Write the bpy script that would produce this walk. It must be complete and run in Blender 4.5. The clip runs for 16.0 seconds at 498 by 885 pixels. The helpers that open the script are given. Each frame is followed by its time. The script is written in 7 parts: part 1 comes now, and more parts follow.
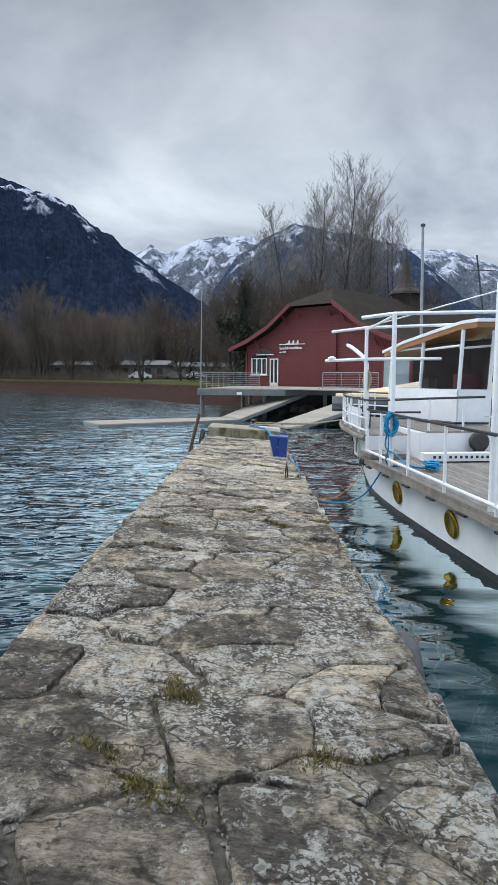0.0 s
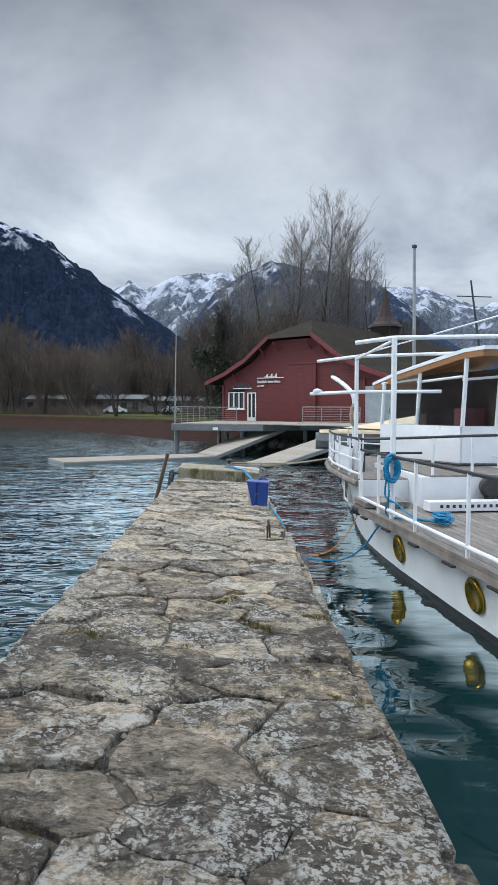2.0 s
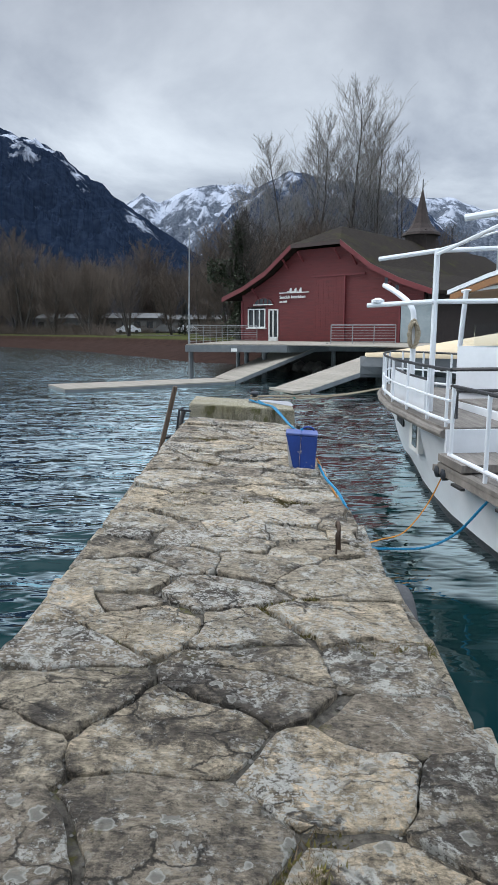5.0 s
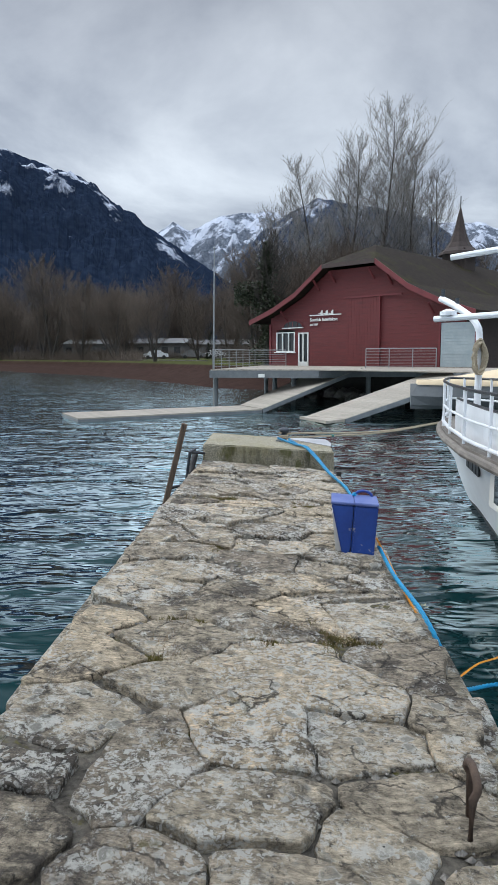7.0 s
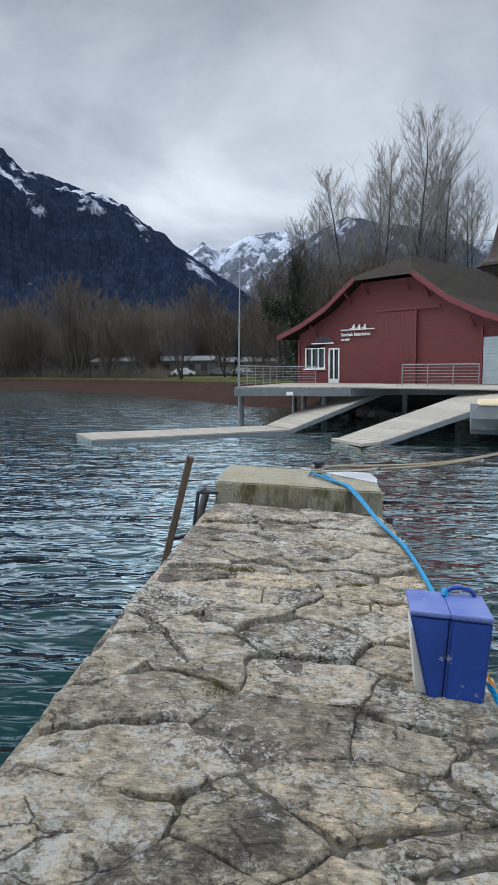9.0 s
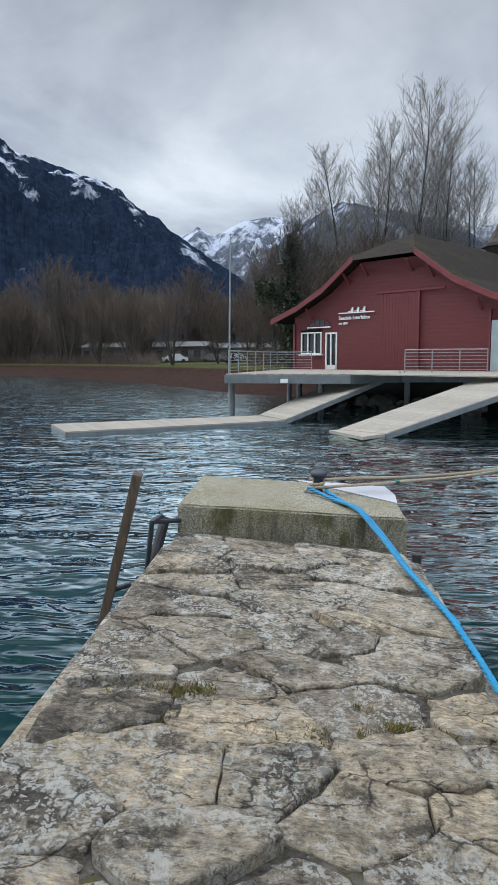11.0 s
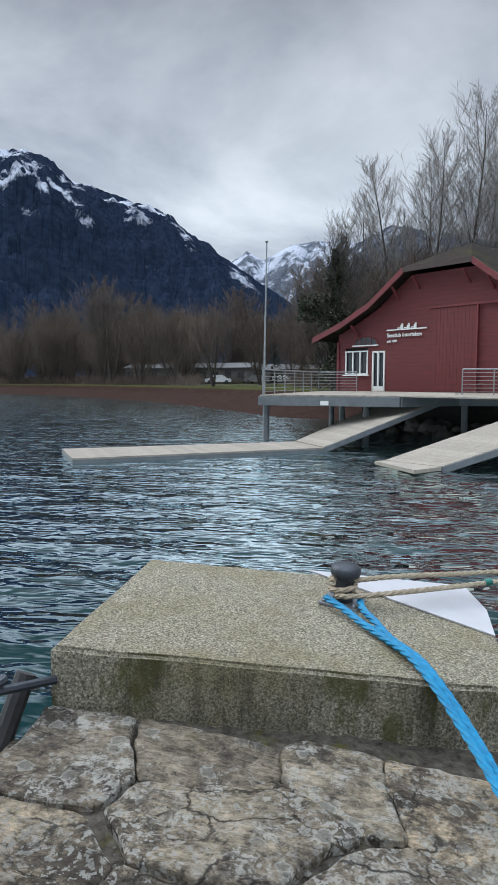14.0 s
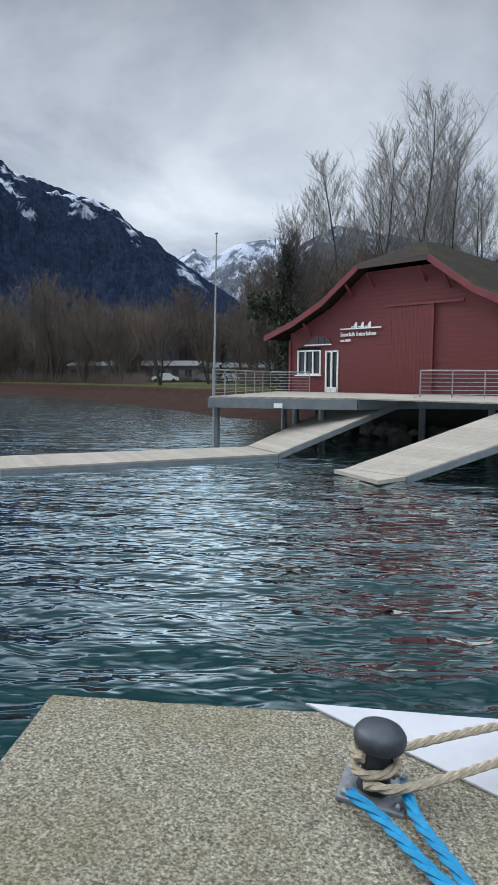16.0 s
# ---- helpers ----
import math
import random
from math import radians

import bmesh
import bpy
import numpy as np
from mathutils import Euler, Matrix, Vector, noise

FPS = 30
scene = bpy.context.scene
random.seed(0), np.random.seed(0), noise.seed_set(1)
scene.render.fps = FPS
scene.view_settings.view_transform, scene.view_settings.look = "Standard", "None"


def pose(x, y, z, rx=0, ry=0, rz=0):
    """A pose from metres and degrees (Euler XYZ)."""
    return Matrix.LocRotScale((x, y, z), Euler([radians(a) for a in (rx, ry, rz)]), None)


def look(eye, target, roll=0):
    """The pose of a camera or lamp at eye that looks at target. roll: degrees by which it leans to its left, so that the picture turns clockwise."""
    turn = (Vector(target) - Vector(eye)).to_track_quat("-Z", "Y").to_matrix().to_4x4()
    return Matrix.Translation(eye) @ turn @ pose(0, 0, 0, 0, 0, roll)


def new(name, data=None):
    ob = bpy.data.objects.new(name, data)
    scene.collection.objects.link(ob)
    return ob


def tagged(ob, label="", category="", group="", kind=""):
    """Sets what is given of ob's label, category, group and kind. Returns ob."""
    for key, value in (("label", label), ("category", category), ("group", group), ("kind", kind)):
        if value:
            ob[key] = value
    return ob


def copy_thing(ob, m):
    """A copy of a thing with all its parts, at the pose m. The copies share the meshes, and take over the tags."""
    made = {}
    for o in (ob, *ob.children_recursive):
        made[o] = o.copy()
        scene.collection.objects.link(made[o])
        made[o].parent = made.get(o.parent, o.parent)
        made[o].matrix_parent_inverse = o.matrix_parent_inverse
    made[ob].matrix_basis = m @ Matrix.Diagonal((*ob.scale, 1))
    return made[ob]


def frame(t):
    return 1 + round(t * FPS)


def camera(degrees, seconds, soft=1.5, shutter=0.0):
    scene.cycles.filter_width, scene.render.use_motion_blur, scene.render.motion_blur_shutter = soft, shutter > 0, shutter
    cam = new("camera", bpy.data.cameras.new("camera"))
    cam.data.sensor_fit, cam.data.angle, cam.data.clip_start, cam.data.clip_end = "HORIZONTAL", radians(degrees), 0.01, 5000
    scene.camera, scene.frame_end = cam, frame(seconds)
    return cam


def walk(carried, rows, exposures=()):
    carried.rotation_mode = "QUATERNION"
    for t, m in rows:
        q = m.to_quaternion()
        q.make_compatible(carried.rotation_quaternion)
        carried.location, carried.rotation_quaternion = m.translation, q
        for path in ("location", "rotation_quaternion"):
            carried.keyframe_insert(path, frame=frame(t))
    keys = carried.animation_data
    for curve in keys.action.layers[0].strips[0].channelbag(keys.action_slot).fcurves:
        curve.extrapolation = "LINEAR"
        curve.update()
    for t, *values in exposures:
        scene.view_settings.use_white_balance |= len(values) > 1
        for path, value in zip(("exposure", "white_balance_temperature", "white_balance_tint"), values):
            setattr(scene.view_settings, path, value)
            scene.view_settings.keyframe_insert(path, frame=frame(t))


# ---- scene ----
PATH = [
    (0, (0.419, -1.854, 1.666), (0.379, 0.136, 1.46), 0.2),
    (0.5, (0.422, -1.359, 1.664), (0.265, 0.628, 1.505), 0.2),
    (1, (0.399, -0.869, 1.684), (0.37, 1.126, 1.533), 0.3),
    (1.5, (0.418, -0.365, 1.704), (0.447, 1.633, 1.609), 0.3),
    (2, (0.444, 0.102, 1.678), (0.472, 2.099, 1.577), 0.2),
    (2.5, (0.437, 0.692, 1.656), (0.533, 2.686, 1.533), 0.3),
    (3, (0.394, 1.273, 1.66), (0.374, 3.269, 1.524), 0.8),
    (3.2, (0.373, 1.455, 1.665), (0.316, 3.448, 1.504), 0.5),
    (5.3, (0.207, 4.035, 1.664), (0.184, 6.005, 1.313), -0.1),
    (5.5, (0.199, 4.299, 1.632), (0.177, 6.268, 1.286), -0.1),
    (6, (0.222, 4.902, 1.615), (0.243, 6.877, 1.296), -0.2),
    (6.5, (0.238, 5.488, 1.631), (0.139, 7.464, 1.332), -0.5),
    (7, (0.199, 6.102, 1.626), (0.086, 8.08, 1.355), -0.3),
    (7.5, (0.196, 6.689, 1.615), (0.11, 8.671, 1.368), -0.1),
    (8, (0.133, 7.206, 1.594), (0.036, 9.184, 1.32), 0.0),
    (8.5, (0.128, 7.749, 1.581), (0.045, 9.728, 1.308), -0.3),
    (9, (0.113, 8.221, 1.57), (-0.086, 10.199, 1.353), -0.4),
    (9.2, (0.099, 8.43, 1.546), (-0.098, 10.409, 1.331), -0.7),
    (11.3, (0.076, 10.714, 1.519), (-0.1, 12.689, 1.258), -0.1),
    (11.5, (0.103, 10.946, 1.483), (-0.052, 12.928, 1.269), 0.0),
    (12, (0.18, 11.431, 1.467), (0.035, 13.418, 1.309), -0.1),
    (12.5, (0.298, 11.906, 1.46), (0.044, 13.882, 1.297), -0.3),
    (13, (0.282, 12.375, 1.432), (0.039, 14.356, 1.286), 0.1),
    (13.5, (0.261, 12.847, 1.41), (0.019, 14.824, 1.227), 0.1),
    (14, (0.222, 13.293, 1.41), (-0.104, 15.257, 1.22), 0.0),
    (14.5, (0.148, 13.753, 1.426), (-0.083, 15.732, 1.249), -0.1),
    (15, (0.089, 14.124, 1.467), (-0.092, 16.107, 1.279), 0.1),
    (15.5, (-0.018, 14.477, 1.489), (-0.259, 16.452, 1.281), -0.1),
    (16, (-0.085, 14.814, 1.516), (-0.251, 16.797, 1.32), 0.3),
]
cam = camera(42.0, 16.0)
walk(cam, [(t, look(eye, target, roll)) for t, eye, target, roll in PATH])

# ---- world, sun ----
world = bpy.data.worlds.new("overcast_sky")
scene.world = world
world.use_nodes = True
wn, wl = world.node_tree.nodes, world.node_tree.links
wn.clear()
SUN_EL, SUN_AZ = 38.0, -70.0
sky = wn.new("ShaderNodeTexSky")
sky.sky_type, sky.sun_disc = "NISHITA", False
sky.sun_elevation, sky.sun_rotation = radians(SUN_EL), radians(SUN_AZ)
tco = wn.new("ShaderNodeTexCoord")
sep = wn.new("ShaderNodeSeparateXYZ")
wl.new(tco.outputs["Generated"], sep.inputs[0])
zp = wn.new("ShaderNodeMath"); zp.operation = "ADD"; zp.inputs[1].default_value = 0.16
wl.new(sep.outputs["Z"], zp.inputs[0])
zm = wn.new("ShaderNodeMath"); zm.operation = "MAXIMUM"; zm.inputs[1].default_value = 0.05
wl.new(zp.outputs[0], zm.inputs[0])
dx = wn.new("ShaderNodeMath"); dx.operation = "DIVIDE"
dy = wn.new("ShaderNodeMath"); dy.operation = "DIVIDE"
wl.new(sep.outputs["X"], dx.inputs[0]); wl.new(zm.outputs[0], dx.inputs[1])
wl.new(sep.outputs["Y"], dy.inputs[0]); wl.new(zm.outputs[0], dy.inputs[1])
comb = wn.new("ShaderNodeCombineXYZ")
wl.new(dx.outputs[0], comb.inputs[0]); wl.new(dy.outputs[0], comb.inputs[1])
cl = wn.new("ShaderNodeTexNoise")
cl.inputs["Scale"].default_value, cl.inputs["Detail"].default_value, cl.inputs["Roughness"].default_value = 0.85, 8, 0.56
cl.inputs["Distortion"].default_value = 0.4
wl.new(comb.outputs[0], cl.inputs["Vector"])
cr = wn.new("ShaderNodeValToRGB")
cr.color_ramp.elements[0].position, cr.color_ramp.elements[0].color = 0.36, (0.315, 0.36, 0.44, 1)
cr.color_ramp.elements[1].position, cr.color_ramp.elements[1].color = 0.60, (0.69, 0.755, 0.83, 1)
wl.new(cl.outputs["Fac"], cr.inputs[0])
# an overcast dome is brighter towards the pale gap above the mountains; the unseen part overhead is raised to light the
# ground
gr = wn.new("ShaderNodeValToRGB")
gr.color_ramp.elements[0].position, gr.color_ramp.elements[0].color = 0.0, (1.18, 1.21, 1.22, 1)
gr.color_ramp.elements[1].position, gr.color_ramp.elements[1].color = 1.0, (4.5, 4.5, 4.5, 1)
e2 = gr.color_ramp.elements.new(0.26); e2.color = (1.10, 1.11, 1.12, 1)
e3 = gr.color_ramp.elements.new(0.55); e3.color = (0.52, 0.52, 0.54, 1)
e5 = gr.color_ramp.elements.new(0.40); e5.color = (0.84, 0.84, 0.86, 1)
e4 = gr.color_ramp.elements.new(0.70); e4.color = (3.5, 3.5, 3.5, 1)
wl.new(sep.outputs["Z"], gr.inputs[0])
mul = wn.new("ShaderNodeMix"); mul.data_type, mul.blend_type = "RGBA", "MULTIPLY"
mul.inputs["Factor"].default_value = 1.0
wl.new(cr.outputs[0], mul.inputs["A"]); wl.new(gr.outputs[0], mul.inputs["B"])
skys = wn.new("ShaderNodeMix"); skys.data_type, skys.blend_type = "RGBA", "MULTIPLY"
skys.inputs["Factor"].default_value = 1.0
wl.new(sky.outputs[0], skys.inputs["A"]); skys.inputs["B"].default_value = (0.08, 0.08, 0.08, 1)
mx = wn.new("ShaderNodeMix"); mx.data_type = "RGBA"
mx.inputs["Factor"].default_value = 0.93
wl.new(skys.outputs["Result"], mx.inputs["A"]); wl.new(mul.outputs["Result"], mx.inputs["B"])
bg = wn.new("ShaderNodeBackground")
bg.inputs["Strength"].default_value = 1.08
wl.new(mx.outputs["Result"], bg.inputs[0])
wo = wn.new("ShaderNodeOutputWorld")
wl.new(bg.outputs[0], wo.inputs[0])
sun = new("sun", bpy.data.lights.new("sun", "SUN"))
sun.data.energy, sun.data.angle, sun.data.color = 1.5, radians(25), (1.0, 0.97, 0.92)
sun.matrix_world = look((0, 0, 60), (0 - 60 * math.sin(radians(SUN_AZ)) / math.tan(radians(SUN_EL)), -60 * math.cos(radians(SUN_AZ)) / math.tan(radians(SUN_EL)), 0))

# ---- materials ----


def mat(name, c1, c2, scale=6.0, rough=0.7, metal=0.0, bump=0.2, bscale=None, c3=None, s3=None, t3=0.62, vary=0.0, coord="Object", stretch=(1, 1, 1), spec=0.5, w3=0.08):
    """Two-scale procedural paint, stone or wood: c1/c2 mottled, c3 as patches, fine relief."""
    m = bpy.data.materials.new(name)
    m.use_nodes = True
    n, l = m.node_tree.nodes, m.node_tree.links
    b = n["Principled BSDF"]
    tc = n.new("ShaderNodeTexCoord")
    if coord == "World":
        geo = n.new("ShaderNodeNewGeometry")
        src = geo.outputs["Position"]
    else:
        src = tc.outputs["Object"]
    mp = n.new("ShaderNodeMapping")
    mp.inputs["Scale"].default_value = stretch
    l.new(src, mp.inputs[0])
    n1 = n.new("ShaderNodeTexNoise")
    n1.inputs["Scale"].default_value, n1.inputs["Detail"].default_value, n1.inputs["Roughness"].default_value = scale, 8, 0.65
    l.new(mp.outputs[0], n1.inputs["Vector"])
    r1 = n.new("ShaderNodeValToRGB")
    r1.color_ramp.elements[0].position, r1.color_ramp.elements[0].color = 0.32, (*c1, 1)
    r1.color_ramp.elements[1].position, r1.color_ramp.elements[1].color = 0.68, (*c2, 1)
    l.new(n1.outputs["Fac"], r1.inputs[0])
    col = r1.outputs[0]
    if c3:
        n3 = n.new("ShaderNodeTexNoise")
        n3.inputs["Scale"].default_value, n3.inputs["Detail"].default_value, n3.inputs["Roughness"].default_value = s3 or scale * 0.4, 10, 0.7
        l.new(mp.outputs[0], n3.inputs["Vector"])
        r3 = n.new("ShaderNodeValToRGB")
        r3.color_ramp.elements[0].position, r3.color_ramp.elements[1].position = t3, t3 + w3
        l.new(n3.outputs["Fac"], r3.inputs[0])
        mix = n.new("ShaderNodeMix"); mix.data_type = "RGBA"
        l.new(r3.outputs[0], mix.inputs["Factor"]); l.new(col, mix.inputs["A"])
        mix.inputs["B"].default_value = (*c3, 1)
        col = mix.outputs["Result"]
    if vary:
        oi = n.new("ShaderNodeObjectInfo")
        hv = n.new("ShaderNodeHueSaturation")
        mr = n.new("ShaderNodeMapRange")
        mr.inputs["To Min"].default_value, mr.inputs["To Max"].default_value = 1 - vary, 1 + vary
        l.new(oi.outputs["Random"], mr.inputs["Value"])
        l.new(mr.outputs[0], hv.inputs["Value"])
        l.new(col, hv.inputs["Color"])
        col = hv.outputs[0]
    l.new(col, b.inputs["Base Color"])
    rr = n.new("ShaderNodeMapRange")
    rr.inputs["To Min"].default_value, rr.inputs["To Max"].default_value = max(0.02, rough - 0.12), min(1, rough + 0.12)
    l.new(n1.outputs["Fac"], rr.inputs["Value"])
    l.new(rr.outputs[0], b.inputs["Roughness"])
    b.inputs["Metallic"].default_value = metal
    b.inputs["Specular IOR Level"].default_value = spec
    if bump:
        nb = n.new("ShaderNodeTexNoise")
        nb.inputs["Scale"].default_value, nb.inputs["Detail"].default_value, nb.inputs["Roughness"].default_value = bscale or scale * 4, 6, 0.7
        l.new(mp.outputs[0], nb.inputs["Vector"])
        bp = n.new("ShaderNodeBump")
        bp.inputs["Strength"].default_value, bp.inputs["Distance"].default_value = bump, 0.03
        l.new(nb.outputs["Fac"], bp.inputs["Height"])
        l.new(bp.outputs[0], b.inputs["Normal"])
    return m


def stone_material():
    """Weathered limestone slabs: tan to grey by piece, black crust, white lichen rosettes, a little moss."""
    m = mat("weathered_stone", (0.19, 0.17, 0.138), (0.58, 0.51, 0.41), 9.0, 0.88, bump=0.0, coord="World", spec=0.25)
    n, l = m.node_tree.nodes, m.node_tree.links
    b = n["Principled BSDF"]
    base = b.inputs["Base Color"].links[0].from_socket
    geo = n.new("ShaderNodeNewGeometry")
    pos = geo.outputs["Position"]
    oi = n.new("ShaderNodeObjectInfo")
    tint = n.new("ShaderNodeValToRGB")
    tint.color_ramp.elements[0].position, tint.color_ramp.elements[0].color = 0.0, (0.64, 0.62, 0.61, 1)
    tint.color_ramp.elements[1].position, tint.color_ramp.elements[1].color = 1.0, (1.34, 1.25, 1.11, 1)
    em = tint.color_ramp.elements.new(0.62); em.color = (1.0, 0.98, 0.93, 1)
    l.new(oi.outputs["Random"], tint.inputs[0])
    mt = n.new("ShaderNodeMix"); mt.data_type, mt.blend_type = "RGBA", "MULTIPLY"; mt.inputs["Factor"].default_value = 1
    l.new(base, mt.inputs["A"]); l.new(tint.outputs[0], mt.inputs["B"])

    def own(k, amount):
        """A value of the stone's own, about zero."""
        a = n.new("ShaderNodeMath"); a.operation = "MULTIPLY"; a.inputs[1].default_value = k
        f = n.new("ShaderNodeMath"); f.operation = "FRACT"
        c = n.new("ShaderNodeMath"); c.operation = "MULTIPLY_ADD"; c.inputs[1].default_value, c.inputs[2].default_value = amount, -0.5 * amount
        l.new(oi.outputs["Random"], a.inputs[0]); l.new(a.outputs[0], f.inputs[0]); l.new(f.outputs[0], c.inputs[0])
        return c.outputs[0]

    # the trodden outer stretch carries less crust
    spy = n.new("ShaderNodeSeparateXYZ"); l.new(pos, spy.inputs[0])
    trod = n.new("ShaderNodeMapRange"); trod.inputs["From Min"].default_value, trod.inputs["From Max"].default_value = 3.8, 6.2
    trod.inputs["To Min"].default_value, trod.inputs["To Max"].default_value = 0.012, -0.03
    l.new(spy.outputs["Y"], trod.inputs["Value"])

    def patch(scale, lo, hi, detail=8, rough=0.7, off=0.0, shift=None):
        mp = n.new("ShaderNodeMapping"); mp.inputs["Location"].default_value = (off, off, off)
        l.new(pos, mp.inputs[0])
        t = n.new("ShaderNodeTexNoise")
        t.inputs["Scale"].default_value, t.inputs["Detail"].default_value, t.inputs["Roughness"].default_value = scale, detail, rough
        l.new(mp.outputs[0], t.inputs["Vector"])
        r = n.new("ShaderNodeMapRange"); r.interpolation_type = "SMOOTHSTEP"
        r.inputs["From Min"].default_value, r.inputs["From Max"].default_value = lo, hi
        src = t.outputs["Fac"]
        for extra in shift or ():
            ad = n.new("ShaderNodeMath"); ad.operation = "ADD"
            l.new(src, ad.inputs[0]); l.new(extra, ad.inputs[1])
            src = ad.outputs[0]
        l.new(src, r.inputs["Value"])
        return r.outputs[0]

    def over(a, fac, c, k=1.0):
        if k != 1.0:
            f = n.new("ShaderNodeMath"); f.operation = "MULTIPLY"; f.inputs[1].default_value = k
            l.new(fac, f.inputs[0]); fac = f.outputs[0]
        mi = n.new("ShaderNodeMix"); mi.data_type = "RGBA"
        l.new(fac, mi.inputs["Factor"]); l.new(a, mi.inputs["A"]); mi.inputs["B"].default_value = (*c, 1)
        return mi.outputs["Result"]

    col = over(mt.outputs["Result"], patch(2.6, 0.445, 0.565, 12, 0.80, off=3.0, shift=(own(13.7, 0.09), trod.outputs[0])), (0.052, 0.047, 0.043), 0.85)
    col = over(col, patch(34.0, 0.54, 0.66, 6, 0.75, off=9.0), (0.04, 0.038, 0.035), 0.8)
    grain = n.new("ShaderNodeTexNoise"); grain.inputs["Scale"].default_value, grain.inputs["Detail"].default_value, grain.inputs["Roughness"].default_value = 38.0, 8, 0.8
    gmp = n.new("ShaderNodeMapping"); gmp.inputs["Scale"].default_value = (0.55, 1.5, 1)
    l.new(pos, gmp.inputs[0]); l.new(gmp.outputs[0], grain.inputs["Vector"])
    gramp = n.new("ShaderNodeValToRGB")
    gramp.color_ramp.elements[0].position, gramp.color_ramp.elements[0].color = 0.36, (0.42, 0.42, 0.42, 1)
    gramp.color_ramp.elements[1].position, gramp.color_ramp.elements[1].color = 0.66, (1.65, 1.62, 1.58, 1)
    l.new(grain.outputs["Fac"], gramp.inputs[0])
    gm = n.new("ShaderNodeMix"); gm.data_type, gm.blend_type = "RGBA", "MULTIPLY"; gm.inputs["Factor"].default_value = 1
    l.new(col, gm.inputs["A"]); l.new(gramp.outputs[0], gm.inputs["B"])
    col = gm.outputs["Result"]
    # lichen grows in rosettes inside broad colonies
    vor = n.new("ShaderNodeTexVoronoi"); vor.inputs["Scale"].default_value = 32.0
    dist = n.new("ShaderNodeTexNoise"); dist.inputs["Scale"].default_value = 30.0
    l.new(pos, dist.inputs["Vector"])
    vm = n.new("ShaderNodeVectorMath"); vm.operation = "MULTIPLY_ADD"
    vm.inputs[1].default_value = (0.09, 0.09, 0.09)
    l.new(dist.outputs["Color"], vm.inputs[0]); l.new(pos, vm.inputs[2])
    l.new(vm.outputs[0], vor.inputs["Vector"])
    ring = n.new("ShaderNodeMapRange"); ring.interpolation_type = "SMOOTHSTEP"
    ring.inputs["From Min"].default_value, ring.inputs["From Max"].default_value = 0.50, 0.34
    l.new(vor.outputs["Distance"], ring.inputs["Value"])
    both = n.new("ShaderNodeMath"); both.operation = "MULTIPLY"
    l.new(ring.outputs[0], both.inputs[0]); l.new(patch(1.5, 0.46, 0.60, 5, shift=(own(7.13, 0.12),)), both.inputs[1])
    col = over(col, both.outputs[0], (0.56, 0.55, 0.51), 0.85)
    # larger crusts, each of its own size, with a pale rim
    big = n.new("ShaderNodeTexVoronoi"); big.inputs["Scale"].default_value = 11.0
    vb = n.new("ShaderNodeVectorMath"); vb.operation = "MULTIPLY_ADD"; vb.inputs[1].default_value = (0.05, 0.05, 0.05)
    l.new(dist.outputs["Color"], vb.inputs[0]); l.new(pos, vb.inputs[2]); l.new(vb.outputs[0], big.inputs["Vector"])
    sc = n.new("ShaderNodeSeparateColor"); l.new(big.outputs["Color"], sc.inputs[0])
    thr = n.new("ShaderNodeMath"); thr.operation = "MULTIPLY_ADD"; thr.inputs[1].default_value, thr.inputs[2].default_value = 0.52, -0.04
    l.new(sc.outputs[0], thr.inputs[0])
    sub = n.new("ShaderNodeMath"); sub.operation = "SUBTRACT"
    l.new(thr.outputs[0], sub.inputs[0]); l.new(big.outputs["Distance"], sub.inputs[1])
    disc = n.new("ShaderNodeMapRange"); disc.inputs["From Min"].default_value, disc.inputs["From Max"].default_value = 0.0, 0.05
    l.new(sub.outputs[0], disc.inputs["Value"])
    rim = n.new("ShaderNodeMapRange"); rim.inputs["From Min"].default_value, rim.inputs["From Max"].default_value = 0.14, 0.02
    l.new(sub.outputs[0], rim.inputs["Value"])
    crust = n.new("ShaderNodeMix"); crust.data_type = "RGBA"
    l.new(rim.outputs[0], crust.inputs["Factor"])
    crust.inputs["A"].default_value, crust.inputs["B"].default_value = (0.27, 0.265, 0.235, 1), (0.60, 0.59, 0.54, 1)
    dm = n.new("ShaderNodeMath"); dm.operation = "MULTIPLY"
    l.new(disc.outputs[0], dm.inputs[0]); l.new(patch(1.1, 0.46, 0.56, 6, off=23.0, shift=(own(7.13, 0.12),)), dm.inputs[1])
    dk = n.new("ShaderNodeMath"); dk.operation = "MULTIPLY"; dk.inputs[1].default_value = 0.82
    l.new(dm.outputs[0], dk.inputs[0])
    cm = n.new("ShaderNodeMix"); cm.data_type = "RGBA"
    l.new(dk.outputs[0], cm.inputs["Factor"]); l.new(col, cm.inputs["A"]); l.new(crust.outputs["Result"], cm.inputs["B"])
    col = cm.outputs["Result"]
    col = over(col, patch(8.0, 0.53, 0.60, 12, 0.85, off=17.0, shift=(own(7.13, 0.05),)), (0.64, 0.63, 0.58), 0.8)
    col = over(col, patch(4.5, 0.60, 0.70, 10, 0.75, off=31.0), (0.12, 0.105, 0.04), 0.75)
    # thin fissures and split edges inside the slabs
    wob = n.new("ShaderNodeTexNoise"); wob.inputs["Scale"].default_value, wob.inputs["Detail"].default_value, wob.inputs["Roughness"].default_value = 5.0, 6, 0.65
    l.new(pos, wob.inputs["Vector"])
    wv = n.new("ShaderNodeVectorMath"); wv.operation = "MULTIPLY_ADD"; wv.inputs[1].default_value = (0.22, 0.14, 0.1)
    l.new(wob.outputs["Color"], wv.inputs[0]); l.new(pos, wv.inputs[2])
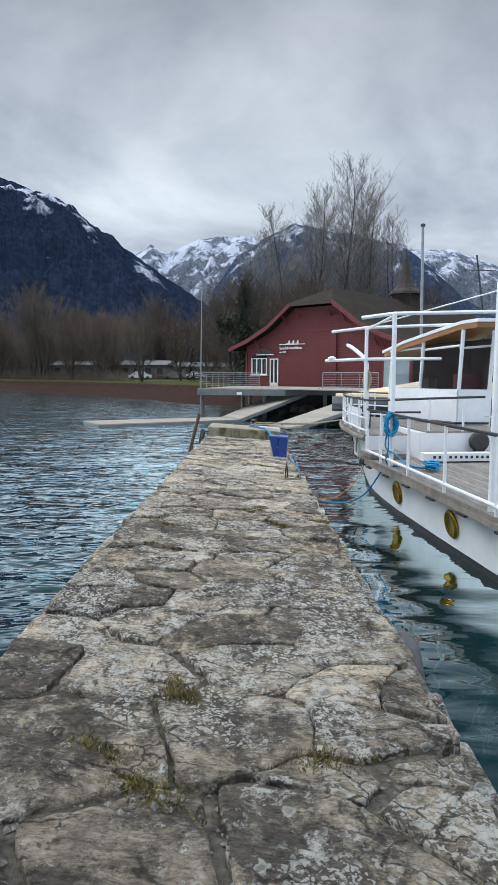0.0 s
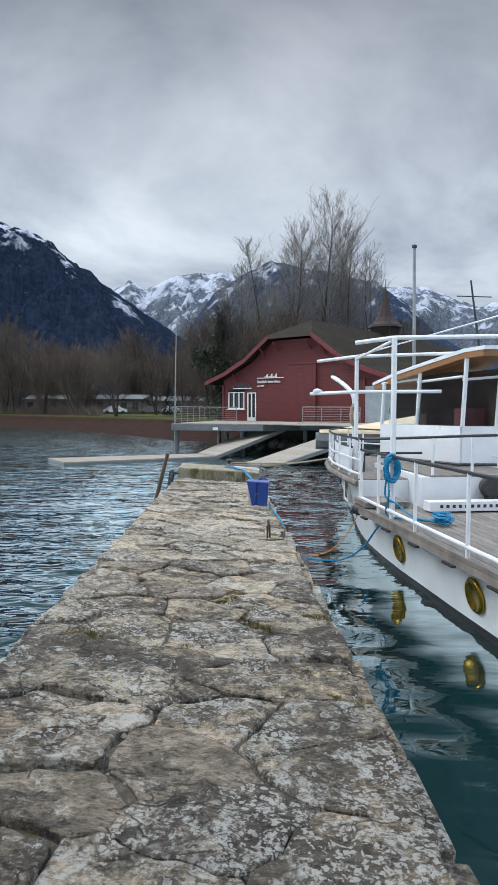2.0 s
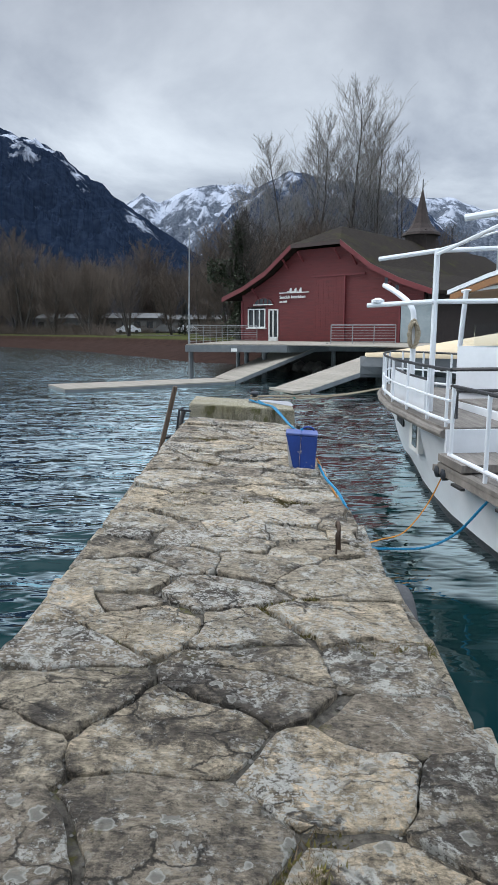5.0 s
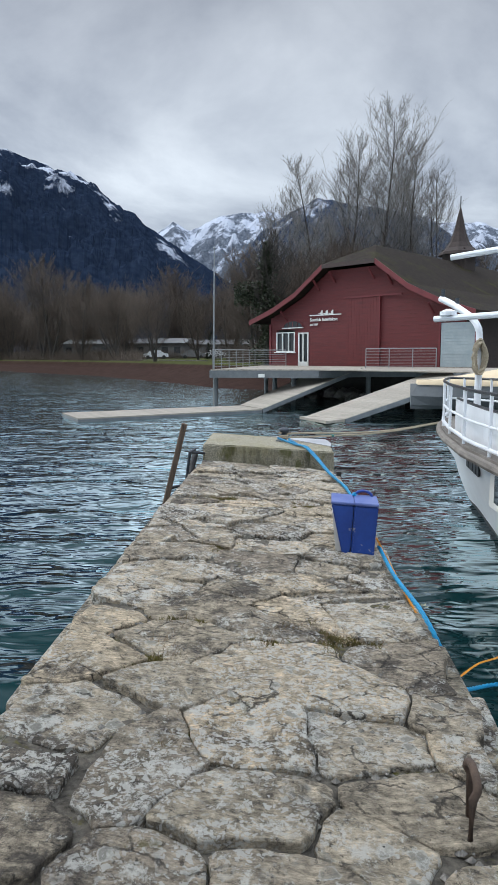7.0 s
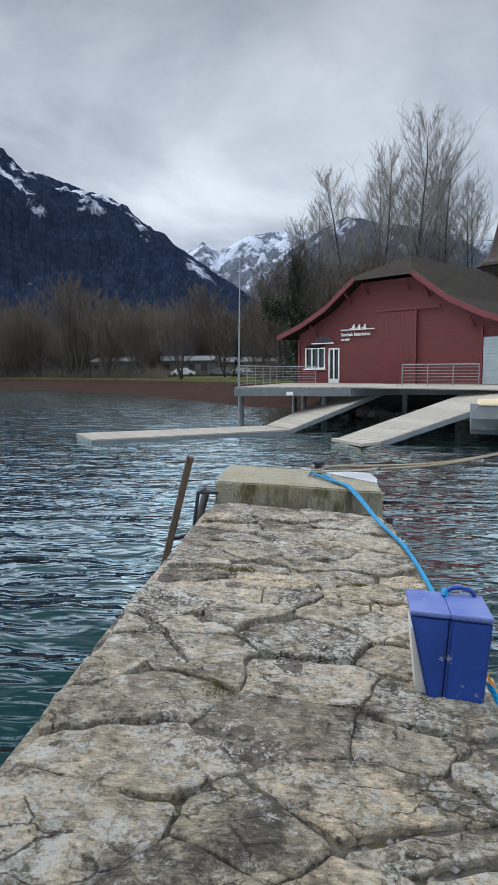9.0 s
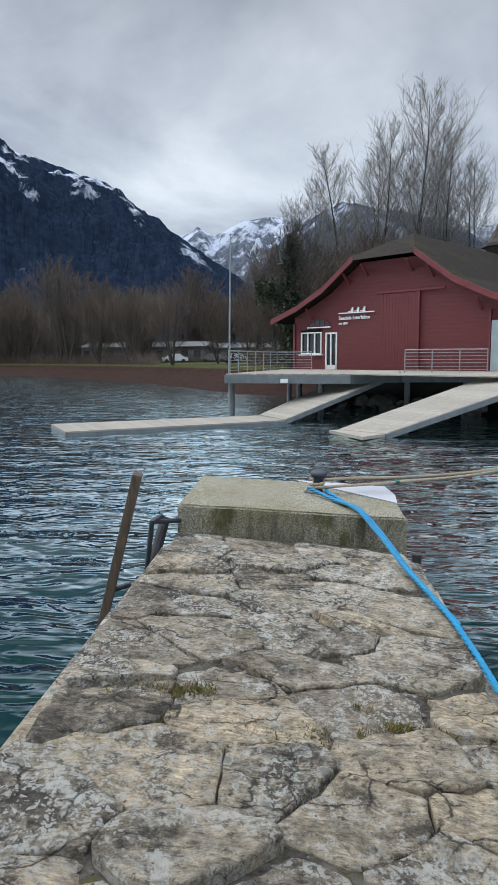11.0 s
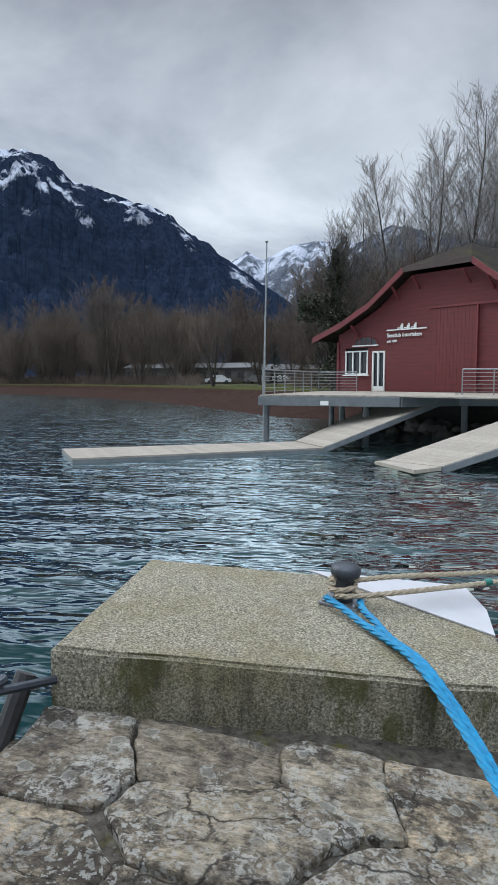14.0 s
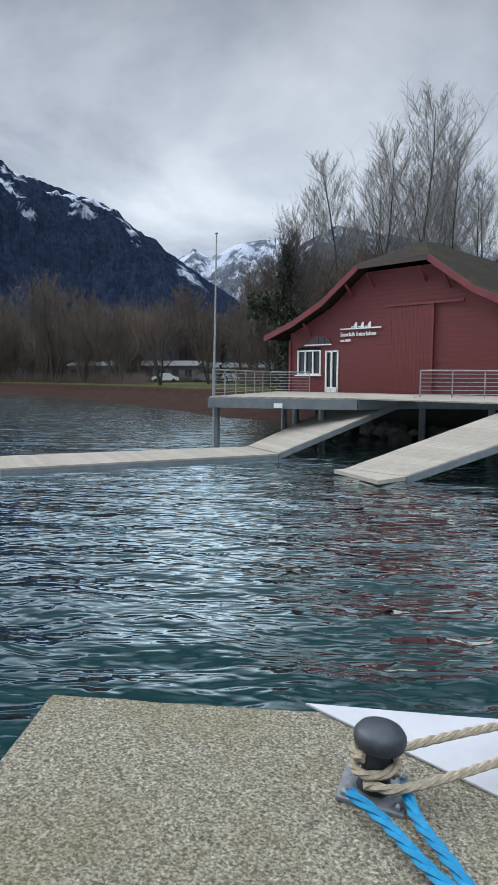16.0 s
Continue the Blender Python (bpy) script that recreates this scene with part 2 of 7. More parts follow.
    fis = n.new("ShaderNodeTexVoronoi"); fis.feature = "DISTANCE_TO_EDGE"; fis.inputs["Scale"].default_value = 4.6
    fm = n.new("ShaderNodeMapping"); fm.inputs["Scale"].default_value = (0.7, 1.25, 1)
    l.new(wv.outputs[0], fm.inputs[0]); l.new(fm.outputs[0], fis.inputs["Vector"])
    thin = n.new("ShaderNodeMapRange"); thin.inputs["From Min"].default_value, thin.inputs["From Max"].default_value = 0.030, 0.008
    l.new(fis.outputs["Distance"], thin.inputs["Value"])
    fk = n.new("ShaderNodeMath"); fk.operation = "MULTIPLY"
    l.new(thin.outputs[0], fk.inputs[0]); l.new(patch(2.2, 0.47, 0.56, 4, off=47.0), fk.inputs[1])
    col = over(col, fk.outputs[0], (0.035, 0.032, 0.028), 0.85)
    l.new(col, b.inputs["Base Color"])
    h1 = n.new("ShaderNodeTexNoise"); h1.inputs["Scale"].default_value, h1.inputs["Detail"].default_value, h1.inputs["Roughness"].default_value = 7.0, 14, 0.78
    mp = n.new("ShaderNodeMapping"); mp.inputs["Scale"].default_value = (0.6, 1.6, 1)
    l.new(pos, mp.inputs[0]); l.new(mp.outputs[0], h1.inputs["Vector"])
    bp = n.new("ShaderNodeBump"); bp.inputs["Strength"].default_value, bp.inputs["Distance"].default_value = 1.0, 0.075
    carve = n.new("ShaderNodeMath"); carve.operation = "MULTIPLY_ADD"; carve.inputs[1].default_value = -0.25
    l.new(fk.outputs[0], carve.inputs[0]); l.new(h1.outputs["Fac"], carve.inputs[2])
    l.new(carve.outputs[0], bp.inputs["Height"]); l.new(bp.outputs[0], b.inputs["Normal"])
    return m


def concrete_material():
    """Exposed-aggregate concrete: pale pebbles and grit, algae runs down the upright faces."""
    m = mat("washed_concrete", (0.095, 0.09, 0.07), (0.57, 0.54, 0.44), 80, 0.9, bump=1.0, bscale=90, c3=(0.27, 0.25, 0.165), s3=2.0, t3=0.47, w3=0.2, spec=0.2, coord="World")
    n, l = m.node_tree.nodes, m.node_tree.links
    b = n["Principled BSDF"]
    col = b.inputs["Base Color"].links[0].from_socket
    geo = n.new("ShaderNodeNewGeometry")
    peb = n.new("ShaderNodeTexVoronoi"); peb.inputs["Scale"].default_value = 150.0
    l.new(geo.outputs["Position"], peb.inputs["Vector"])
    pr = n.new("ShaderNodeSeparateColor"); l.new(peb.outputs["Color"], pr.inputs[0])
    pv = n.new("ShaderNodeValToRGB")
    pv.color_ramp.elements[0].position, pv.color_ramp.elements[0].color = 0.1, (0.5, 0.48, 0.44, 1)
    pv.color_ramp.elements[1].position, pv.color_ramp.elements[1].color = 0.95, (1.75, 1.70, 1.62, 1)
    l.new(pr.outputs[0], pv.inputs[0])
    pm = n.new("ShaderNodeMix"); pm.data_type, pm.blend_type = "RGBA", "MULTIPLY"; pm.inputs["Factor"].default_value = 0.75
    l.new(col, pm.inputs["A"]); l.new(pv.outputs[0], pm.inputs["B"])
    col = pm.outputs["Result"]
    sp = n.new("ShaderNodeSeparateXYZ"); l.new(geo.outputs["Normal"], sp.inputs[0])
    up = n.new("ShaderNodeMapRange")
    up.inputs["From Min"].default_value, up.inputs["From Max"].default_value = 0.75, 0.3
    l.new(sp.outputs["Z"], up.inputs["Value"])
    for sc, st, lo, hi, c, off in ((3.2, (1, 1, 0.22), 0.46, 0.62, (0.045, 0.043, 0.032), 0.0), (5.0, (1, 1, 0.4), 0.50, 0.60, (0.10, 0.10, 0.03), 7.0)):
        mp = n.new("ShaderNodeMapping"); mp.inputs["Scale"].default_value = st; mp.inputs["Location"].default_value = (off, off, off)
        l.new(geo.outputs["Position"], mp.inputs[0])
        t = n.new("ShaderNodeTexNoise"); t.inputs["Scale"].default_value, t.inputs["Detail"].default_value, t.inputs["Roughness"].default_value = sc, 9, 0.7
        l.new(mp.outputs[0], t.inputs["Vector"])
        k = n.new("ShaderNodeMapRange"); k.inputs["From Min"].default_value, k.inputs["From Max"].default_value = lo, hi
        k.inputs["To Max"].default_value = 0.8
        l.new(t.outputs["Fac"], k.inputs["Value"])
        f = n.new("ShaderNodeMath"); f.operation = "MULTIPLY"
        l.new(k.outputs[0], f.inputs[0]); l.new(up.outputs[0], f.inputs[1])
        mi = n.new("ShaderNodeMix"); mi.data_type = "RGBA"
        l.new(f.outputs[0], mi.inputs["Factor"]); l.new(col, mi.inputs["A"]); mi.inputs["B"].default_value = (*c, 1)
        col = mi.outputs["Result"]
    l.new(col, b.inputs["Base Color"])
    return m


M_STONE = stone_material()
M_MORTAR = mat("mossy_mortar", (0.035, 0.031, 0.026), (0.20, 0.18, 0.15), 22, 0.95, bump=1.0, bscale=60, c3=(0.12, 0.11, 0.03), s3=5.0, t3=0.56, coord="World", spec=0.2)
M_CONC = concrete_material()
M_BOARD = mat("white_sheet", (0.38, 0.39, 0.42), (0.46, 0.47, 0.50), 3, 0.45, bump=0.02)
M_IRON = mat("dark_iron", (0.035, 0.04, 0.05), (0.075, 0.085, 0.10), 14, 0.45, 0.6, 0.15)
M_GALV = mat("galvanised_steel", (0.16, 0.175, 0.19), (0.32, 0.34, 0.36), 25, 0.5, 0.7, 0.15, c3=(0.03, 0.03, 0.03), s3=9, t3=0.6)
M_RUST = mat("rusted_iron", (0.05, 0.035, 0.028), (0.11, 0.075, 0.055), 20, 0.8, 0.3, 0.4)
M_BLUEROPE = mat("blue_rope", (0.0, 0.16, 0.34), (0.0, 0.26, 0.48), 30, 0.55, bump=0.2)
M_TEAL = mat("teal_twine", (0.01, 0.12, 0.10), (0.02, 0.18, 0.15), 30, 0.7)
M_ORANGE = mat("orange_rope", (0.60, 0.22, 0.015), (0.72, 0.31, 0.03), 30, 0.6, bump=0.2)
M_HEMP = mat("hemp_rope", (0.28, 0.23, 0.16), (0.47, 0.41, 0.31), 40, 0.85, bump=0.4)
M_BLUE = mat("scuffed_blue_plastic", (0.006, 0.033, 0.19), (0.012, 0.058, 0.29), 5, 0.4, bump=0.08, c3=(0.30, 0.28, 0.30), s3=9, t3=0.62, w3=0.03)
# paler than the crate: sky sheen in the base colour, scuffs over it
M_LID = mat("sky_paled_blue_lid", (0.05, 0.085, 0.28), (0.13, 0.17, 0.36), 6, 0.5, bump=0.05, c3=(0.30, 0.26, 0.25), s3=5, t3=0.6)
M_FOAM = mat("white_liner", (0.48, 0.47, 0.43), (0.58, 0.57, 0.53), 8, 0.8)
M_WOOD = mat("weathered_post_wood", (0.045, 0.033, 0.025), (0.14, 0.095, 0.065), 6, 0.85, bump=0.5, bscale=30, stretch=(8, 8, 1))
M_PLANK = mat("grey_decking", (0.21, 0.19, 0.16), (0.33, 0.30, 0.255), 3.0, 0.85, bump=0.3, bscale=18, vary=0.10, stretch=(1, 6, 1), coord="World")
M_DECKW = mat("silvered_boat_deck", (0.12, 0.108, 0.096), (0.25, 0.228, 0.205), 3.0, 0.8, bump=0.3, bscale=20, vary=0.15, stretch=(7, 0.8, 1))
M_WHITE = mat("white_boat_paint", (0.66, 0.69, 0.73), (0.75, 0.78, 0.82), 2.5, 0.35, bump=0.03, c3=(0.52, 0.50, 0.46), s3=3.0, t3=0.68)
M_BLACK = mat("black_boot_stripe", (0.012, 0.013, 0.015), (0.03, 0.03, 0.034), 8, 0.4)
M_BRASS = mat("brass", (0.42, 0.25, 0.03), (0.62, 0.40, 0.06), 12, 0.3, 1.0, 0.05)
M_VARN = mat("varnished_wood", (0.20, 0.09, 0.035), (0.33, 0.155, 0.06), 4, 0.4, bump=0.1, stretch=(1, 8, 8))
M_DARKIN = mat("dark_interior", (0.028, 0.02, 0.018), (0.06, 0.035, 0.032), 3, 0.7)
M_CANVAS = mat("cream_canvas", (0.56, 0.45, 0.30), (0.66, 0.55, 0.39), 2, 0.85, bump=0.15, bscale=12)
M_RUBBER = mat("black_rubber", (0.015, 0.015, 0.016), (0.04, 0.04, 0.042), 10, 0.6)
M_RED = mat("oxblood_boards", (0.082, 0.011, 0.013), (0.135, 0.021, 0.022), 1.3, 0.7, bump=0.15, bscale=9, stretch=(1, 1, 6), vary=0.03)
M_REDTRIM = mat("oxblood_trim", (0.11, 0.015, 0.02), (0.16, 0.026, 0.03), 2, 0.65, bump=0.1)
M_ROOF = mat("mossy_tiles", (0.014, 0.011, 0.009), (0.038, 0.030, 0.025), 3.0, 0.9, bump=0.5, bscale=8, c3=(0.05, 0.05, 0.012), s3=0.5, t3=0.55, w3=0.2, coord="World", spec=0.1)
M_SHINGLE = mat("brown_shingles", (0.022, 0.016, 0.015), (0.052, 0.037, 0.033), 6, 0.9, bump=0.4, bscale=14)
M_TRIM = mat("white_window_paint", (0.66, 0.67, 0.65), (0.76, 0.77, 0.75), 4, 0.5, bump=0.03)
M_STEEL = mat("dull_steel", (0.20, 0.215, 0.225), (0.34, 0.355, 0.365), 6, 0.5, 0.55, 0.05)
M_GREYMET = mat("grey_beam", (0.11, 0.12, 0.13), (0.17, 0.185, 0.195), 3, 0.6, 0.2, 0.1)
M_ROLLER = mat("pale_roller_door", (0.27, 0.33, 0.36), (0.37, 0.43, 0.45), 2, 0.6, bump=0.05)
# near-black, with the shade under the deck put into the colour
M_VOIDSHADE = mat("undercroft", (0.012, 0.012, 0.012), (0.035, 0.033, 0.03), 2, 0.95)
M_BARK = mat("bare_bark", (0.028, 0.024, 0.021), (0.07, 0.06, 0.052), 3, 0.95, bump=0.3)
M_TWIG = mat("pale_twigs", (0.15, 0.14, 0.132), (0.26, 0.245, 0.23), 2, 0.95, bump=0)
M_BRUSH = mat("winter_brush", (0.062, 0.047, 0.037), (0.135, 0.103, 0.079), 0.4, 0.95, bump=0, coord="World")
M_IVY = mat("dark_ivy", (0.012, 0.02, 0.008), (0.035, 0.045, 0.018), 3, 0.7, bump=0.2)
M_CONIFER = mat("dark_conifer", (0.008, 0.016, 0.012), (0.02, 0.032, 0.024), 3, 0.8, bump=0.2)
M_PALEWALL = mat("pale_render", (0.10, 0.10, 0.10), (0.18, 0.18, 0.175), 1, 0.9, bump=0.1)
M_PALEROOF = mat("pale_roof", (0.12, 0.122, 0.125), (0.20, 0.203, 0.207), 0.8, 0.9, bump=0.1)
M_RUBBLE = mat("shore_rubble", (0.06, 0.057, 0.052), (0.20, 0.19, 0.175), 2, 0.9, bump=0.5, bscale=10)


def glass_material():
    m = bpy.data.materials.new("window_glass")
    m.use_nodes = True
    b = m.node_tree.nodes["Principled BSDF"]
    b.inputs["Base Color"].default_value = (0.03, 0.035, 0.04, 1)
    b.inputs["Roughness"].default_value, b.inputs["IOR"].default_value = 0.04, 1.5
    return m


def clear_material():
    m = bpy.data.materials.new("clear_screen")
    m.use_nodes = True
    b = m.node_tree.nodes["Principled BSDF"]
    b.inputs["Base Color"].default_value = (0.85, 0.88, 0.9, 1)
    b.inputs["Roughness"].default_value, b.inputs["IOR"].default_value = 0.02, 1.1
    b.inputs["Transmission Weight"].default_value = 1.0
    return m


def water_material():
    m = bpy.data.materials.new("lake_water")
    m.use_nodes = True
    n, l = m.node_tree.nodes, m.node_tree.links
    n.remove(n["Principled BSDF"])
    body, gloss, mixer, fres = n.new("ShaderNodeBsdfDiffuse"), n.new("ShaderNodeBsdfGlossy"), n.new("ShaderNodeMixShader"), n.new("ShaderNodeFresnel")
    fres.inputs["IOR"].default_value = 1.33
    sheen = n.new("ShaderNodeMapRange"); sheen.interpolation_type = "LINEAR"
    sheen.inputs["From Min"].default_value, sheen.inputs["From Max"].default_value = 0.065, 0.18
    sheen.inputs["To Min"].default_value, sheen.inputs["To Max"].default_value = 0.02, 0.97
    l.new(fres.outputs[0], sheen.inputs["Value"]); l.new(sheen.outputs[0], mixer.inputs[0])
    l.new(body.outputs[0], mixer.inputs[1]); l.new(gloss.outputs[0], mixer.inputs[2])
    l.new(mixer.outputs[0], n["Material Output"].inputs["Surface"])
    gloss.inputs["Color"].default_value = (0.82, 0.97, 1.0, 1)
    geo = n.new("ShaderNodeNewGeometry")
    big = n.new("ShaderNodeTexNoise"); big.inputs["Scale"].default_value = 0.05
    l.new(geo.outputs["Position"], big.inputs["Vector"])
    r = n.new("ShaderNodeValToRGB")
    r.color_ramp.elements[0].color, r.color_ramp.elements[1].color = (0.0036, 0.018, 0.0195, 1), (0.006, 0.028, 0.030, 1)
    l.new(big.outputs["Fac"], r.inputs[0]); l.new(r.outputs[0], body.inputs["Color"])
    # unresolved ripples widen the gloss far out; the berth between pier and boat lies calm
    sp = n.new("ShaderNodeSeparateXYZ"); l.new(geo.outputs["Position"], sp.inputs[0])

    def ease(axis, a, b_, lo, hi):
        q = n.new("ShaderNodeMapRange"); q.interpolation_type = "SMOOTHSTEP"
        q.inputs["From Min"].default_value, q.inputs["From Max"].default_value = a, b_
        q.inputs["To Min"].default_value, q.inputs["To Max"].default_value = lo, hi
        l.new(sp.outputs[axis], q.inputs["Value"])
        return q.outputs[0]

    l.new(ease("Y", 12, 70, 0.02, 0.11), gloss.inputs["Roughness"])
    berth = n.new("ShaderNodeMath"); berth.operation = "MULTIPLY"
    l.new(ease("X", 0.4, 1.6, 0, 1), berth.inputs[0]); l.new(ease("Y", 8, 14, 1, 0), berth.inputs[1])
    prev = None
    for sc, st, strength, distance, rot in ((0.9, (0.6, 2.2, 1), 0.5, 0.12, 6), (3.6, (0.7, 1.7, 1), 0.65, 0.05, -10), (9.0, (1, 1.3, 1), 0.12, 0.008, 25)):
        mp = n.new("ShaderNodeMapping"); mp.inputs["Scale"].default_value = st
        mp.inputs["Rotation"].default_value = (0, 0, radians(rot))
        l.new(geo.outputs["Position"], mp.inputs[0])
        t = n.new("ShaderNodeTexNoise"); t.inputs["Scale"].default_value, t.inputs["Detail"].default_value = sc, 1
        t.inputs["Distortion"].default_value = 0.5
        l.new(mp.outputs[0], t.inputs["Vector"])
        bp = n.new("ShaderNodeBump"); bp.inputs["Strength"].default_value, bp.inputs["Distance"].default_value = strength, distance
        l.new(t.outputs["Fac"], bp.inputs["Height"])
        sw = n.new("ShaderNodeMath"); sw.operation = "MULTIPLY_ADD"
        sw.inputs[1].default_value, sw.inputs[2].default_value = -0.88 * strength, strength
        l.new(berth.outputs[0], sw.inputs[0]); l.new(sw.outputs[0], bp.inputs["Strength"])
        if prev:
            l.new(prev.outputs[0], bp.inputs["Normal"])
        prev = bp
    l.new(prev.outputs[0], gloss.inputs["Normal"]); l.new(prev.outputs[0], fres.inputs["Normal"])
    return m


def ground_material():
    """Red-brown shingle by the water, grass behind it."""
    m = mat("shore_ground", (0.022, 0.012, 0.010), (0.046, 0.027, 0.022), 1.2, 0.95, spec=0.05, bump=0.5, bscale=6, coord="World")
    n, l = m.node_tree.nodes, m.node_tree.links
    b = n["Principled BSDF"]
    base = b.inputs["Base Color"].links[0].from_socket
    geo = n.new("ShaderNodeNewGeometry")
    sp = n.new("ShaderNodeSeparateXYZ"); l.new(geo.outputs["Position"], sp.inputs[0])
    mr = n.new("ShaderNodeMapRange"); mr.inputs["From Min"].default_value, mr.inputs["From Max"].default_value = 0.5, 0.62
    l.new(sp.outputs["Z"], mr.inputs["Value"])
    g = n.new("ShaderNodeTexNoise"); g.inputs["Scale"].default_value = 0.6
    l.new(geo.outputs["Position"], g.inputs["Vector"])
    gr_ = n.new("ShaderNodeValToRGB")
    gr_.color_ramp.elements[0].color, gr_.color_ramp.elements[1].color = (0.03, 0.032, 0.014, 1), (0.075, 0.085, 0.026, 1)
    l.new(g.outputs["Fac"], gr_.inputs[0])
    mi = n.new("ShaderNodeMix"); mi.data_type = "RGBA"
    l.new(mr.outputs[0], mi.inputs["Factor"]); l.new(base, mi.inputs["A"]); l.new(gr_.outputs[0], mi.inputs["B"])
    l.new(mi.outputs["Result"], b.inputs["Base Color"])
    return m


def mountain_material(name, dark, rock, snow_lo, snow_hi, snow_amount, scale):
    """Forest below, snow above on the gentler ground; the colours carry distance haze as a blue tint."""
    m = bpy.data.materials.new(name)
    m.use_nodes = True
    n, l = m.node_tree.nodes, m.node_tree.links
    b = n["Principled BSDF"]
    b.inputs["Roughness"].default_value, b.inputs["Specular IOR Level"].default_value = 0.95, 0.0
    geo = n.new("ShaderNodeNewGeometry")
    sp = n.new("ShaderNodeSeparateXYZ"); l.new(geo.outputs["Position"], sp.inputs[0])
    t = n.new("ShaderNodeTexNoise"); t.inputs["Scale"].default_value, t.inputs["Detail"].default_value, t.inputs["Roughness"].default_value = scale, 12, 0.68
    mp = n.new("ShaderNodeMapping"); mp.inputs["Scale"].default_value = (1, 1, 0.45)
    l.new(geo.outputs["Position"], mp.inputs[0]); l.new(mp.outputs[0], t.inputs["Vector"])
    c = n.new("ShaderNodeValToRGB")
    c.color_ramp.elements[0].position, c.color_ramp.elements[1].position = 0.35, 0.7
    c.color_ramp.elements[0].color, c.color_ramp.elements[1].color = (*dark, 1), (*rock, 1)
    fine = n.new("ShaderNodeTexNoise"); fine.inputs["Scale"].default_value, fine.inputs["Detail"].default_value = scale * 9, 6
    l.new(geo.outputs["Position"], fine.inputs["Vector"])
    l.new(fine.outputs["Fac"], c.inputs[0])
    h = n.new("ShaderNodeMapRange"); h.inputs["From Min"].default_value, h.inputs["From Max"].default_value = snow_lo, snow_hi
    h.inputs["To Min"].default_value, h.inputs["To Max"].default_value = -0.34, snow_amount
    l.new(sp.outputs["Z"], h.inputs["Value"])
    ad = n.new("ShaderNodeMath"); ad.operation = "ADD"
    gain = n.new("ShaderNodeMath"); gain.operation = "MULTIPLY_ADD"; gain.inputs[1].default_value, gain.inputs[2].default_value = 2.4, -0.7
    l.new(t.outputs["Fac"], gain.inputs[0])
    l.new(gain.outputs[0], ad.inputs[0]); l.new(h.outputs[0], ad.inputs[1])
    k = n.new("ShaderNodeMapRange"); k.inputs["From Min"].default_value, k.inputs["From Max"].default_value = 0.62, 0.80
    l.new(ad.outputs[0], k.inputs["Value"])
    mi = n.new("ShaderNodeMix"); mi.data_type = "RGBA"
    # snow is greyed and blued, so distance haze is in its colour too
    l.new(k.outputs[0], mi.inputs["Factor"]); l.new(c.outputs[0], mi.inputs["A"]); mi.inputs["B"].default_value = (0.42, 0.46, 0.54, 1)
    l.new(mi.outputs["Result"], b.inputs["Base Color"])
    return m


M_GLASS, M_CLEAR, M_WATER, M_GROUND = glass_material(), clear_material(), water_material(), ground_material()

# ---- mesh helpers ----


def link_mesh(name, bm, material, parent=None, label="", smooth=False):
    me = bpy.data.meshes.new(name)
    bm.to_mesh(me)
    bm.free()
    for p in me.polygons:
        p.use_smooth = smooth
    me.materials.append(material)
    ob = new(name, me)
    if parent:
        ob.parent = parent
    if label:
        ob["label"] = label
    return ob


def part(name, bm, material, parent, label="", smooth=False):
    return link_mesh(name, bm, material, parent, label, smooth)


def empty(name, m, label, category, group=""):
    ob = new(name)
    ob.matrix_world = m
    ob.empty_display_size = 0.2
    return tagged(ob, label, category, group)


def add_box(bm, c, s, m=None, bevel=0.0):
    r = bmesh.ops.create_cube(bm, size=1.0, matrix=(m or Matrix()) @ Matrix.Translation(c) @ Matrix.Diagonal((*s, 1)))
    if bevel:
        es = list({e for v in r["verts"] for e in v.link_edges})
        bmesh.ops.bevel(bm, geom=es, offset=bevel, segments=2, affect="EDGES", profile=0.6)
    return bm


def box_bm(c, s, bevel=0.0, m=None):
    return add_box(bmesh.new(), c, s, m, bevel)


def add_tube(bm, pts, r, seg=8, closed_ends=True, r_end=None):
    """A round bar along points."""
    pts = [Vector(p) for p in pts]
    rings = []
    up = Vector((0, 0, 1))
    k = len(pts)
    for i, p in enumerate(pts):
        d = (pts[min(i + 1, k - 1)] - pts[max(i - 1, 0)]).normalized()
        a = d.cross(up)
        if a.length < 0.05:
            a = d.cross(Vector((1, 0, 0)))
        a.normalize()
        b = a.cross(d).normalized()
        rr = r if r_end is None else r + (r_end - r) * i / max(1, k - 1)
        rings.append([bm.verts.new(p + a * math.cos(2 * math.pi * j / seg) * rr + b * math.sin(2 * math.pi * j / seg) * rr) for j in range(seg)])
    for q, w in zip(rings, rings[1:]):
        for j in range(seg):
            bm.faces.new((q[j], q[(j + 1) % seg], w[(j + 1) % seg], w[j]))
    if closed_ends:
        bm.faces.new(rings[0][::-1]); bm.faces.new(rings[-1])
    return bm


def tube_bm(pts, r, seg=8, r_end=None):
    return add_tube(bmesh.new(), pts, r, seg, True, r_end)


def lathe_bm(profile, seg=24, m=None):
    """Turn (radius, height) pairs round z."""
    bm = bmesh.new()
    m = m or Matrix()
    rings = [[bm.verts.new(m @ Vector((r * math.cos(2 * math.pi * j / seg), r * math.sin(2 * math.pi * j / seg), h))) for j in range(seg)] for r, h in profile]
    for q, w in zip(rings, rings[1:]):
        for j in range(seg):
            bm.faces.new((q[j], q[(j + 1) % seg], w[(j + 1) % seg], w[j]))
    bm.faces.new(rings[0][::-1]); bm.faces.new(rings[-1])
    return bm


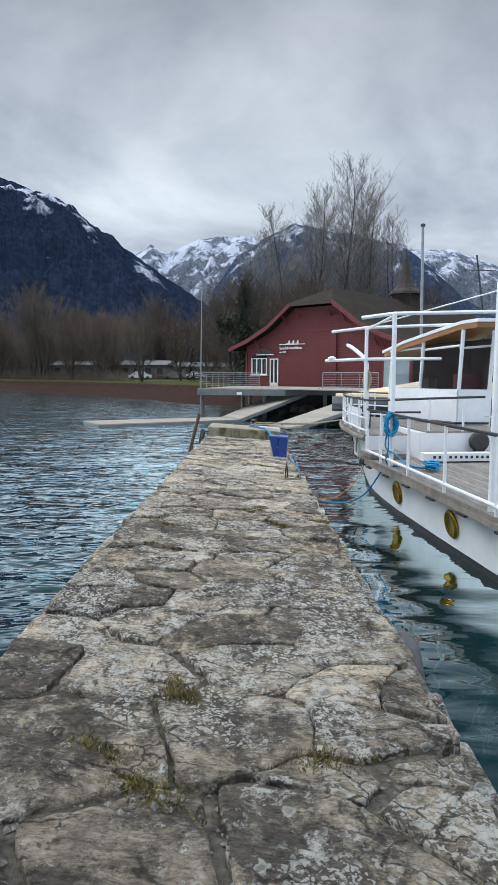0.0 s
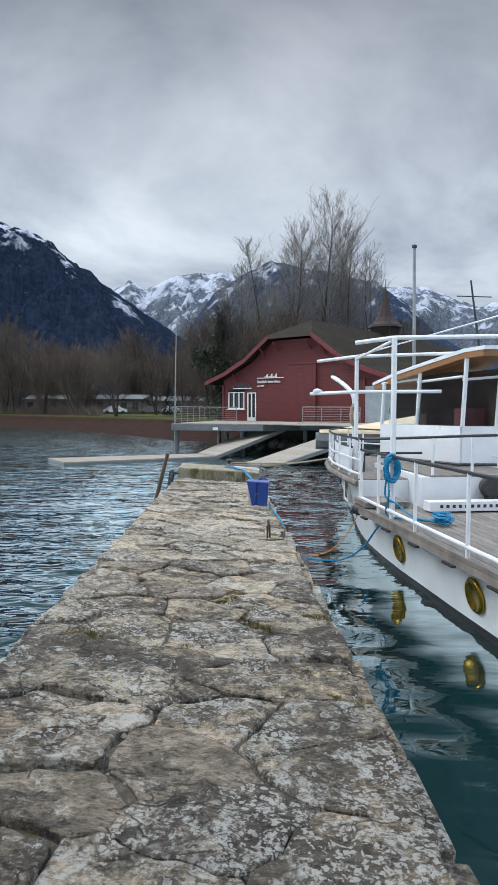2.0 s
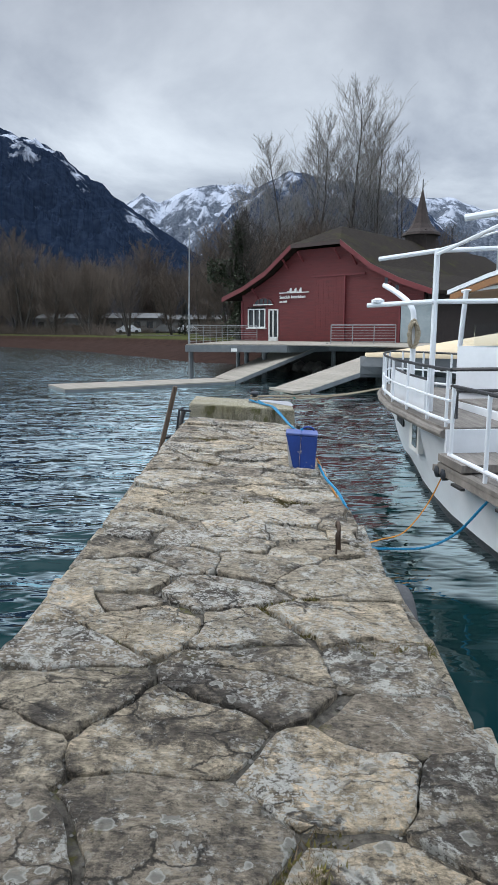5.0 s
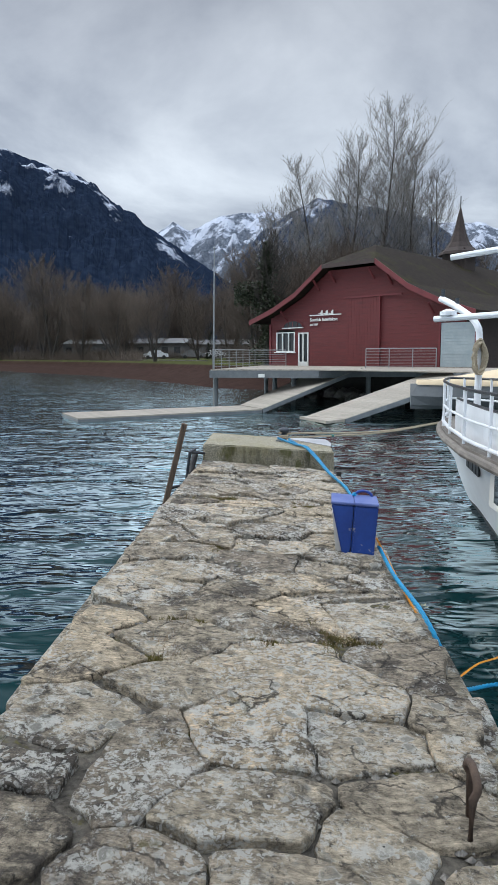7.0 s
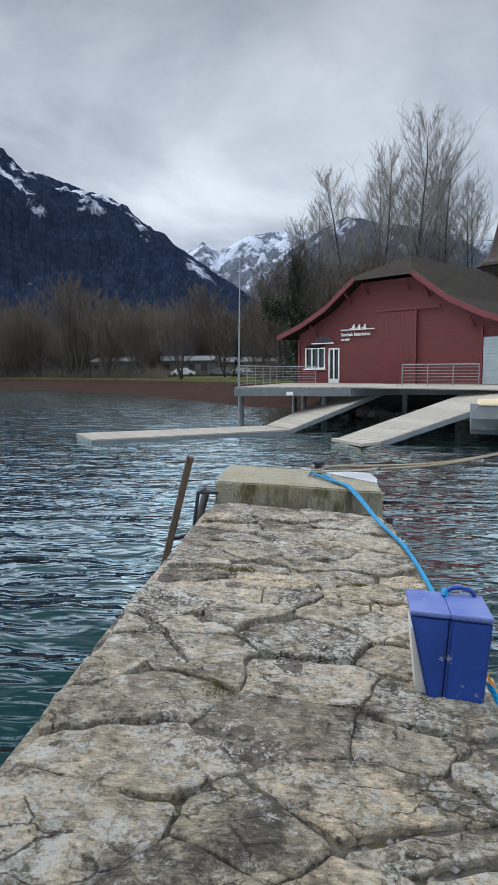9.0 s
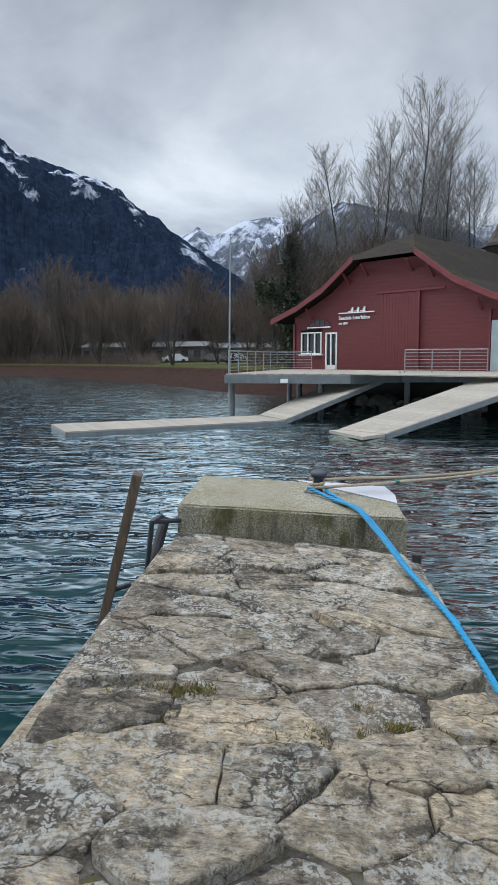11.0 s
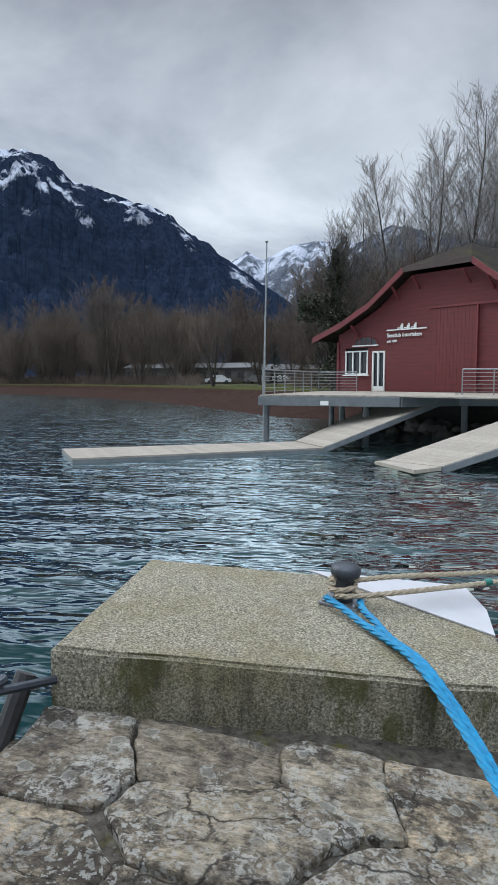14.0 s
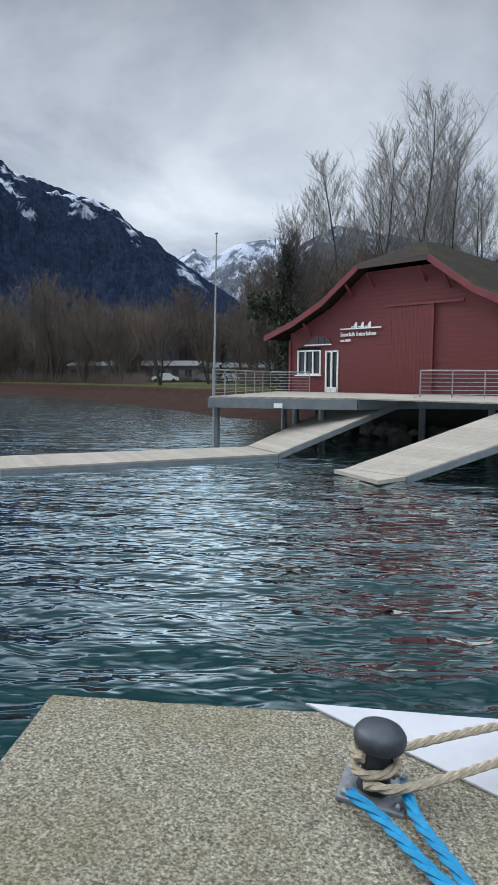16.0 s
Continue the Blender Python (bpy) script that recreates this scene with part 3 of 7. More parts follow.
def prism_bm(poly, z0, z1):
    """An upright prism over a plan outline."""
    bm = bmesh.new()
    lo = [bm.verts.new((x, y, z0)) for x, y in poly]
    hi = [bm.verts.new((x, y, z1)) for x, y in poly]
    k = len(poly)
    for i in range(k):
        bm.faces.new((lo[i], lo[(i + 1) % k], hi[(i + 1) % k], hi[i]))
    bm.faces.new(lo[::-1]); bm.faces.new(hi)
    bmesh.ops.recalc_face_normals(bm, faces=bm.faces)
    return bm


def slab_bm(corners, thick):
    """A board: four or more top corners, given a thickness downwards."""
    bm = bmesh.new()
    hi = [bm.verts.new(c) for c in corners]
    lo = [bm.verts.new((c[0], c[1], c[2] - thick)) for c in corners]
    k = len(hi)
    bm.faces.new(hi); bm.faces.new(lo[::-1])
    for i in range(k):
        bm.faces.new((hi[i], lo[i], lo[(i + 1) % k], hi[(i + 1) % k]))
    bmesh.ops.recalc_face_normals(bm, faces=bm.faces)
    return bm


def smooth_path(pts, n=12):
    """Catmull-Rom through a few points."""
    P = [Vector(p) for p in pts]
    P = [P[0] * 2 - P[1]] + P + [P[-1] * 2 - P[-2]]
    out = []
    for i in range(1, len(P) - 2):
        for k in range(n):
            t = k / n
            a, b, c, d = P[i - 1:i + 3]
            out.append(0.5 * ((2 * b) + (c - a) * t + (2 * a - 5 * b + 4 * c - d) * t * t + (3 * b - a - 3 * c + d) * t ** 3))
    out.append(P[-2])
    return out


def rope_bm(path, r, strands=3, lay=5.0, seg=5):
    """Laid rope: strands twisted about the path."""
    bm = bmesh.new()
    pts = [path[0]]
    step = r * 1.1
    for a, b in zip(path, path[1:]):
        n = max(1, int((b - a).length / step))
        pts += [a.lerp(b, (i + 1) / n) for i in range(n)]
    s, frames = 0.0, []
    for i, p in enumerate(pts):
        d = (pts[min(i + 1, len(pts) - 1)] - pts[max(i - 1, 0)]).normalized()
        a = d.cross(Vector((0.1, 0.2, 1))).normalized()
        frames.append((p, a, a.cross(d), s))
        if i + 1 < len(pts):
            s += (pts[i + 1] - p).length
    for k in range(strands):
        ring = []
        for p, a, b, q in frames:
            th = 2 * math.pi * (k / strands + q / (r * 2 * lay))
            ring.append(p + (a * math.cos(th) + b * math.sin(th)) * r * 0.5)
        add_tube(bm, ring, r * 0.56, seg)
    return bm


WATER = -1.0

# ---- lake, shore, mountains ----


def pier_z(x, y):
    return 0.31 - 0.027 * (y - 2) - 0.07 * x


def build_lake():
    """Open water with a fan of real waves over the part the walk looks across."""
    rng = np.random.RandomState(8)
    d, ys = 0.0, []
    while d < 150:
        ys.append(d)
        d += 0.045 + 0.0085 * d
    D = np.array(ys)[:, None]
    S = np.linspace(-1, 1, 560)[None, :]
    X = -2.0 - 0.12 * D + S * (7.0 + 0.62 * D)
    Y = -3.5 + D + 0 * S
    wx = 0.7 * np.sin(0.31 * X + 0.17 * Y) + 0.5 * np.sin(0.13 * X - 0.41 * Y + 1.0)
    wy = 0.6 * np.sin(0.23 * X - 0.29 * Y + 2.0) + 0.4 * np.sin(0.53 * X + 0.11 * Y)
    Z = np.zeros_like(X)
    step = 0.045 + 0.0085 * D
    # the berth between the pier and the boat lies sheltered
    calm = 1 - 0.78 * np.clip((X - 0.4) / 1.2, 0, 1) * np.clip((14 - Y) / 6, 0, 1)
    for i in range(46):
        lam = 0.24 * (1.7 / 0.24) ** (i / 45)
        ang = math.radians(76 + rng.normal(0, 24))
        kx, ky = 2 * math.pi / lam * math.cos(ang), 2 * math.pi / lam * math.sin(ang)
        amp = 0.0078 * lam ** 0.95
        fade = np.clip((lam / step - 2.2) / 2.5, 0, 1)
        patch = 0.65 + 0.35 * np.sin(0.35 * X * math.cos(i) + 0.22 * Y * math.sin(i * 1.7) + i)
        ph = kx * (X + wx * 0.35) + ky * (Y + wy * 0.35) + rng.uniform(0, 6.283)
        w = np.sin(ph)
        Z += amp * fade * calm * patch * (w + 0.35 * np.cos(2 * ph))
    nr, nc = X.shape
    co = np.stack([X, Y, Z + WATER], -1).reshape(-1, 3)
    idx = np.arange(nr * nc).reshape(nr, nc)
    quads = np.stack([idx[:-1, :-1], idx[:-1, 1:], idx[1:, 1:], idx[1:, :-1]], -1).reshape(-1, 4)
    me = bpy.data.meshes.new("water")
    me.vertices.add(len(co)); me.vertices.foreach_set("co", co.ravel())
    me.loops.add(quads.size); me.loops.foreach_set("vertex_index", quads.ravel())
    me.polygons.add(len(quads)); me.polygons.foreach_set("loop_start", np.arange(0, quads.size, 4))
    me.polygons.foreach_set("use_smooth", np.ones(len(quads), dtype=bool))
    me.update(calc_edges=True)
    me.materials.append(M_WATER)
    tagged(new("water", me), "rippled teal lake water under an overcast sky", "lake", kind="structure")
    bm = bmesh.new()
    vs = [bm.verts.new(p) for p in ((-900, -400, WATER - 0.09), (700, -400, WATER - 0.09), (700, 400, WATER - 0.09), (-900, 400, WATER - 0.09))]
    bm.faces.new(vs)
    tagged(link_mesh("open_water", bm, M_WATER), "open lake water beyond the ripples", "lake", kind="structure")


SHORE = ((-420, 330), (-160, 190), (-75, 132), (-48, 113), (-25, 88), (-11, 67), (-5, 56), (1.5, 52), (9, 46.5), (16, 38), (30, 34), (60, 30), (120, 10), (300, -60))


def build_ground():
    """One sheet from the waterline to the horizon: shingle strand, low bank, meadow."""
    pts = []
    for a, b in zip(SHORE, SHORE[1:]):
        n = max(1, int(math.dist(a, b) / 4))
        pts += [(a[0] + (b[0] - a[0]) * i / n, a[1] + (b[1] - a[1]) * i / n) for i in range(n)]
    pts.append(SHORE[-1])
    bm = bmesh.new()
    rows = []
    prof = ((-4, -1.6), (0, -1.0), (0.8, -0.8), (2, -0.5), (3.4, -0.1), (4.6, 0.25), (5.0, 0.75), (14, 0.85), (40, 1.0), (120, 1.6), (900, 4.0), (2500, 12.0))
    for i, (x, y) in enumerate(pts):
        a, b = pts[max(0, i - 2)], pts[min(len(pts) - 1, i + 2)]
        t = Vector((b[0] - a[0], b[1] - a[1], 0)).normalized()
        nrm = Vector((-t.y, t.x, 0))
        back = Vector((0.25, 1.0, 0)).normalized()
        row = []
        for d, z in prof:
            dirv = nrm if d < 15 else back
            wob = noise.noise(Vector((x * 0.15, y * 0.15, d * 0.2))) * (0.5 if d < 20 else 0)
            row.append(bm.verts.new((x + dirv.x * d + wob, y + dirv.y * d + wob, z + (wob * 0.12 if 0 < d < 5 else 0))))
        rows.append(row)
    for r, s in zip(rows, rows[1:]):
        for j in range(len(prof) - 1):
            bm.faces.new((r[j], s[j], s[j + 1], r[j + 1]))
    bmesh.ops.recalc_face_normals(bm, faces=bm.faces)
    tagged(link_mesh("ground", bm, M_GROUND, smooth=True), "red-brown shingle strand with winter grass behind", "shore", kind="structure")


def ridge(name, profile, dist, depth, material, seed, label, rough=0.03):
    """A mountain side: a crest given as bearing and height in degrees, falling towards the viewer, broken by spurs."""
    az0, az1 = profile[0][0], profile[-1][0]
    nu, nv = int((az1 - az0) * 7), 46
    bm = bmesh.new()
    rows = []
    A = [p[0] for p in profile]
    H = [p[1] for p in profile]
    for i in range(nu + 1):
        az = az0 + (az1 - az0) * i / nu
        el = float(np.interp(az, A, H))
        row = []
        for j in range(nv + 1):
            v = j / nv
            d = dist - depth * (1 - v)
            x, y = d * math.sin(radians(az)), d * math.cos(radians(az))
            crest = dist * math.tan(radians(max(el, 0.05)))
            q = Vector((x * 7.0 / dist + seed, y * 7.0 / dist, seed))
            spur = noise.fractal(q, 0.9, 2.1, 6) * 0.5 + abs(noise.noise(q * 2.3)) * 0.6
            fine = noise.fractal(q * 6, 0.8, 2.1, 5)
            h = crest * (v ** 0.9) * (1 + (1 - v) * spur * 0.55) + crest * fine * rough * (0.35 + 1.2 * v * (1 - v) * 3)
            row.append(bm.verts.new((x, y, h - 3)))
        rows.append(row)
    for r, s in zip(rows, rows[1:]):
        for j in range(nv):
            bm.faces.new((r[j], s[j], s[j + 1], r[j + 1]))
    bmesh.ops.recalc_face_normals(bm, faces=bm.faces)
    tagged(link_mesh(name, bm, material, smooth=False), label, "mountain", kind="structure")


build_lake()
build_ground()
# west slope: blue distance haze is put into the forest colours
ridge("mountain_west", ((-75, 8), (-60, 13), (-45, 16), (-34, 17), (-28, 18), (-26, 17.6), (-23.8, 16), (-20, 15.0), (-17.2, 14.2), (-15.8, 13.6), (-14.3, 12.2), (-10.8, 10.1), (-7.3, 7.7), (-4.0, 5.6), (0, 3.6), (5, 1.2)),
      2300, 1300, mountain_material("hazy_forest_slope", (0.010, 0.017, 0.033), (0.020, 0.030, 0.052), 60, 560, 0.09, 0.0075), 3.1, "dark forested mountainside with streaks of snow, tinted blue with haze", 0.045)
# farther ridges: paler, bluer colours have the haze painted in
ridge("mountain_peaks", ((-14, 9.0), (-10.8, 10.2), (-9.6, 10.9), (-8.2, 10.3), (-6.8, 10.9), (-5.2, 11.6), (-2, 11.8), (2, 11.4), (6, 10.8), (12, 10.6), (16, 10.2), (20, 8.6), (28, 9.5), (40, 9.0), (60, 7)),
      4400, 1700, mountain_material("hazy_snowy_rock", (0.065, 0.08, 0.105), (0.15, 0.17, 0.205), 150, 750, 0.25, 0.0075), 8.7, "distant snow-covered alpine peaks", 0.06)
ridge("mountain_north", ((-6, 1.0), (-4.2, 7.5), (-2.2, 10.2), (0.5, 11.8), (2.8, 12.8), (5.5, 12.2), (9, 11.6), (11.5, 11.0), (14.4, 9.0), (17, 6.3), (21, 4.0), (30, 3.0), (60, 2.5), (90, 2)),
      3100, 1500, mountain_material("haze_blue_slope", (0.022, 0.034, 0.062), (0.05, 0.068, 0.105), 80, 580, 0.07, 0.0085), 15.3, "wooded mountain dusted with snow, blue-grey haze in its colour", 0.05)

# ---- stone pier ----
PIER_L = ((-4.5, -0.55), (1, -0.75), (3.7, -0.85), (7.2, -0.89), (9.5, -0.96), (12, -1.03), (15.75, -1.07))
PIER_R = ((-4.5, 1.40), (0.4, 1.17), (3, 1.10), (6.8, 1.05), (9, 1.03), (11.2, 0.97), (13.3, 0.94), (15.75, 0.91))


def pier_l(y):
    return float(np.interp(y, [p[0] for p in PIER_L], [p[1] for p in PIER_L]))


def pier_r(y):
    return float(np.interp(y, [p[0] for p in PIER_R], [p[1] for p in PIER_R]))


pier = empty("stone_pier", Matrix(), "weathered flagstone pier with mossy joints and lichen", "pier")
pier["kind"] = "structure"


def build_pier_core():
    bm = bmesh.new()
    rows = []
    ys = np.linspace(-4.5, 17.3, 330)
    for y in ys:
        l, r = (pier_l(y), pier_r(y)) if y < 15.75 else (-1.10, 0.93)
        row = [(l - 0.22, -2.2), (l + 0.05, pier_z(l, y) - 0.05)]
        row += [(l + (r - l) * k / 10, pier_z(l + (r - l) * k / 10, y) - 0.014) for k in np.linspace(0.3, 9.7, 34)]
        row += [(r - 0.05, pier_z(r, y) - 0.05), (r + 0.22, -2.2)]
        rows.append([bm.verts.new((x + 0.02 * noise.noise(Vector((x * 3, y * 3, 2))), y, z - 0.010 + 0.014 * noise.noise(Vector((x * 3.3, y * 3.3, 1))) + 0.012 * noise.noise(Vector((x * 17, y * 17, 4))))) for x, z in row])
    for p, q in zip(rows, rows[1:]):
        for j in range(len(p) - 1):
            bm.faces.new((p[j], p[j + 1], q[j + 1], q[j]))
    bm.faces.new(rows[0][::-1]); bm.faces.new(rows[-1])
    bmesh.ops.recalc_face_normals(bm, faces=bm.faces)
    part("core", bm, M_MORTAR, pier, "dark mortar bed with grit and moss")


build_pier_core()


def clip_half(poly, p, nrm):
    out = []
    for a, b in zip(poly, poly[1:] + poly[:1]):
        da, db = (a[0] - p[0]) * nrm[0] + (a[1] - p[1]) * nrm[1], (b[0] - p[0]) * nrm[0] + (b[1] - p[1]) * nrm[1]
        if da <= 0:
            out.append(a)
        if da * db < 0:
            t = da / (da - db)
            out.append((a[0] + (b[0] - a[0]) * t, a[1] + (b[1] - a[1]) * t))
    return out


# ---- concrete mooring block at the pier's end ----


def block_z(x):
    return 0.275 - 0.079 * (x + 1.06)


def build_block():
    b = empty("mooring_block", Matrix.Translation((-0.05, 16.6, 0.0)), "grey washed-concrete mooring block, stained on its face", "block")
    poly = ((-1.06, 15.80), (0.945, 16.05), (0.92, 17.42), (-1.07, 17.2))
    bm = bmesh.new()
    n = 14
    top, bot = [], []
    for (x0, y0), (x1, y1) in zip(poly, poly[1:] + poly[:1]):
        for i in range(n):
            t = i / n
            x, y = x0 + (x1 - x0) * t, y0 + (y1 - y0) * t
            w = 0.012 * noise.noise(Vector((x * 4, y * 4, 5)))
            top.append(bm.verts.new((x + 0.05 + w, y - 16.6 + w, block_z(x) + w * 0.5)))
            bot.append(bm.verts.new((x + 0.05 + w, y - 16.6 + w, -0.6)))
    k = len(top)
    cap = bm.faces.new(top)
    for i in range(k):
        bm.faces.new((top[i], bot[i], bot[(i + 1) % k], top[(i + 1) % k]))
    bmesh.ops.recalc_face_normals(bm, faces=bm.faces)
    bmesh.ops.bevel(bm, geom=list(cap.edges), offset=0.018, segments=3, affect="EDGES")
    part("concrete_body", bm, M_CONC, b)
    return b


build_block()

# ---- boathouse ----
FA = radians(40)
FACADE = Matrix.Translation((0.95, 48.5, 0)) @ Matrix.Rotation(-FA, 4, "Z")   # x along the front, y into the building
DECK_Z = 0.85
SC = 4.27                                                                     # centre of the gable
GABLE = ((-3.6, 3.66), (-1.6, 4.35), (0.3, 5.25), (2.42, 6.78))               # left slope of the flared roof


def build_boathouse():
    h = empty("boathouse", FACADE, "oxblood-red timber boathouse with a mossy flared roof", "boathouse")
    right = [(2 * SC - s, z) for s, z in reversed(GABLE)]
    line = list(GABLE) + right
    depth = 26.0
    # front wall under the roof line, with openings cut by building it from strips
    S = [p[0] for p in line]
    Z = [p[1] for p in line]

    def top(s):
        return float(np.interp(s, S, Z)) - 0.16

    xs = [-2.3, -1.78, -0.23, 0.08, 0.9, 2.42, 3.8, 6.1, 8.0, 9.95, 11.3]
    xs = sorted(set(xs + [x * 0.75 for x in range(-2, 15)]))
    # board courses, one piece each course where it runs between openings
    openings = ((-1.78, -0.23, 1.75, 2.98), (0.08, 0.9, 0.85, 2.95))
    z = DECK_Z
    course = 0.21
    while z < 6.6:
        z1 = z + course
        lo, hi = -2.3, 11.3
        k = [s for s in np.linspace(-2.3, 11.3, 273) if top(s) > z + 0.02]
        if not k:
            break
        lo, hi = k[0], k[-1]
        spans = [(lo, hi)]
        for a, b, c, d in openings:
            if z1 > c + 0.02 and z < d - 0.02:
                nxt = []
                for u, v in spans:
                    if b > u and a < v:
                        if a > u: nxt.append((u, a))
                        if b < v: nxt.append((b, v))
                    else:
                        nxt.append((u, v))
                spans = nxt
        for u, v in spans:
            if v - u < 0.04:
                continue
            bm = bmesh.new()
            cuts = [u + (v - u) * i / 24 for i in range(25)]
            prev = None
            for s in cuts:
                zt = min(z1, max(top(s), z + 0.01)) - 0.003
                cur = [bm.verts.new(p) for p in ((s, -0.003, z), (s, 0.0, zt), (s, 0.12, zt), (s, 0.12, z))]
                if prev:
                    for i in range(4):
                        bm.faces.new((prev[i], cur[i], cur[(i + 1) % 4], prev[(i + 1) % 4]))
                else:
                    bm.faces.new(cur)
                prev = cur
            bm.faces.new(prev[::-1])
            bmesh.ops.recalc_face_normals(bm, faces=bm.faces)
            part("board", bm, M_RED, h)
        z = z1
    # backing wall and side walls
    for c, sz in (((-2.2, depth / 2 + 0.4, 2.3), (0.2, depth - 0.6, 3.3)), ((11.2, depth / 2 + 0.4, 2.3), (0.2, depth - 0.6, 3.3)), ((SC, depth - 0.1, 2.6), (13.2, 0.2, 3.8))):
        part("side_wall", box_bm(c, sz), M_SHINGLE if c[0] > 10 else M_RED, h)
    part("dark_backing", prism_bm([(-2.1, 0.6), (11.1, 0.6), (11.1, 0.75), (-2.1, 0.75)], 0.9, 3.6), M_DARKIN, h)
    # roof slopes: thick, flared, each side one part; clipped gable in front
    over = 0.7
    for name, ln, sgn in (("roof_slope", GABLE, 1), ("roof_slope", right[::-1], -1)):
        bm = bmesh.new()
        pts = list(ln) + [(SC, 8.05)]
        rowsT, rowsB = [], []
        for i, (s, zz) in enumerate(pts):
            y0 = -over if i < len(pts) - 1 else 2.3
            rowsT.append([bm.verts.new((s, y, zz + 0.14)) for y in (y0, 3, 8, 14, 20, depth + over)])
            rowsB.append([bm.verts.new((s, y, zz - 0.04)) for y in (y0, 3, 8, 14, 20, depth + over)])
        for g, rev in ((rowsT, False), (rowsB, True)):
            for p, q in zip(g, g[1:]):
                for j in range(5):
                    f = (p[j], p[j + 1], q[j + 1], q[j])
                    bm.faces.new(f[::-1] if rev else f)
        for g0, g1 in zip(zip(rowsT, rowsT[1:]), zip(rowsB, rowsB[1:])):
            for j in (0, 5):
                bm.faces.new((g0[0][j], g0[1][j], g1[1][j], g1[0][j]))
        for j in range(5):
            bm.faces.new((rowsT[0][j], rowsT[0][j + 1], rowsB[0][j + 1], rowsB[0][j]))
        bmesh.ops.recalc_face_normals(bm, faces=bm.faces)
        part(name, bm, M_ROOF, h)
    bm = bmesh.new()
    hv = [bm.verts.new(p) for p in ((2.42, -over, 6.93), (2 * SC - 2.42, -over, 6.93), (SC, 2.3, 8.2), (2.42, -over, 6.74), (2 * SC - 2.42, -over, 6.74), (SC, 2.3, 8.0))]
    bm.faces.new((hv[0], hv[1], hv[2])); bm.faces.new((hv[3], hv[5], hv[4]))
    bm.faces.new((hv[0], hv[3], hv[4], hv[1])); bm.faces.new((hv[1], hv[4], hv[5], hv[2])); bm.faces.new((hv[2], hv[5], hv[3], hv[0]))
    part("clipped_gable", bm, M_ROOF, h)
    # verge boards along the roof edge
    for ln in (GABLE, right):
        for a, b in zip(ln, list(ln)[1:]):
            bm = bmesh.new()
            vs = []
            for y in (-over - 0.05, -over + 0.02):
                vs.append([bm.verts.new((s, y, zz + dz)) for s, zz, dz in ((a[0], a[1], 0.15), (b[0], b[1], 0.15), (b[0], b[1], -0.16), (a[0], a[1], -0.16))])
            bm.faces.new(vs[0]); bm.faces.new(vs[1][::-1])
            for i in range(4):
                bm.faces.new((vs[0][i], vs[1][i], vs[1][(i + 1) % 4], vs[0][(i + 1) % 4]))
            bmesh.ops.recalc_face_normals(bm, faces=bm.faces)
            part("verge_board", bm, M_REDTRIM, h, "dark red verge board")
    part("verge_board", box_bm((SC, -over - 0.02, 6.80), (2 * (SC - 2.42), 0.08, 0.24)), M_DARKIN, h, "dark eaves board")
    # brackets under the roof edge
    for s, z0 in ((1.7, 6.05), (6.85, 6.05), (-0.9, 4.3), (9.45, 4.3), (2.9, 6.45), (5.65, 6.45)):
        part("bracket", tube_bm([(s, 0.0, z0 - 0.55), (s, -0.62, z0)], 0.07, 6), M_REDTRIM, h)
    # tall sliding door of the front
    sd = part("sliding_door", box_bm((4.95, -0.05, 2.85), (2.3, 0.05, 4.0), 0.01), M_RED, h, "tall plain red sliding door")
    for i in range(12):
        part("door_board", box_bm((3.9 + i * 0.19, -0.085, 2.85), (0.185, 0.02, 3.96), 0.003), M_RED, sd)
    part("door_rail", box_bm((5.6, -0.1, 4.92), (3.9, 0.08, 0.10)), M_REDTRIM, h)
    part("door_edge", box_bm((6.13, -0.09, 2.85), (0.08, 0.1, 4.05)), M_REDTRIM, h)
    # window, its arched fanlight, glazed door
    w = part("window", box_bm((-1.005, 0.09, 2.365), (1.5, 0.03, 1.2)), M_GLASS, h)
    for s in (-1.75, -1.26, -0.75, -0.26):
        part("frame", box_bm((s, -0.005, 2.365), (0.075, 0.07, 1.26), 0.006), M_TRIM, w)
    for zz in (1.76, 2.97):
        part("frame", box_bm((-1.005, 0.0, zz), (1.56, 0.07, 0.07), 0.006), M_TRIM, w)
    part("sill", box_bm((-1.005, -0.07, 1.69), (1.75, 0.16, 0.06), 0.01), M_TRIM, w)
    bm = bmesh.new()
    arc = [bm.verts.new((-0.37 + 0.8 * math.cos(a), -0.05, 3.28 + 0.44 * math.sin(a))) for a in np.linspace(0, math.pi, 17)]
    bm.faces.new(arc)
    f = part("fanlight", bm, M_GLASS, h)
    part("frame", tube_bm([(-0.37 + 0.8 * math.cos(a), -0.06, 3.28 + 0.44 * math.sin(a)) for a in np.linspace(0, math.pi, 17)], 0.03, 6), M_REDTRIM, f)
    part("sill", box_bm((-0.37, -0.08, 3.26), (1.72, 0.1, 0.06)), M_TRIM, f)
    for s in (-0.75, -0.37, 0.0):
        part("glazing_bar", box_bm((s, -0.06, 3.46), (0.035, 0.03, 0.36)), M_REDTRIM, f)
    d = part("door", box_bm((0.49, 0.08, 1.9), (0.78, 0.03, 2.05)), M_GLASS, h)
    for s in (0.12, 0.47, 0.86):
        part("frame", box_bm((s, -0.01, 1.9), (0.085, 0.08, 2.1), 0.006), M_TRIM, d)
    for zz, hh in ((0.98, 0.26), (2.91, 0.08)):
        part("frame", box_bm((0.49, -0.01, zz), (0.82, 0.08, hh), 0.006), M_TRIM, d)
    # corner boards, roller door, dark bay
    part("corner_board", box_bm((-2.3, -0.03, 2.2), (0.14, 0.1, 2.7)), M_REDTRIM, h)
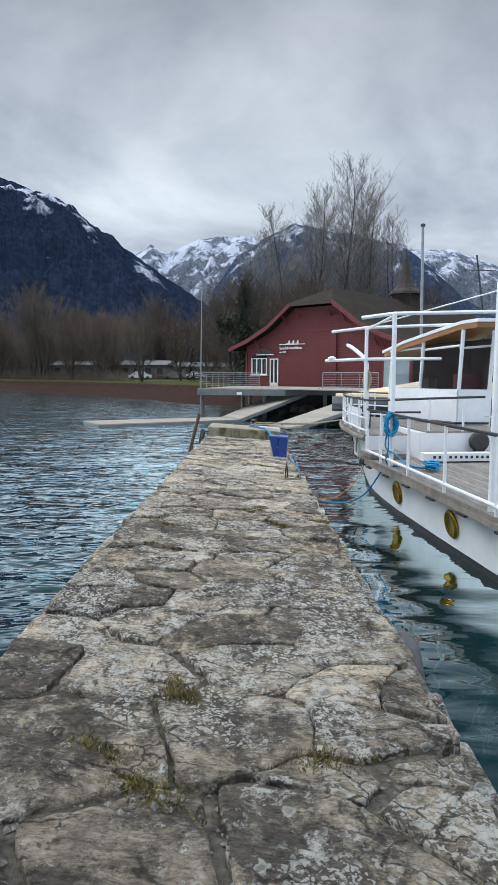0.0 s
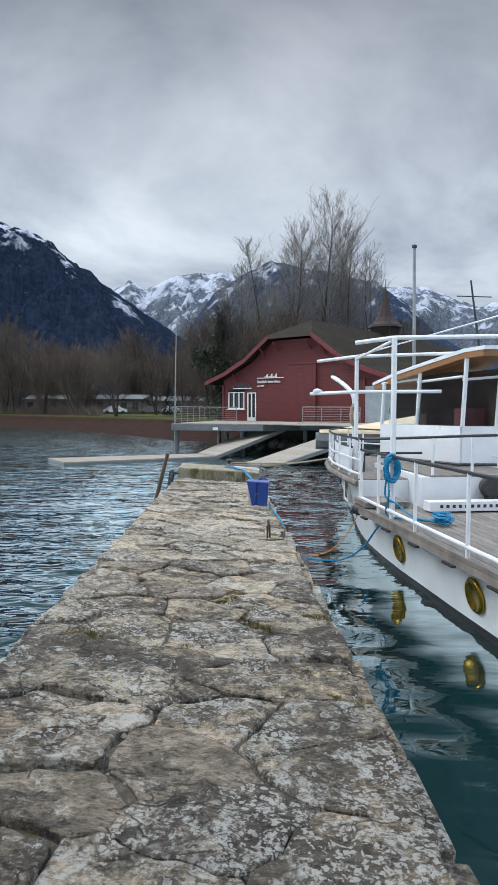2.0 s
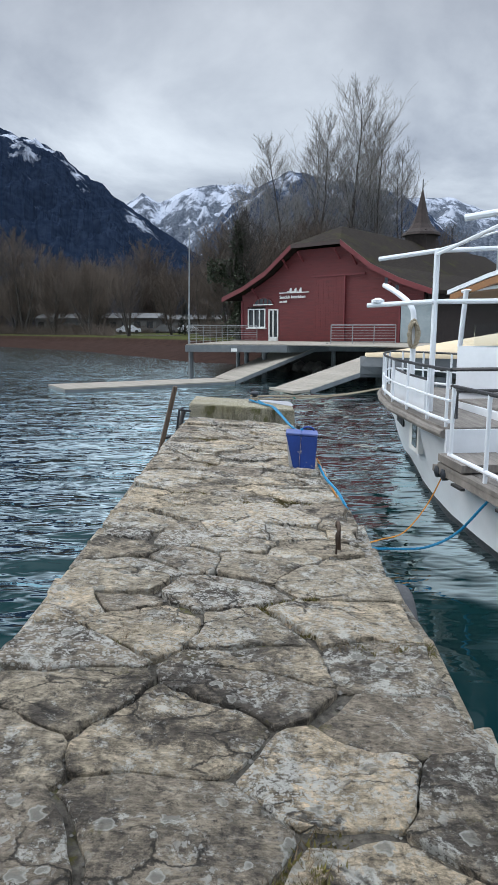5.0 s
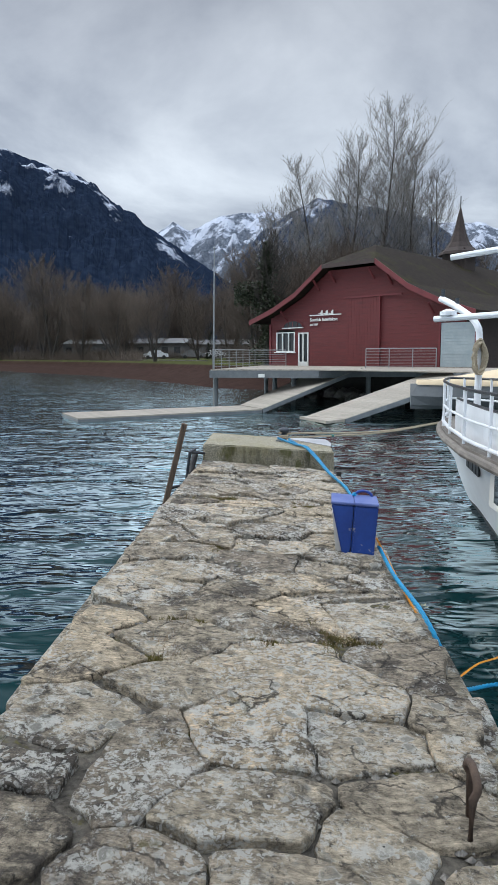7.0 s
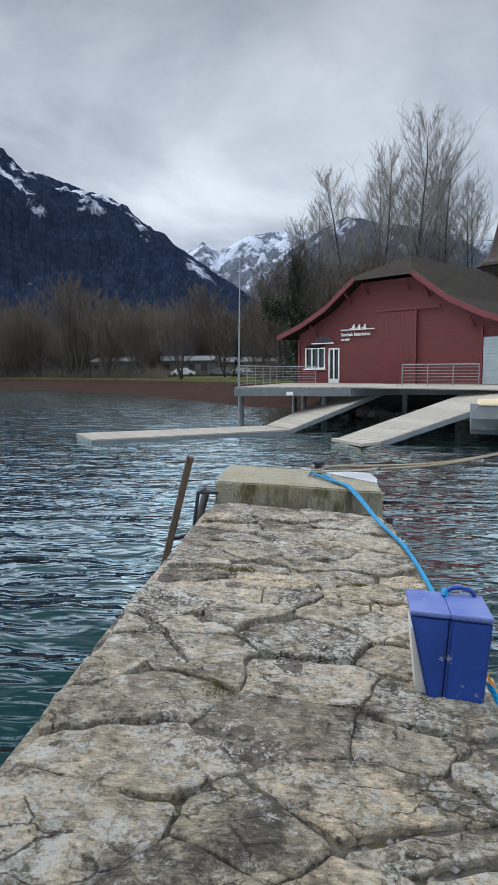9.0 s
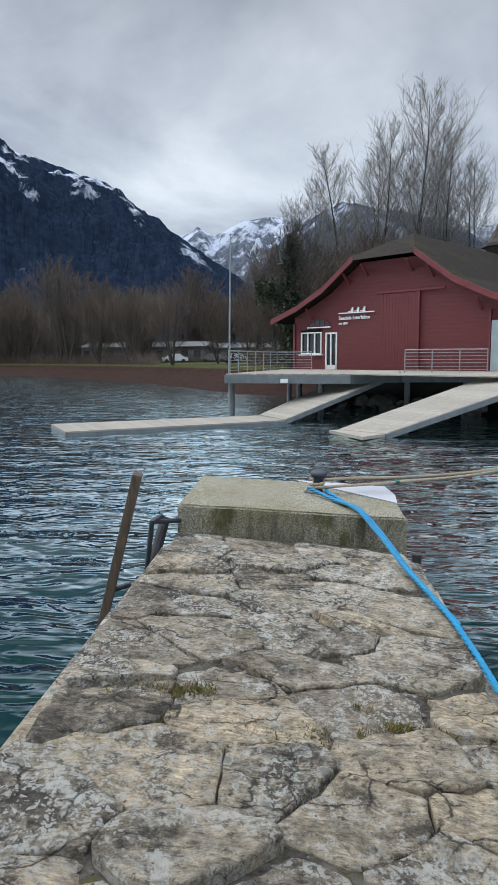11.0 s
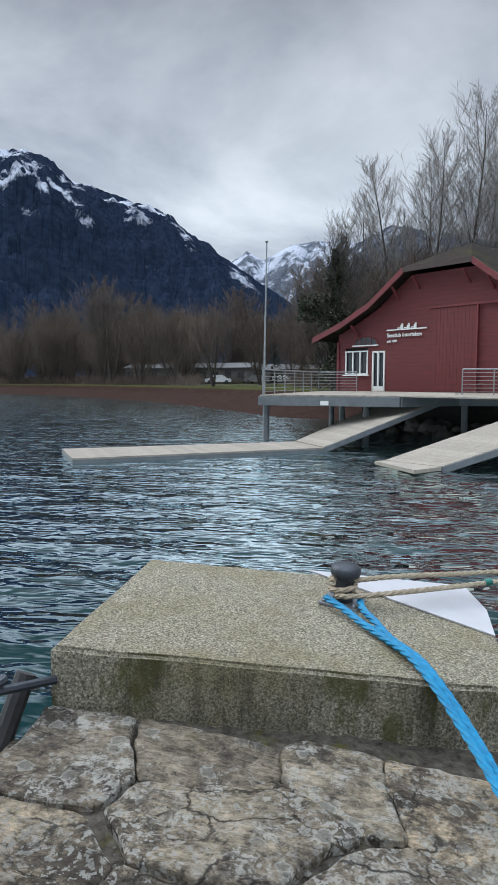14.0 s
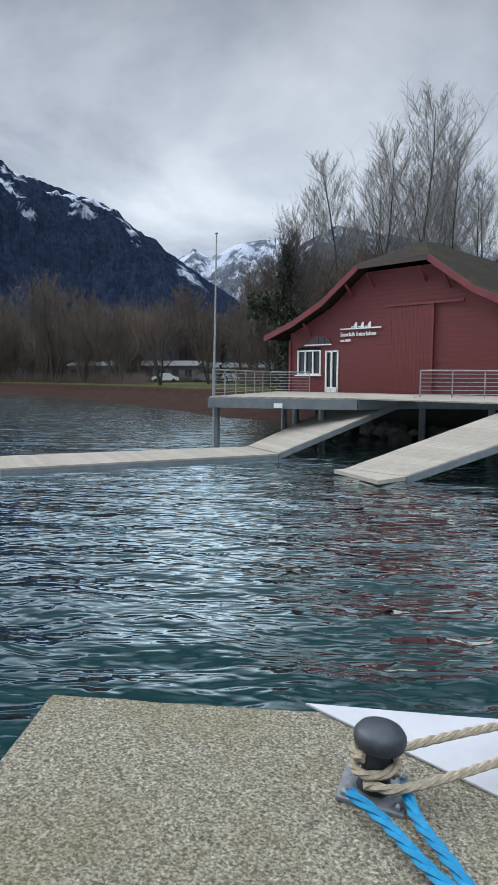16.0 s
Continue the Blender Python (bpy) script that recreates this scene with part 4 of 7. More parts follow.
    rd = part("roller_door", box_bm((10.93, -0.06, 2.04), (1.9, 0.03, 2.36)), M_ROLLER, h, "pale blue-grey roller door")
    for i in range(14):
        part("slat", box_bm((10.93, -0.095, 0.95 + i * 0.168), (1.88, 0.035, 0.155), 0.006), M_ROLLER, rd)
    part("corner_board", box_bm((9.9, -0.06, 2.3), (0.1, 0.12, 2.9)), M_REDTRIM, h)
    part("corner_board", box_bm((11.98, -0.06, 2.2), (0.18, 0.16, 2.7)), M_REDTRIM, h)
    # ridge turret
    bm = bmesh.new()
    add_box(bm, (SC, 13.5, 8.35), (1.75, 1.75, 1.5))
    t = part("turret", bm, M_SHINGLE, h, "small shingled ridge turret with a spire")
    bm = bmesh.new()
    rings = []
    for r, zz in ((1.5, 8.72), (1.42, 8.92), (1.0, 9.22), (0.72, 9.62), (0.46, 10.3), (0.23, 11.3), (0.03, 12.2)):
        rings.append([bm.verts.new((SC + r * math.cos(math.pi / 4 * j + math.pi / 8), 13.5 + r * math.sin(math.pi / 4 * j + math.pi / 8), zz)) for j in range(8)])
    for p, q in zip(rings, rings[1:]):
        for j in range(8):
            bm.faces.new((p[j], p[(j + 1) % 8], q[(j + 1) % 8], q[j]))
    bm.faces.new(rings[0][::-1]); bm.faces.new(rings[-1])
    part("spire", bm, M_SHINGLE, t)
    part("finial", tube_bm([(SC, 13.5, 11.9), (SC, 13.5, 12.9)], 0.035, 6), M_IRON, t)
    return h


boathouse = build_boathouse()


def sign_text(body, size, s, z, name, label):
    cu = bpy.data.curves.new(name, "FONT")
    cu.body, cu.size, cu.extrude, cu.offset = body, size, 0.015, 0.004
    ob = new(name + "_source", cu)
    dg = bpy.context.evaluated_depsgraph_get()
    me = bpy.data.meshes.new_from_object(ob.evaluated_get(dg))
    bpy.data.objects.remove(ob)
    out = new(name, me)
    me.materials.clear()
    me.materials.append(M_TRIM)
    out.parent = boathouse
    out.matrix_local = Matrix.Translation((s, -0.07, z)) @ Matrix.Rotation(radians(90), 4, "X")
    out["label"] = label
    return out


sign_text("Seeclub Interlaken", 0.285, 1.04, 3.62, "lettering", "white lettering on red boards")
sign_text("seit 1889", 0.17, 1.04, 3.36, "small_lettering", "small white lettering")
part("sign_bar", box_bm((2.22, -0.07, 3.98), (2.4, 0.04, 0.06)), M_TRIM, boathouse, "white painted bar")
for i, s in enumerate((1.95, 2.35, 2.75)):
    bm = bmesh.new()
    add_box(bm, (s, -0.07, 4.10), (0.16, 0.03, 0.18))
    add_box(bm, (s + 0.03, -0.07, 4.22), (0.10, 0.03, 0.10))
    add_box(bm, (s - 0.16, -0.07, 4.06), (0.2, 0.03, 0.05), Matrix())
    part("emblem", bm, M_TRIM, boathouse, "plain white emblem shape")

# ---- boathouse deck, rails and ramps ----


def build_deck():
    d = empty("boathouse_deck", Matrix(), "raised landing deck of pale boards on steel piles", "deck")
    poly = [(-3.65, 39.0), (1.8, 37.9), (4.1, 39.5), (7.9, 39.3), (7.2, 33.4), (9.6, 32.0), (12.5, 38.5), (0.2, 49.2), (-1.5, 49.6)]
    # boards across the deck
    ax = Vector((math.cos(-FA), math.sin(-FA), 0))
    bx = Vector((math.sin(FA), math.cos(FA), 0))
    for i in range(60):
        o = -14.6 + i * 0.25
        quad = [Vector((0.95, 48.5, 0)) + ax * s + bx * (o + w) for s, w in ((-30, 0), (30, 0), (30, 0.238), (-30, 0.238))]
        pl = [(q.x, q.y) for q in poly_clip([(q.x, q.y) for q in quad], poly)]
        if len(pl) > 2:
            part("deck_board", prism_bm(pl, DECK_Z - 0.05, DECK_Z), M_PLANK, d)
    part("frame", prism_bm(poly, DECK_Z - 0.10, DECK_Z - 0.054), M_GREYMET, d)
    edges = list(zip(poly, poly[1:] + poly[:1]))
    for (a, b) in edges[:6]:
        v = Vector((b[0] - a[0], b[1] - a[1], 0))
        m = Matrix.Translation((*((Vector(a) + Vector(b)) / 2), DECK_Z - 0.24)) @ Matrix.Rotation(math.atan2(v.y, v.x), 4, "Z")
        part("edge_beam", box_bm((0, 0, 0), (v.length, 0.16, 0.36), 0.01, m), M_GREYMET, d, "grey steel edge beam")
    for x, y in ((-3.4, 39.4), (-0.4, 41.5), (0.6, 39.2), (4.5, 40.4), (7.0, 40.0), (-1.0, 45.5), (9.5, 33.6), (7.6, 34.2)):
        part("pile", lathe_bm([(0.13, WATER - 1.2), (0.13, DECK_Z - 0.4)], 14, Matrix.Translation((x, y, 0))), M_GREYMET, d)
    return d


def poly_clip(sub, clip):
    """Sub clipped by a convex-enough outline, fan by fan kept simple: inside test on a fine strip."""
    pts = []
    a, b = Vector(sub[0]), Vector(sub[1])
    w = Vector(sub[3]) - Vector(sub[0])

    def inside(p):
        c = False
        for (x0, y0), (x1, y1) in zip(clip, clip[1:] + clip[:1]):
            if (y0 > p.y) != (y1 > p.y) and p.x < (x1 - x0) * (p.y - y0) / (y1 - y0) + x0:
                c = not c
        return c
    ts = [t for t in np.linspace(0, 1, 601) if inside(a.lerp(b, t) + w / 2)]
    if not ts:
        return []
    return [a.lerp(b, ts[0]), a.lerp(b, ts[-1]), a.lerp(b, ts[-1]) + w, a.lerp(b, ts[0]) + w]


build_deck()
nb = empty("number_plate", Matrix.Translation((-1.0, 38.35, 0.55)) @ Matrix.Rotation(radians(-11), 4, "Z"), "small white plate on the deck edge beam", "plate")
part("plate", box_bm((0, -0.03, 0), (0.32, 0.02, 0.17), 0.004), M_TRIM, nb)


def rail(name, pts, posts, label):
    r = empty(name, Matrix.Translation((*pts[0][:2], DECK_Z)), label, "railing")
    o = Vector((*pts[0][:2], DECK_Z))
    for i, h in enumerate((0.12, 0.27, 0.42, 0.57, 0.72, 0.87, 1.0)):
        part("bar" if h < 1 else "handrail", tube_bm([Vector((*p, DECK_Z + h)) - o for p in pts], 0.03 if h == 1.0 else 0.013, 8), M_STEEL, r)
    for a, b in zip(pts, pts[1:]):
        n = max(1, round(math.dist(a, b) / posts))
        for k in range(n + 1):
            x, y = a[0] + (b[0] - a[0]) * k / n - o.x, a[1] + (b[1] - a[1]) * k / n - o.y
            part("post", tube_bm([(x, y, 0), (x, y, 1.0)], 0.024, 8), M_STEEL, r)


rail("deck_railing", ((-3.5, 39.15), (-1.75, 47.4), (0.2, 47.6)), 1.5, "dull steel railing with thin horizontal bars")
rail("deck_railing", ((4.25, 39.6), (7.75, 39.5)), 1.2, "dull steel railing before the sliding door")


def flagpole():
    p = empty("flagpole", Matrix.Translation((-3.5, 39.3, WATER - 1)), "slim bare metal pole at the deck corner", "pole")
    part("shaft", tube_bm([(0, 0, 0), (0.04, 0, 4.5), (0.12, 0, 8.85)], 0.055, 10, 0.025), M_STEEL, p)
    part("cap", lathe_bm([(0.04, 0), (0.07, 0.04), (0.03, 0.08)], 10, Matrix.Translation((0.12, 0, 8.83))), M_STEEL, p)


flagpole()


def ramp(name, quad_bottom, quad_top, label, boards):
    """A boarded ramp: bottom near/far and top near/far corners."""
    r = empty(name, Matrix(), label, "ramp")
    a, b, c, d = [Vector(p) for p in (*quad_bottom, *quad_top)]
    for i in range(boards):
        t0, t1 = i / boards, (i + 0.985) / boards
        part("ramp_board", slab_bm([a.lerp(c, t0), a.lerp(c, t1), b.lerp(d, t1), b.lerp(d, t0)], 0.05), M_PLANK, r)
    for p, q in ((a, c), (b, d)):
        m = (b - a).normalized() * (0.04 if p is b else -0.04)
        part("side_beam", slab_bm([p - m * 2 - Vector((0, 0, .02)), q - m * 2 - Vector((0, 0, .02)), q + m - Vector((0, 0, .02)), p + m - Vector((0, 0, .02))], 0.18), M_GREYMET, r)
    return r


ramp("boat_ramp", ((-0.85, 35.2, -0.82), (-2.0, 37.3, -0.82)), ((4.05, 39.5, 0.9), (2.5, 43.3, 0.9)), "pale boarded ramp from the deck down to the float", 26)
ramp("boat_ramp", ((2.45, 30.9, -0.85), (1.05, 32.1, -0.85)), ((8.2, 32.8, 0.9), (7.0, 35.6, 0.9)), "pale boarded ramp running down into the water", 26)


def float_dock():
    f = empty("floating_dock", Matrix(), "long pale boarded float lying on the water", "dock")
    a, b, c, d = Vector((-0.85, 35.15, -0.84)), Vector((-2.0, 37.25, -0.84)), Vector((-7.9, 30.9, -0.84)), Vector((-9.4, 33.4, -0.84))
    n = 34
    for i in range(n):
        t0, t1 = i / n, (i + 0.985) / n
        part("float_board", slab_bm([a.lerp(c, t0), a.lerp(c, t1), b.lerp(d, t1), b.lerp(d, t0)], 0.05), M_PLANK, f)
    z = Vector((0, 0, -0.055))
    part("hull_box", slab_bm([a + z, c + z, d + z, b + z], 0.22), M_GREYMET, f, "dark float under the boards")
    z = Vector((0, 0, -0.01))
    tip = [Vector((2.45, 30.88, -0.86)), Vector((1.05, 32.1, -0.86)), Vector((0.75, 32.0, -0.87)), Vector((1.7, 30.2, -0.87))]
    lip = empty("ramp_landing", Matrix(), "short level landing at the ramp foot", "landing")
    part("landing_board", slab_bm(tip, 0.10), M_PLANK, lip)


float_dock()


def undercroft():
    u = empty("deck_undercroft", Matrix(), "rubble bank and near-black wall standing in for the shaded void under the deck", "bank")
    u["kind"] = "structure"
    # added wall: its near-black colour stands in for the dark void under the deck
    part("void_shade_wall", prism_bm([(0.5, 48.3), (11.9, 38.9), (12.2, 39.3), (0.8, 48.8)], -1.6, 0.82), M_VOIDSHADE, u)
    rnd = random.Random(4)
    for i in range(70):
        t = rnd.random()
        x, y = 1.0 + 11 * t - rnd.random() * 1.6, 47.4 - 9.2 * t - rnd.random() * 2.2
        bm = bmesh.new()
        bmesh.ops.create_icosphere(bm, subdivisions=1, radius=rnd.uniform(0.2, 0.55))
        for v in bm.verts:
            v.co *= 1 + 0.35 * noise.noise(v.co * 3 + Vector((i, 0, 0)))
            v.co.z *= 0.7
        bmesh.ops.translate(bm, verts=bm.verts, vec=(x, y, -0.95 + rnd.random() * 0.35))
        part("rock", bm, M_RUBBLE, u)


undercroft()

# ---- things at the pier's end ----


def bollard():
    z0 = block_z(0.17)
    b = empty("mooring_bollard", Matrix.Translation((0.16, 16.84, z0)) @ Matrix.Rotation(radians(5), 4, "Y") @ Matrix.Diagonal((0.8, 0.8, 0.72, 1)), "dark iron mushroom bollard bolted to the block", "bollard")
    bm = bmesh.new()
    add_box(bm, (0, 0, 0.012), (0.27, 0.27, 0.024), Matrix.Rotation(radians(-14), 4, "Z"), 0.006)
    p = part("base_plate", bm, M_GALV, b, "worn galvanised base plate")
    for x, y in ((-0.105, -0.105), (0.105, -0.105), (-0.105, 0.105), (0.105, 0.105)):
        part("bolt", lathe_bm([(0.018, 0.024), (0.018, 0.04), (0.008, 0.052)], 6, Matrix.Rotation(radians(-14), 4, "Z") @ Matrix.Translation((x, y, 0))), M_GALV, p)
    part("stem", lathe_bm([(0.075, 0.02), (0.062, 0.06), (0.058, 0.2), (0.07, 0.235)], 20), M_IRON, b, smooth=True)
    prof = [(0.062, 0.205), (0.098, 0.222), (0.108, 0.25), (0.105, 0.278), (0.088, 0.303), (0.055, 0.318), (0.02, 0.322)]
    part("head", lathe_bm(prof, 28), M_IRON, b, "rounded slate-grey head", smooth=True)
    return z0


BZ = bollard()


def ropes():
    # hemp: turns round the stem, two parts out to the bow
    turns = [Vector((0.16 + 0.068 * math.cos(a), 16.84 + 0.068 * math.sin(a), BZ + 0.055 + 0.0085 * a)) for a in np.linspace(0, 6.6 * math.pi / 2, 46)]
    h = empty("hemp_mooring_line", Matrix(), "thick pale hemp mooring line wound on the bollard", "rope")
    part("turns", rope_bm(turns, 0.016), M_HEMP, h)
    part("fall", rope_bm(smooth_path([(0.12, 16.775, BZ + 0.06), (0.30, 16.77, BZ + 0.075), (1.0, 17.2, 0.225), (2.0, 17.76, 0.225), (3.2, 18.42, 0.34)], 16), 0.016), M_HEMP, h)
    part("fall", rope_bm(smooth_path([(0.22, 16.88, BZ + 0.12), (0.5, 17.02, 0.295), (1.2, 17.4, 0.25), (2.1, 17.88, 0.245), (3.3, 18.5, 0.36)], 16), 0.016), M_HEMP, h)
    part("whipping", tube_bm([(0.98, 17.19, 0.226), (1.02, 17.215, 0.226)], 0.021, 10), M_TEAL, h, "teal whipping")
    # blue line: looped under the hemp, doubled over the block, down the pier edge
    b = empty("blue_mooring_line", Matrix(), "bright blue laid mooring line running along the pier edge", "rope")
    edge = [(0.36, 16.35, block_z(.36) + 0.03), (0.5, 16.08, block_z(.5) + 0.035), (0.655, 15.72, 0.07), (0.80, 15.1, pier_z(.8, 15.1) + 0.07),
            (0.94, 14.1, pier_z(.94, 14.1) + 0.05), (0.97, 13.0, pier_z(.97, 13.0) + 0.03), (0.90, 12.1, pier_z(.9, 12.1) + 0.10), (0.80, 11.62, 0.40), (0.77, 11.45, 0.458)]
    one = [(0.07, 16.72, BZ + 0.07), (0.16, 16.64, BZ + 0.045), (0.26, 16.48, BZ + 0.03)]
    two = [(0.25, 16.80, BZ + 0.05), (0.27, 16.66, BZ + 0.035), (0.33, 16.50, BZ + 0.03), (0.40, 16.35, block_z(.4) + 0.025), (0.535, 16.08, block_z(.53) + 0.03), (0.69, 15.72, 0.06), (0.83, 15.1, pier_z(.83, 15.1) + 0.05), (0.965, 14.1, pier_z(.96, 14.1) + 0.04)]
    part("strand", rope_bm(smooth_path(one + edge, 14), 0.019), M_BLUEROPE, b)
    part("strand", rope_bm(smooth_path(two, 14), 0.019), M_BLUEROPE, b)
    low = [(0.97, 11.35, 0.04), (0.99, 10.7, 0.02), (1.06, 10.1, 0.0), (1.14, 9.85, -0.15), (1.24, 9.95, -0.38), (1.42, 10.35, -0.66), (1.77, 10.7, -0.80), (2.15, 10.75, -0.80), (2.45, 10.6, -0.58), (2.68, 10.3, -0.12), (2.78, 10.05, 0.06)]
    part("slack", rope_bm(smooth_path(low, 12), 0.016), M_BLUEROPE, b)
    o = empty("orange_line", Matrix(), "thin orange line slung between pier and boat", "rope")
    low = [(0.955, 11.40, 0.10), (1.03, 11.1, -0.04), (1.07, 10.4, -0.10), (1.12, 10.0, -0.16), (1.2, 10.05, -0.35), (1.38, 10.45, -0.64), (1.69, 10.95, -0.77), (2.0, 11.15, -0.74), (2.38, 11.6, -0.52), (2.64, 11.75, -0.08)]
    part("strand", rope_bm(smooth_path(low, 12), 0.009, 3, 5, 4), M_ORANGE, o)


ropes()


def white_sheet():
    s = empty("white_sheet_panel", Matrix(), "thin white sheet panel lying over the block corner", "panel")
    part("panel", slab_bm([Vector((x, y, block_z(x) + 0.012)) for x, y in ((-0.06, 17.34), (0.93, 16.62), (0.96, 17.0), (0.90, 17.42), (0.5, 17.38))], 0.008), M_BOARD, s)


white_sheet()


def blue_box():
    """A double-fronted blue plastic crate with a flanged lid, paled by sky sheen in its colour, its liner showing at
    one side.
    """
    b = empty("blue_crate", Matrix.Translation((0.765, 11.36, 0.0)) @ Matrix.Rotation(radians(3.5), 4, "Y") @ Matrix.Rotation(radians(-4), 4, "Z"), "scuffed blue plastic crate with a paler lid on the pier edge", "crate")

    def tub(x0, x1, x0t, x1t, d0, d1, z1):
        bm = bmesh.new()
        lo = [bm.verts.new(p) for p in ((x0, -d0, 0.005), (x1, -d0, 0.005), (x1, d0, 0.005), (x0, d0, 0.005))]
        hi = [bm.verts.new(p) for p in ((x0t, -d1, z1), (x1t, -d1, z1), (x1t, d1, z1), (x0t, d1, z1))]
        bm.faces.new(lo[::-1]); bm.faces.new(hi)
        for i in range(4):
            bm.faces.new((lo[i], lo[(i + 1) % 4], hi[(i + 1) % 4], hi[i]))
        bmesh.ops.bevel(bm, geom=list(bm.edges), offset=0.012, segments=2, affect="EDGES")
        return bm
    part("side_body", tub(-0.10, -0.035, -0.215, -0.035, 0.14, 0.155, 0.42), M_BLUE, b)
    part("main_body", tub(-0.03, 0.155, -0.03, 0.16, 0.145, 0.16, 0.42), M_BLUE, b)
    part("liner", tub(-0.15, -0.09, -0.205, -0.13, 0.10, 0.12, 0.35), M_FOAM, b, "grubby white liner")
    l = part("lid", box_bm((-0.124, 0, 0.430), (0.186, 0.325, 0.022), 0.008), M_LID, b, "violet-blue lid, paled by sky sheen in its colour")
    part("lid", box_bm((0.066, 0, 0.431), (0.194, 0.328, 0.026), 0.010), M_LID, b, "violet-blue lid, paled by sky sheen in its colour")
    part("handle", tube_bm([(0.05 + 0.07 * math.cos(a), 0.13, 0.44 + 0.045 * math.sin(a)) for a in np.linspace(0, math.pi, 12)], 0.012, 8), M_BLUE, b, smooth=True)


blue_box()


def staple():
    s = empty("mooring_staple", Matrix.Translation((0.80, 8.06, pier_z(0.8, 8.06) - 0.01)), "rusty iron mooring staple set in the stones", "staple")
    pts = [(-0.02, -0.07, -0.03), (-0.015, -0.068, 0.16)] + [(0, -0.066 * math.cos(a), 0.18 + 0.05 * math.sin(a)) for a in np.linspace(0.2, math.pi - 0.2, 8)] + [(0.015, 0.068, 0.16), (0.02, 0.07, -0.03)]
    part("bar", tube_bm(pts, 0.014, 8), M_RUST, s, smooth=True)


staple()


def ladder():
    l = empty("pier_ladder", Matrix(), "leaning dark wooden ladder post with iron rungs at the pier side", "ladder")
    a, b = Vector((-1.78, 15.08, -1.5)), Vector((-1.235, 15.19, 0.65))
    d = (b - a).normalized()
    m = Matrix.Translation((a + b) / 2) @ d.to_track_quat("Z", "Y").to_matrix().to_4x4()
    part("post", box_bm((0, 0, 0), (0.165, 0.075, (b - a).length), 0.012, m), M_WOOD, l, "worn brown post")
    part("stile", tube_bm([(-1.50, 15.62, -1.4), (-1.28, 15.55, -0.25), (-1.21, 15.5, 0.20), (-1.15, 15.6, 0.22)], 0.022, 8), M_IRON, l)
    for z, x0, x1 in ((-0.28, -1.47, -1.16), (-0.62, -1.55, -1.2), (-0.95, -1.63, -1.25)):
        part("rung", tube_bm([(x0, 15.16, z), (x1, 15.55, z)], 0.024, 8), M_IRON, l)
    part("top_rung", tube_bm([(-1.22, 15.5, 0.19), (-1.04, 15.8, 0.13)], 0.02, 8), M_IRON, l)
    part("bumper", tube_bm([(-1.16, 15.78, 0.16), (-1.30, 15.5, -0.45)], 0.045, 10), M_RUBBER, l, "black rubber bumper")
    r = empty("rubber_fender", Matrix.Translation((1.0, 15.85, 0)), "black rubber fender at the block corner", "fender")
    part("tube", tube_bm([(0, 0.02, -0.75), (0.01, 0.05, -0.16)], 0.04, 12), M_RUBBER, r)


ladder()


def tyre_fender(y, drop):
    """A worn tyre hung flat against the pier's side."""
    x = pier_r(y)
    t = empty("tyre_fender", Matrix.Translation((x + 0.15, y, pier_z(x, y) - drop)), "worn grey tyre hung as a fender on the pier side", "fender", "tyres on the pier side")
    bm = bmesh.new()
    rows = []
    for i in range(36):
        a = 2 * math.pi * i / 36
        ring = []
        for j in range(12):
            b = 2 * math.pi * j / 12
            r = 0.25 + 0.065 * math.copysign(abs(math.cos(b)) ** 0.7, math.cos(b))
            ring.append(bm.verts.new((0.07 * math.copysign(abs(math.sin(b)) ** 0.7, math.sin(b)), r * math.cos(a), r * math.sin(a))))
        rows.append(ring)
    for p, q in zip(rows, rows[1:] + rows[:1]):
        for j in range(12):
            bm.faces.new((p[j], q[j], q[(j + 1) % 12], p[(j + 1) % 12]))
    bmesh.ops.recalc_face_normals(bm, faces=bm.faces)
    part("tyre", bm, M_TYRE, t, smooth=True)
    part("hook", tube_bm(smooth_path([(-0.2, 0, 0.30), (-0.1, 0, 0.31), (-0.02, 0, 0.30), (0.0, 0, 0.18)], 5), 0.010, 6), M_IRON, t)


M_TYRE = mat("weathered_tyre", (0.035, 0.036, 0.039), (0.085, 0.086, 0.09), 12, 0.8, bump=0.3)
for y, drop in ((1.9, 0.42), (7.75, 0.44)):
    tyre_fender(y, drop)

# ---- passenger boat ----
BOW = Vector((3.3, 18.5, 0))
AFT, PORT = Vector((0.1142, -0.9935, 0)), Vector((-0.9935, -0.1142, 0))


def bt(u, v, z):
    """A point of the boat: metres aft of the bow, metres to port, height."""
    return AFT * u + PORT * v + Vector((0, 0, z))


DECK_W = ((0, 0.05), (0.3, 0.22), (0.8, 0.46), (1.5, 0.72), (2.5, 1.0), (4, 1.3), (6, 1.48), (9, 1.55), (14, 1.6), (20, 1.55), (24, 1.3))
WL_W = ((0, 0.0), (1.3, 0.02), (2.0, 0.16), (3.0, 0.40), (4, 0.66), (5, 0.87), (6, 1.03), (7.5, 1.16), (9.5, 1.2), (12, 1.2), (16, 1.15), (20, 1.1), (24, 0.9))


def width(tab, u):
    return float(np.interp(u, [p[0] for p in tab], [p[1] for p in tab]))


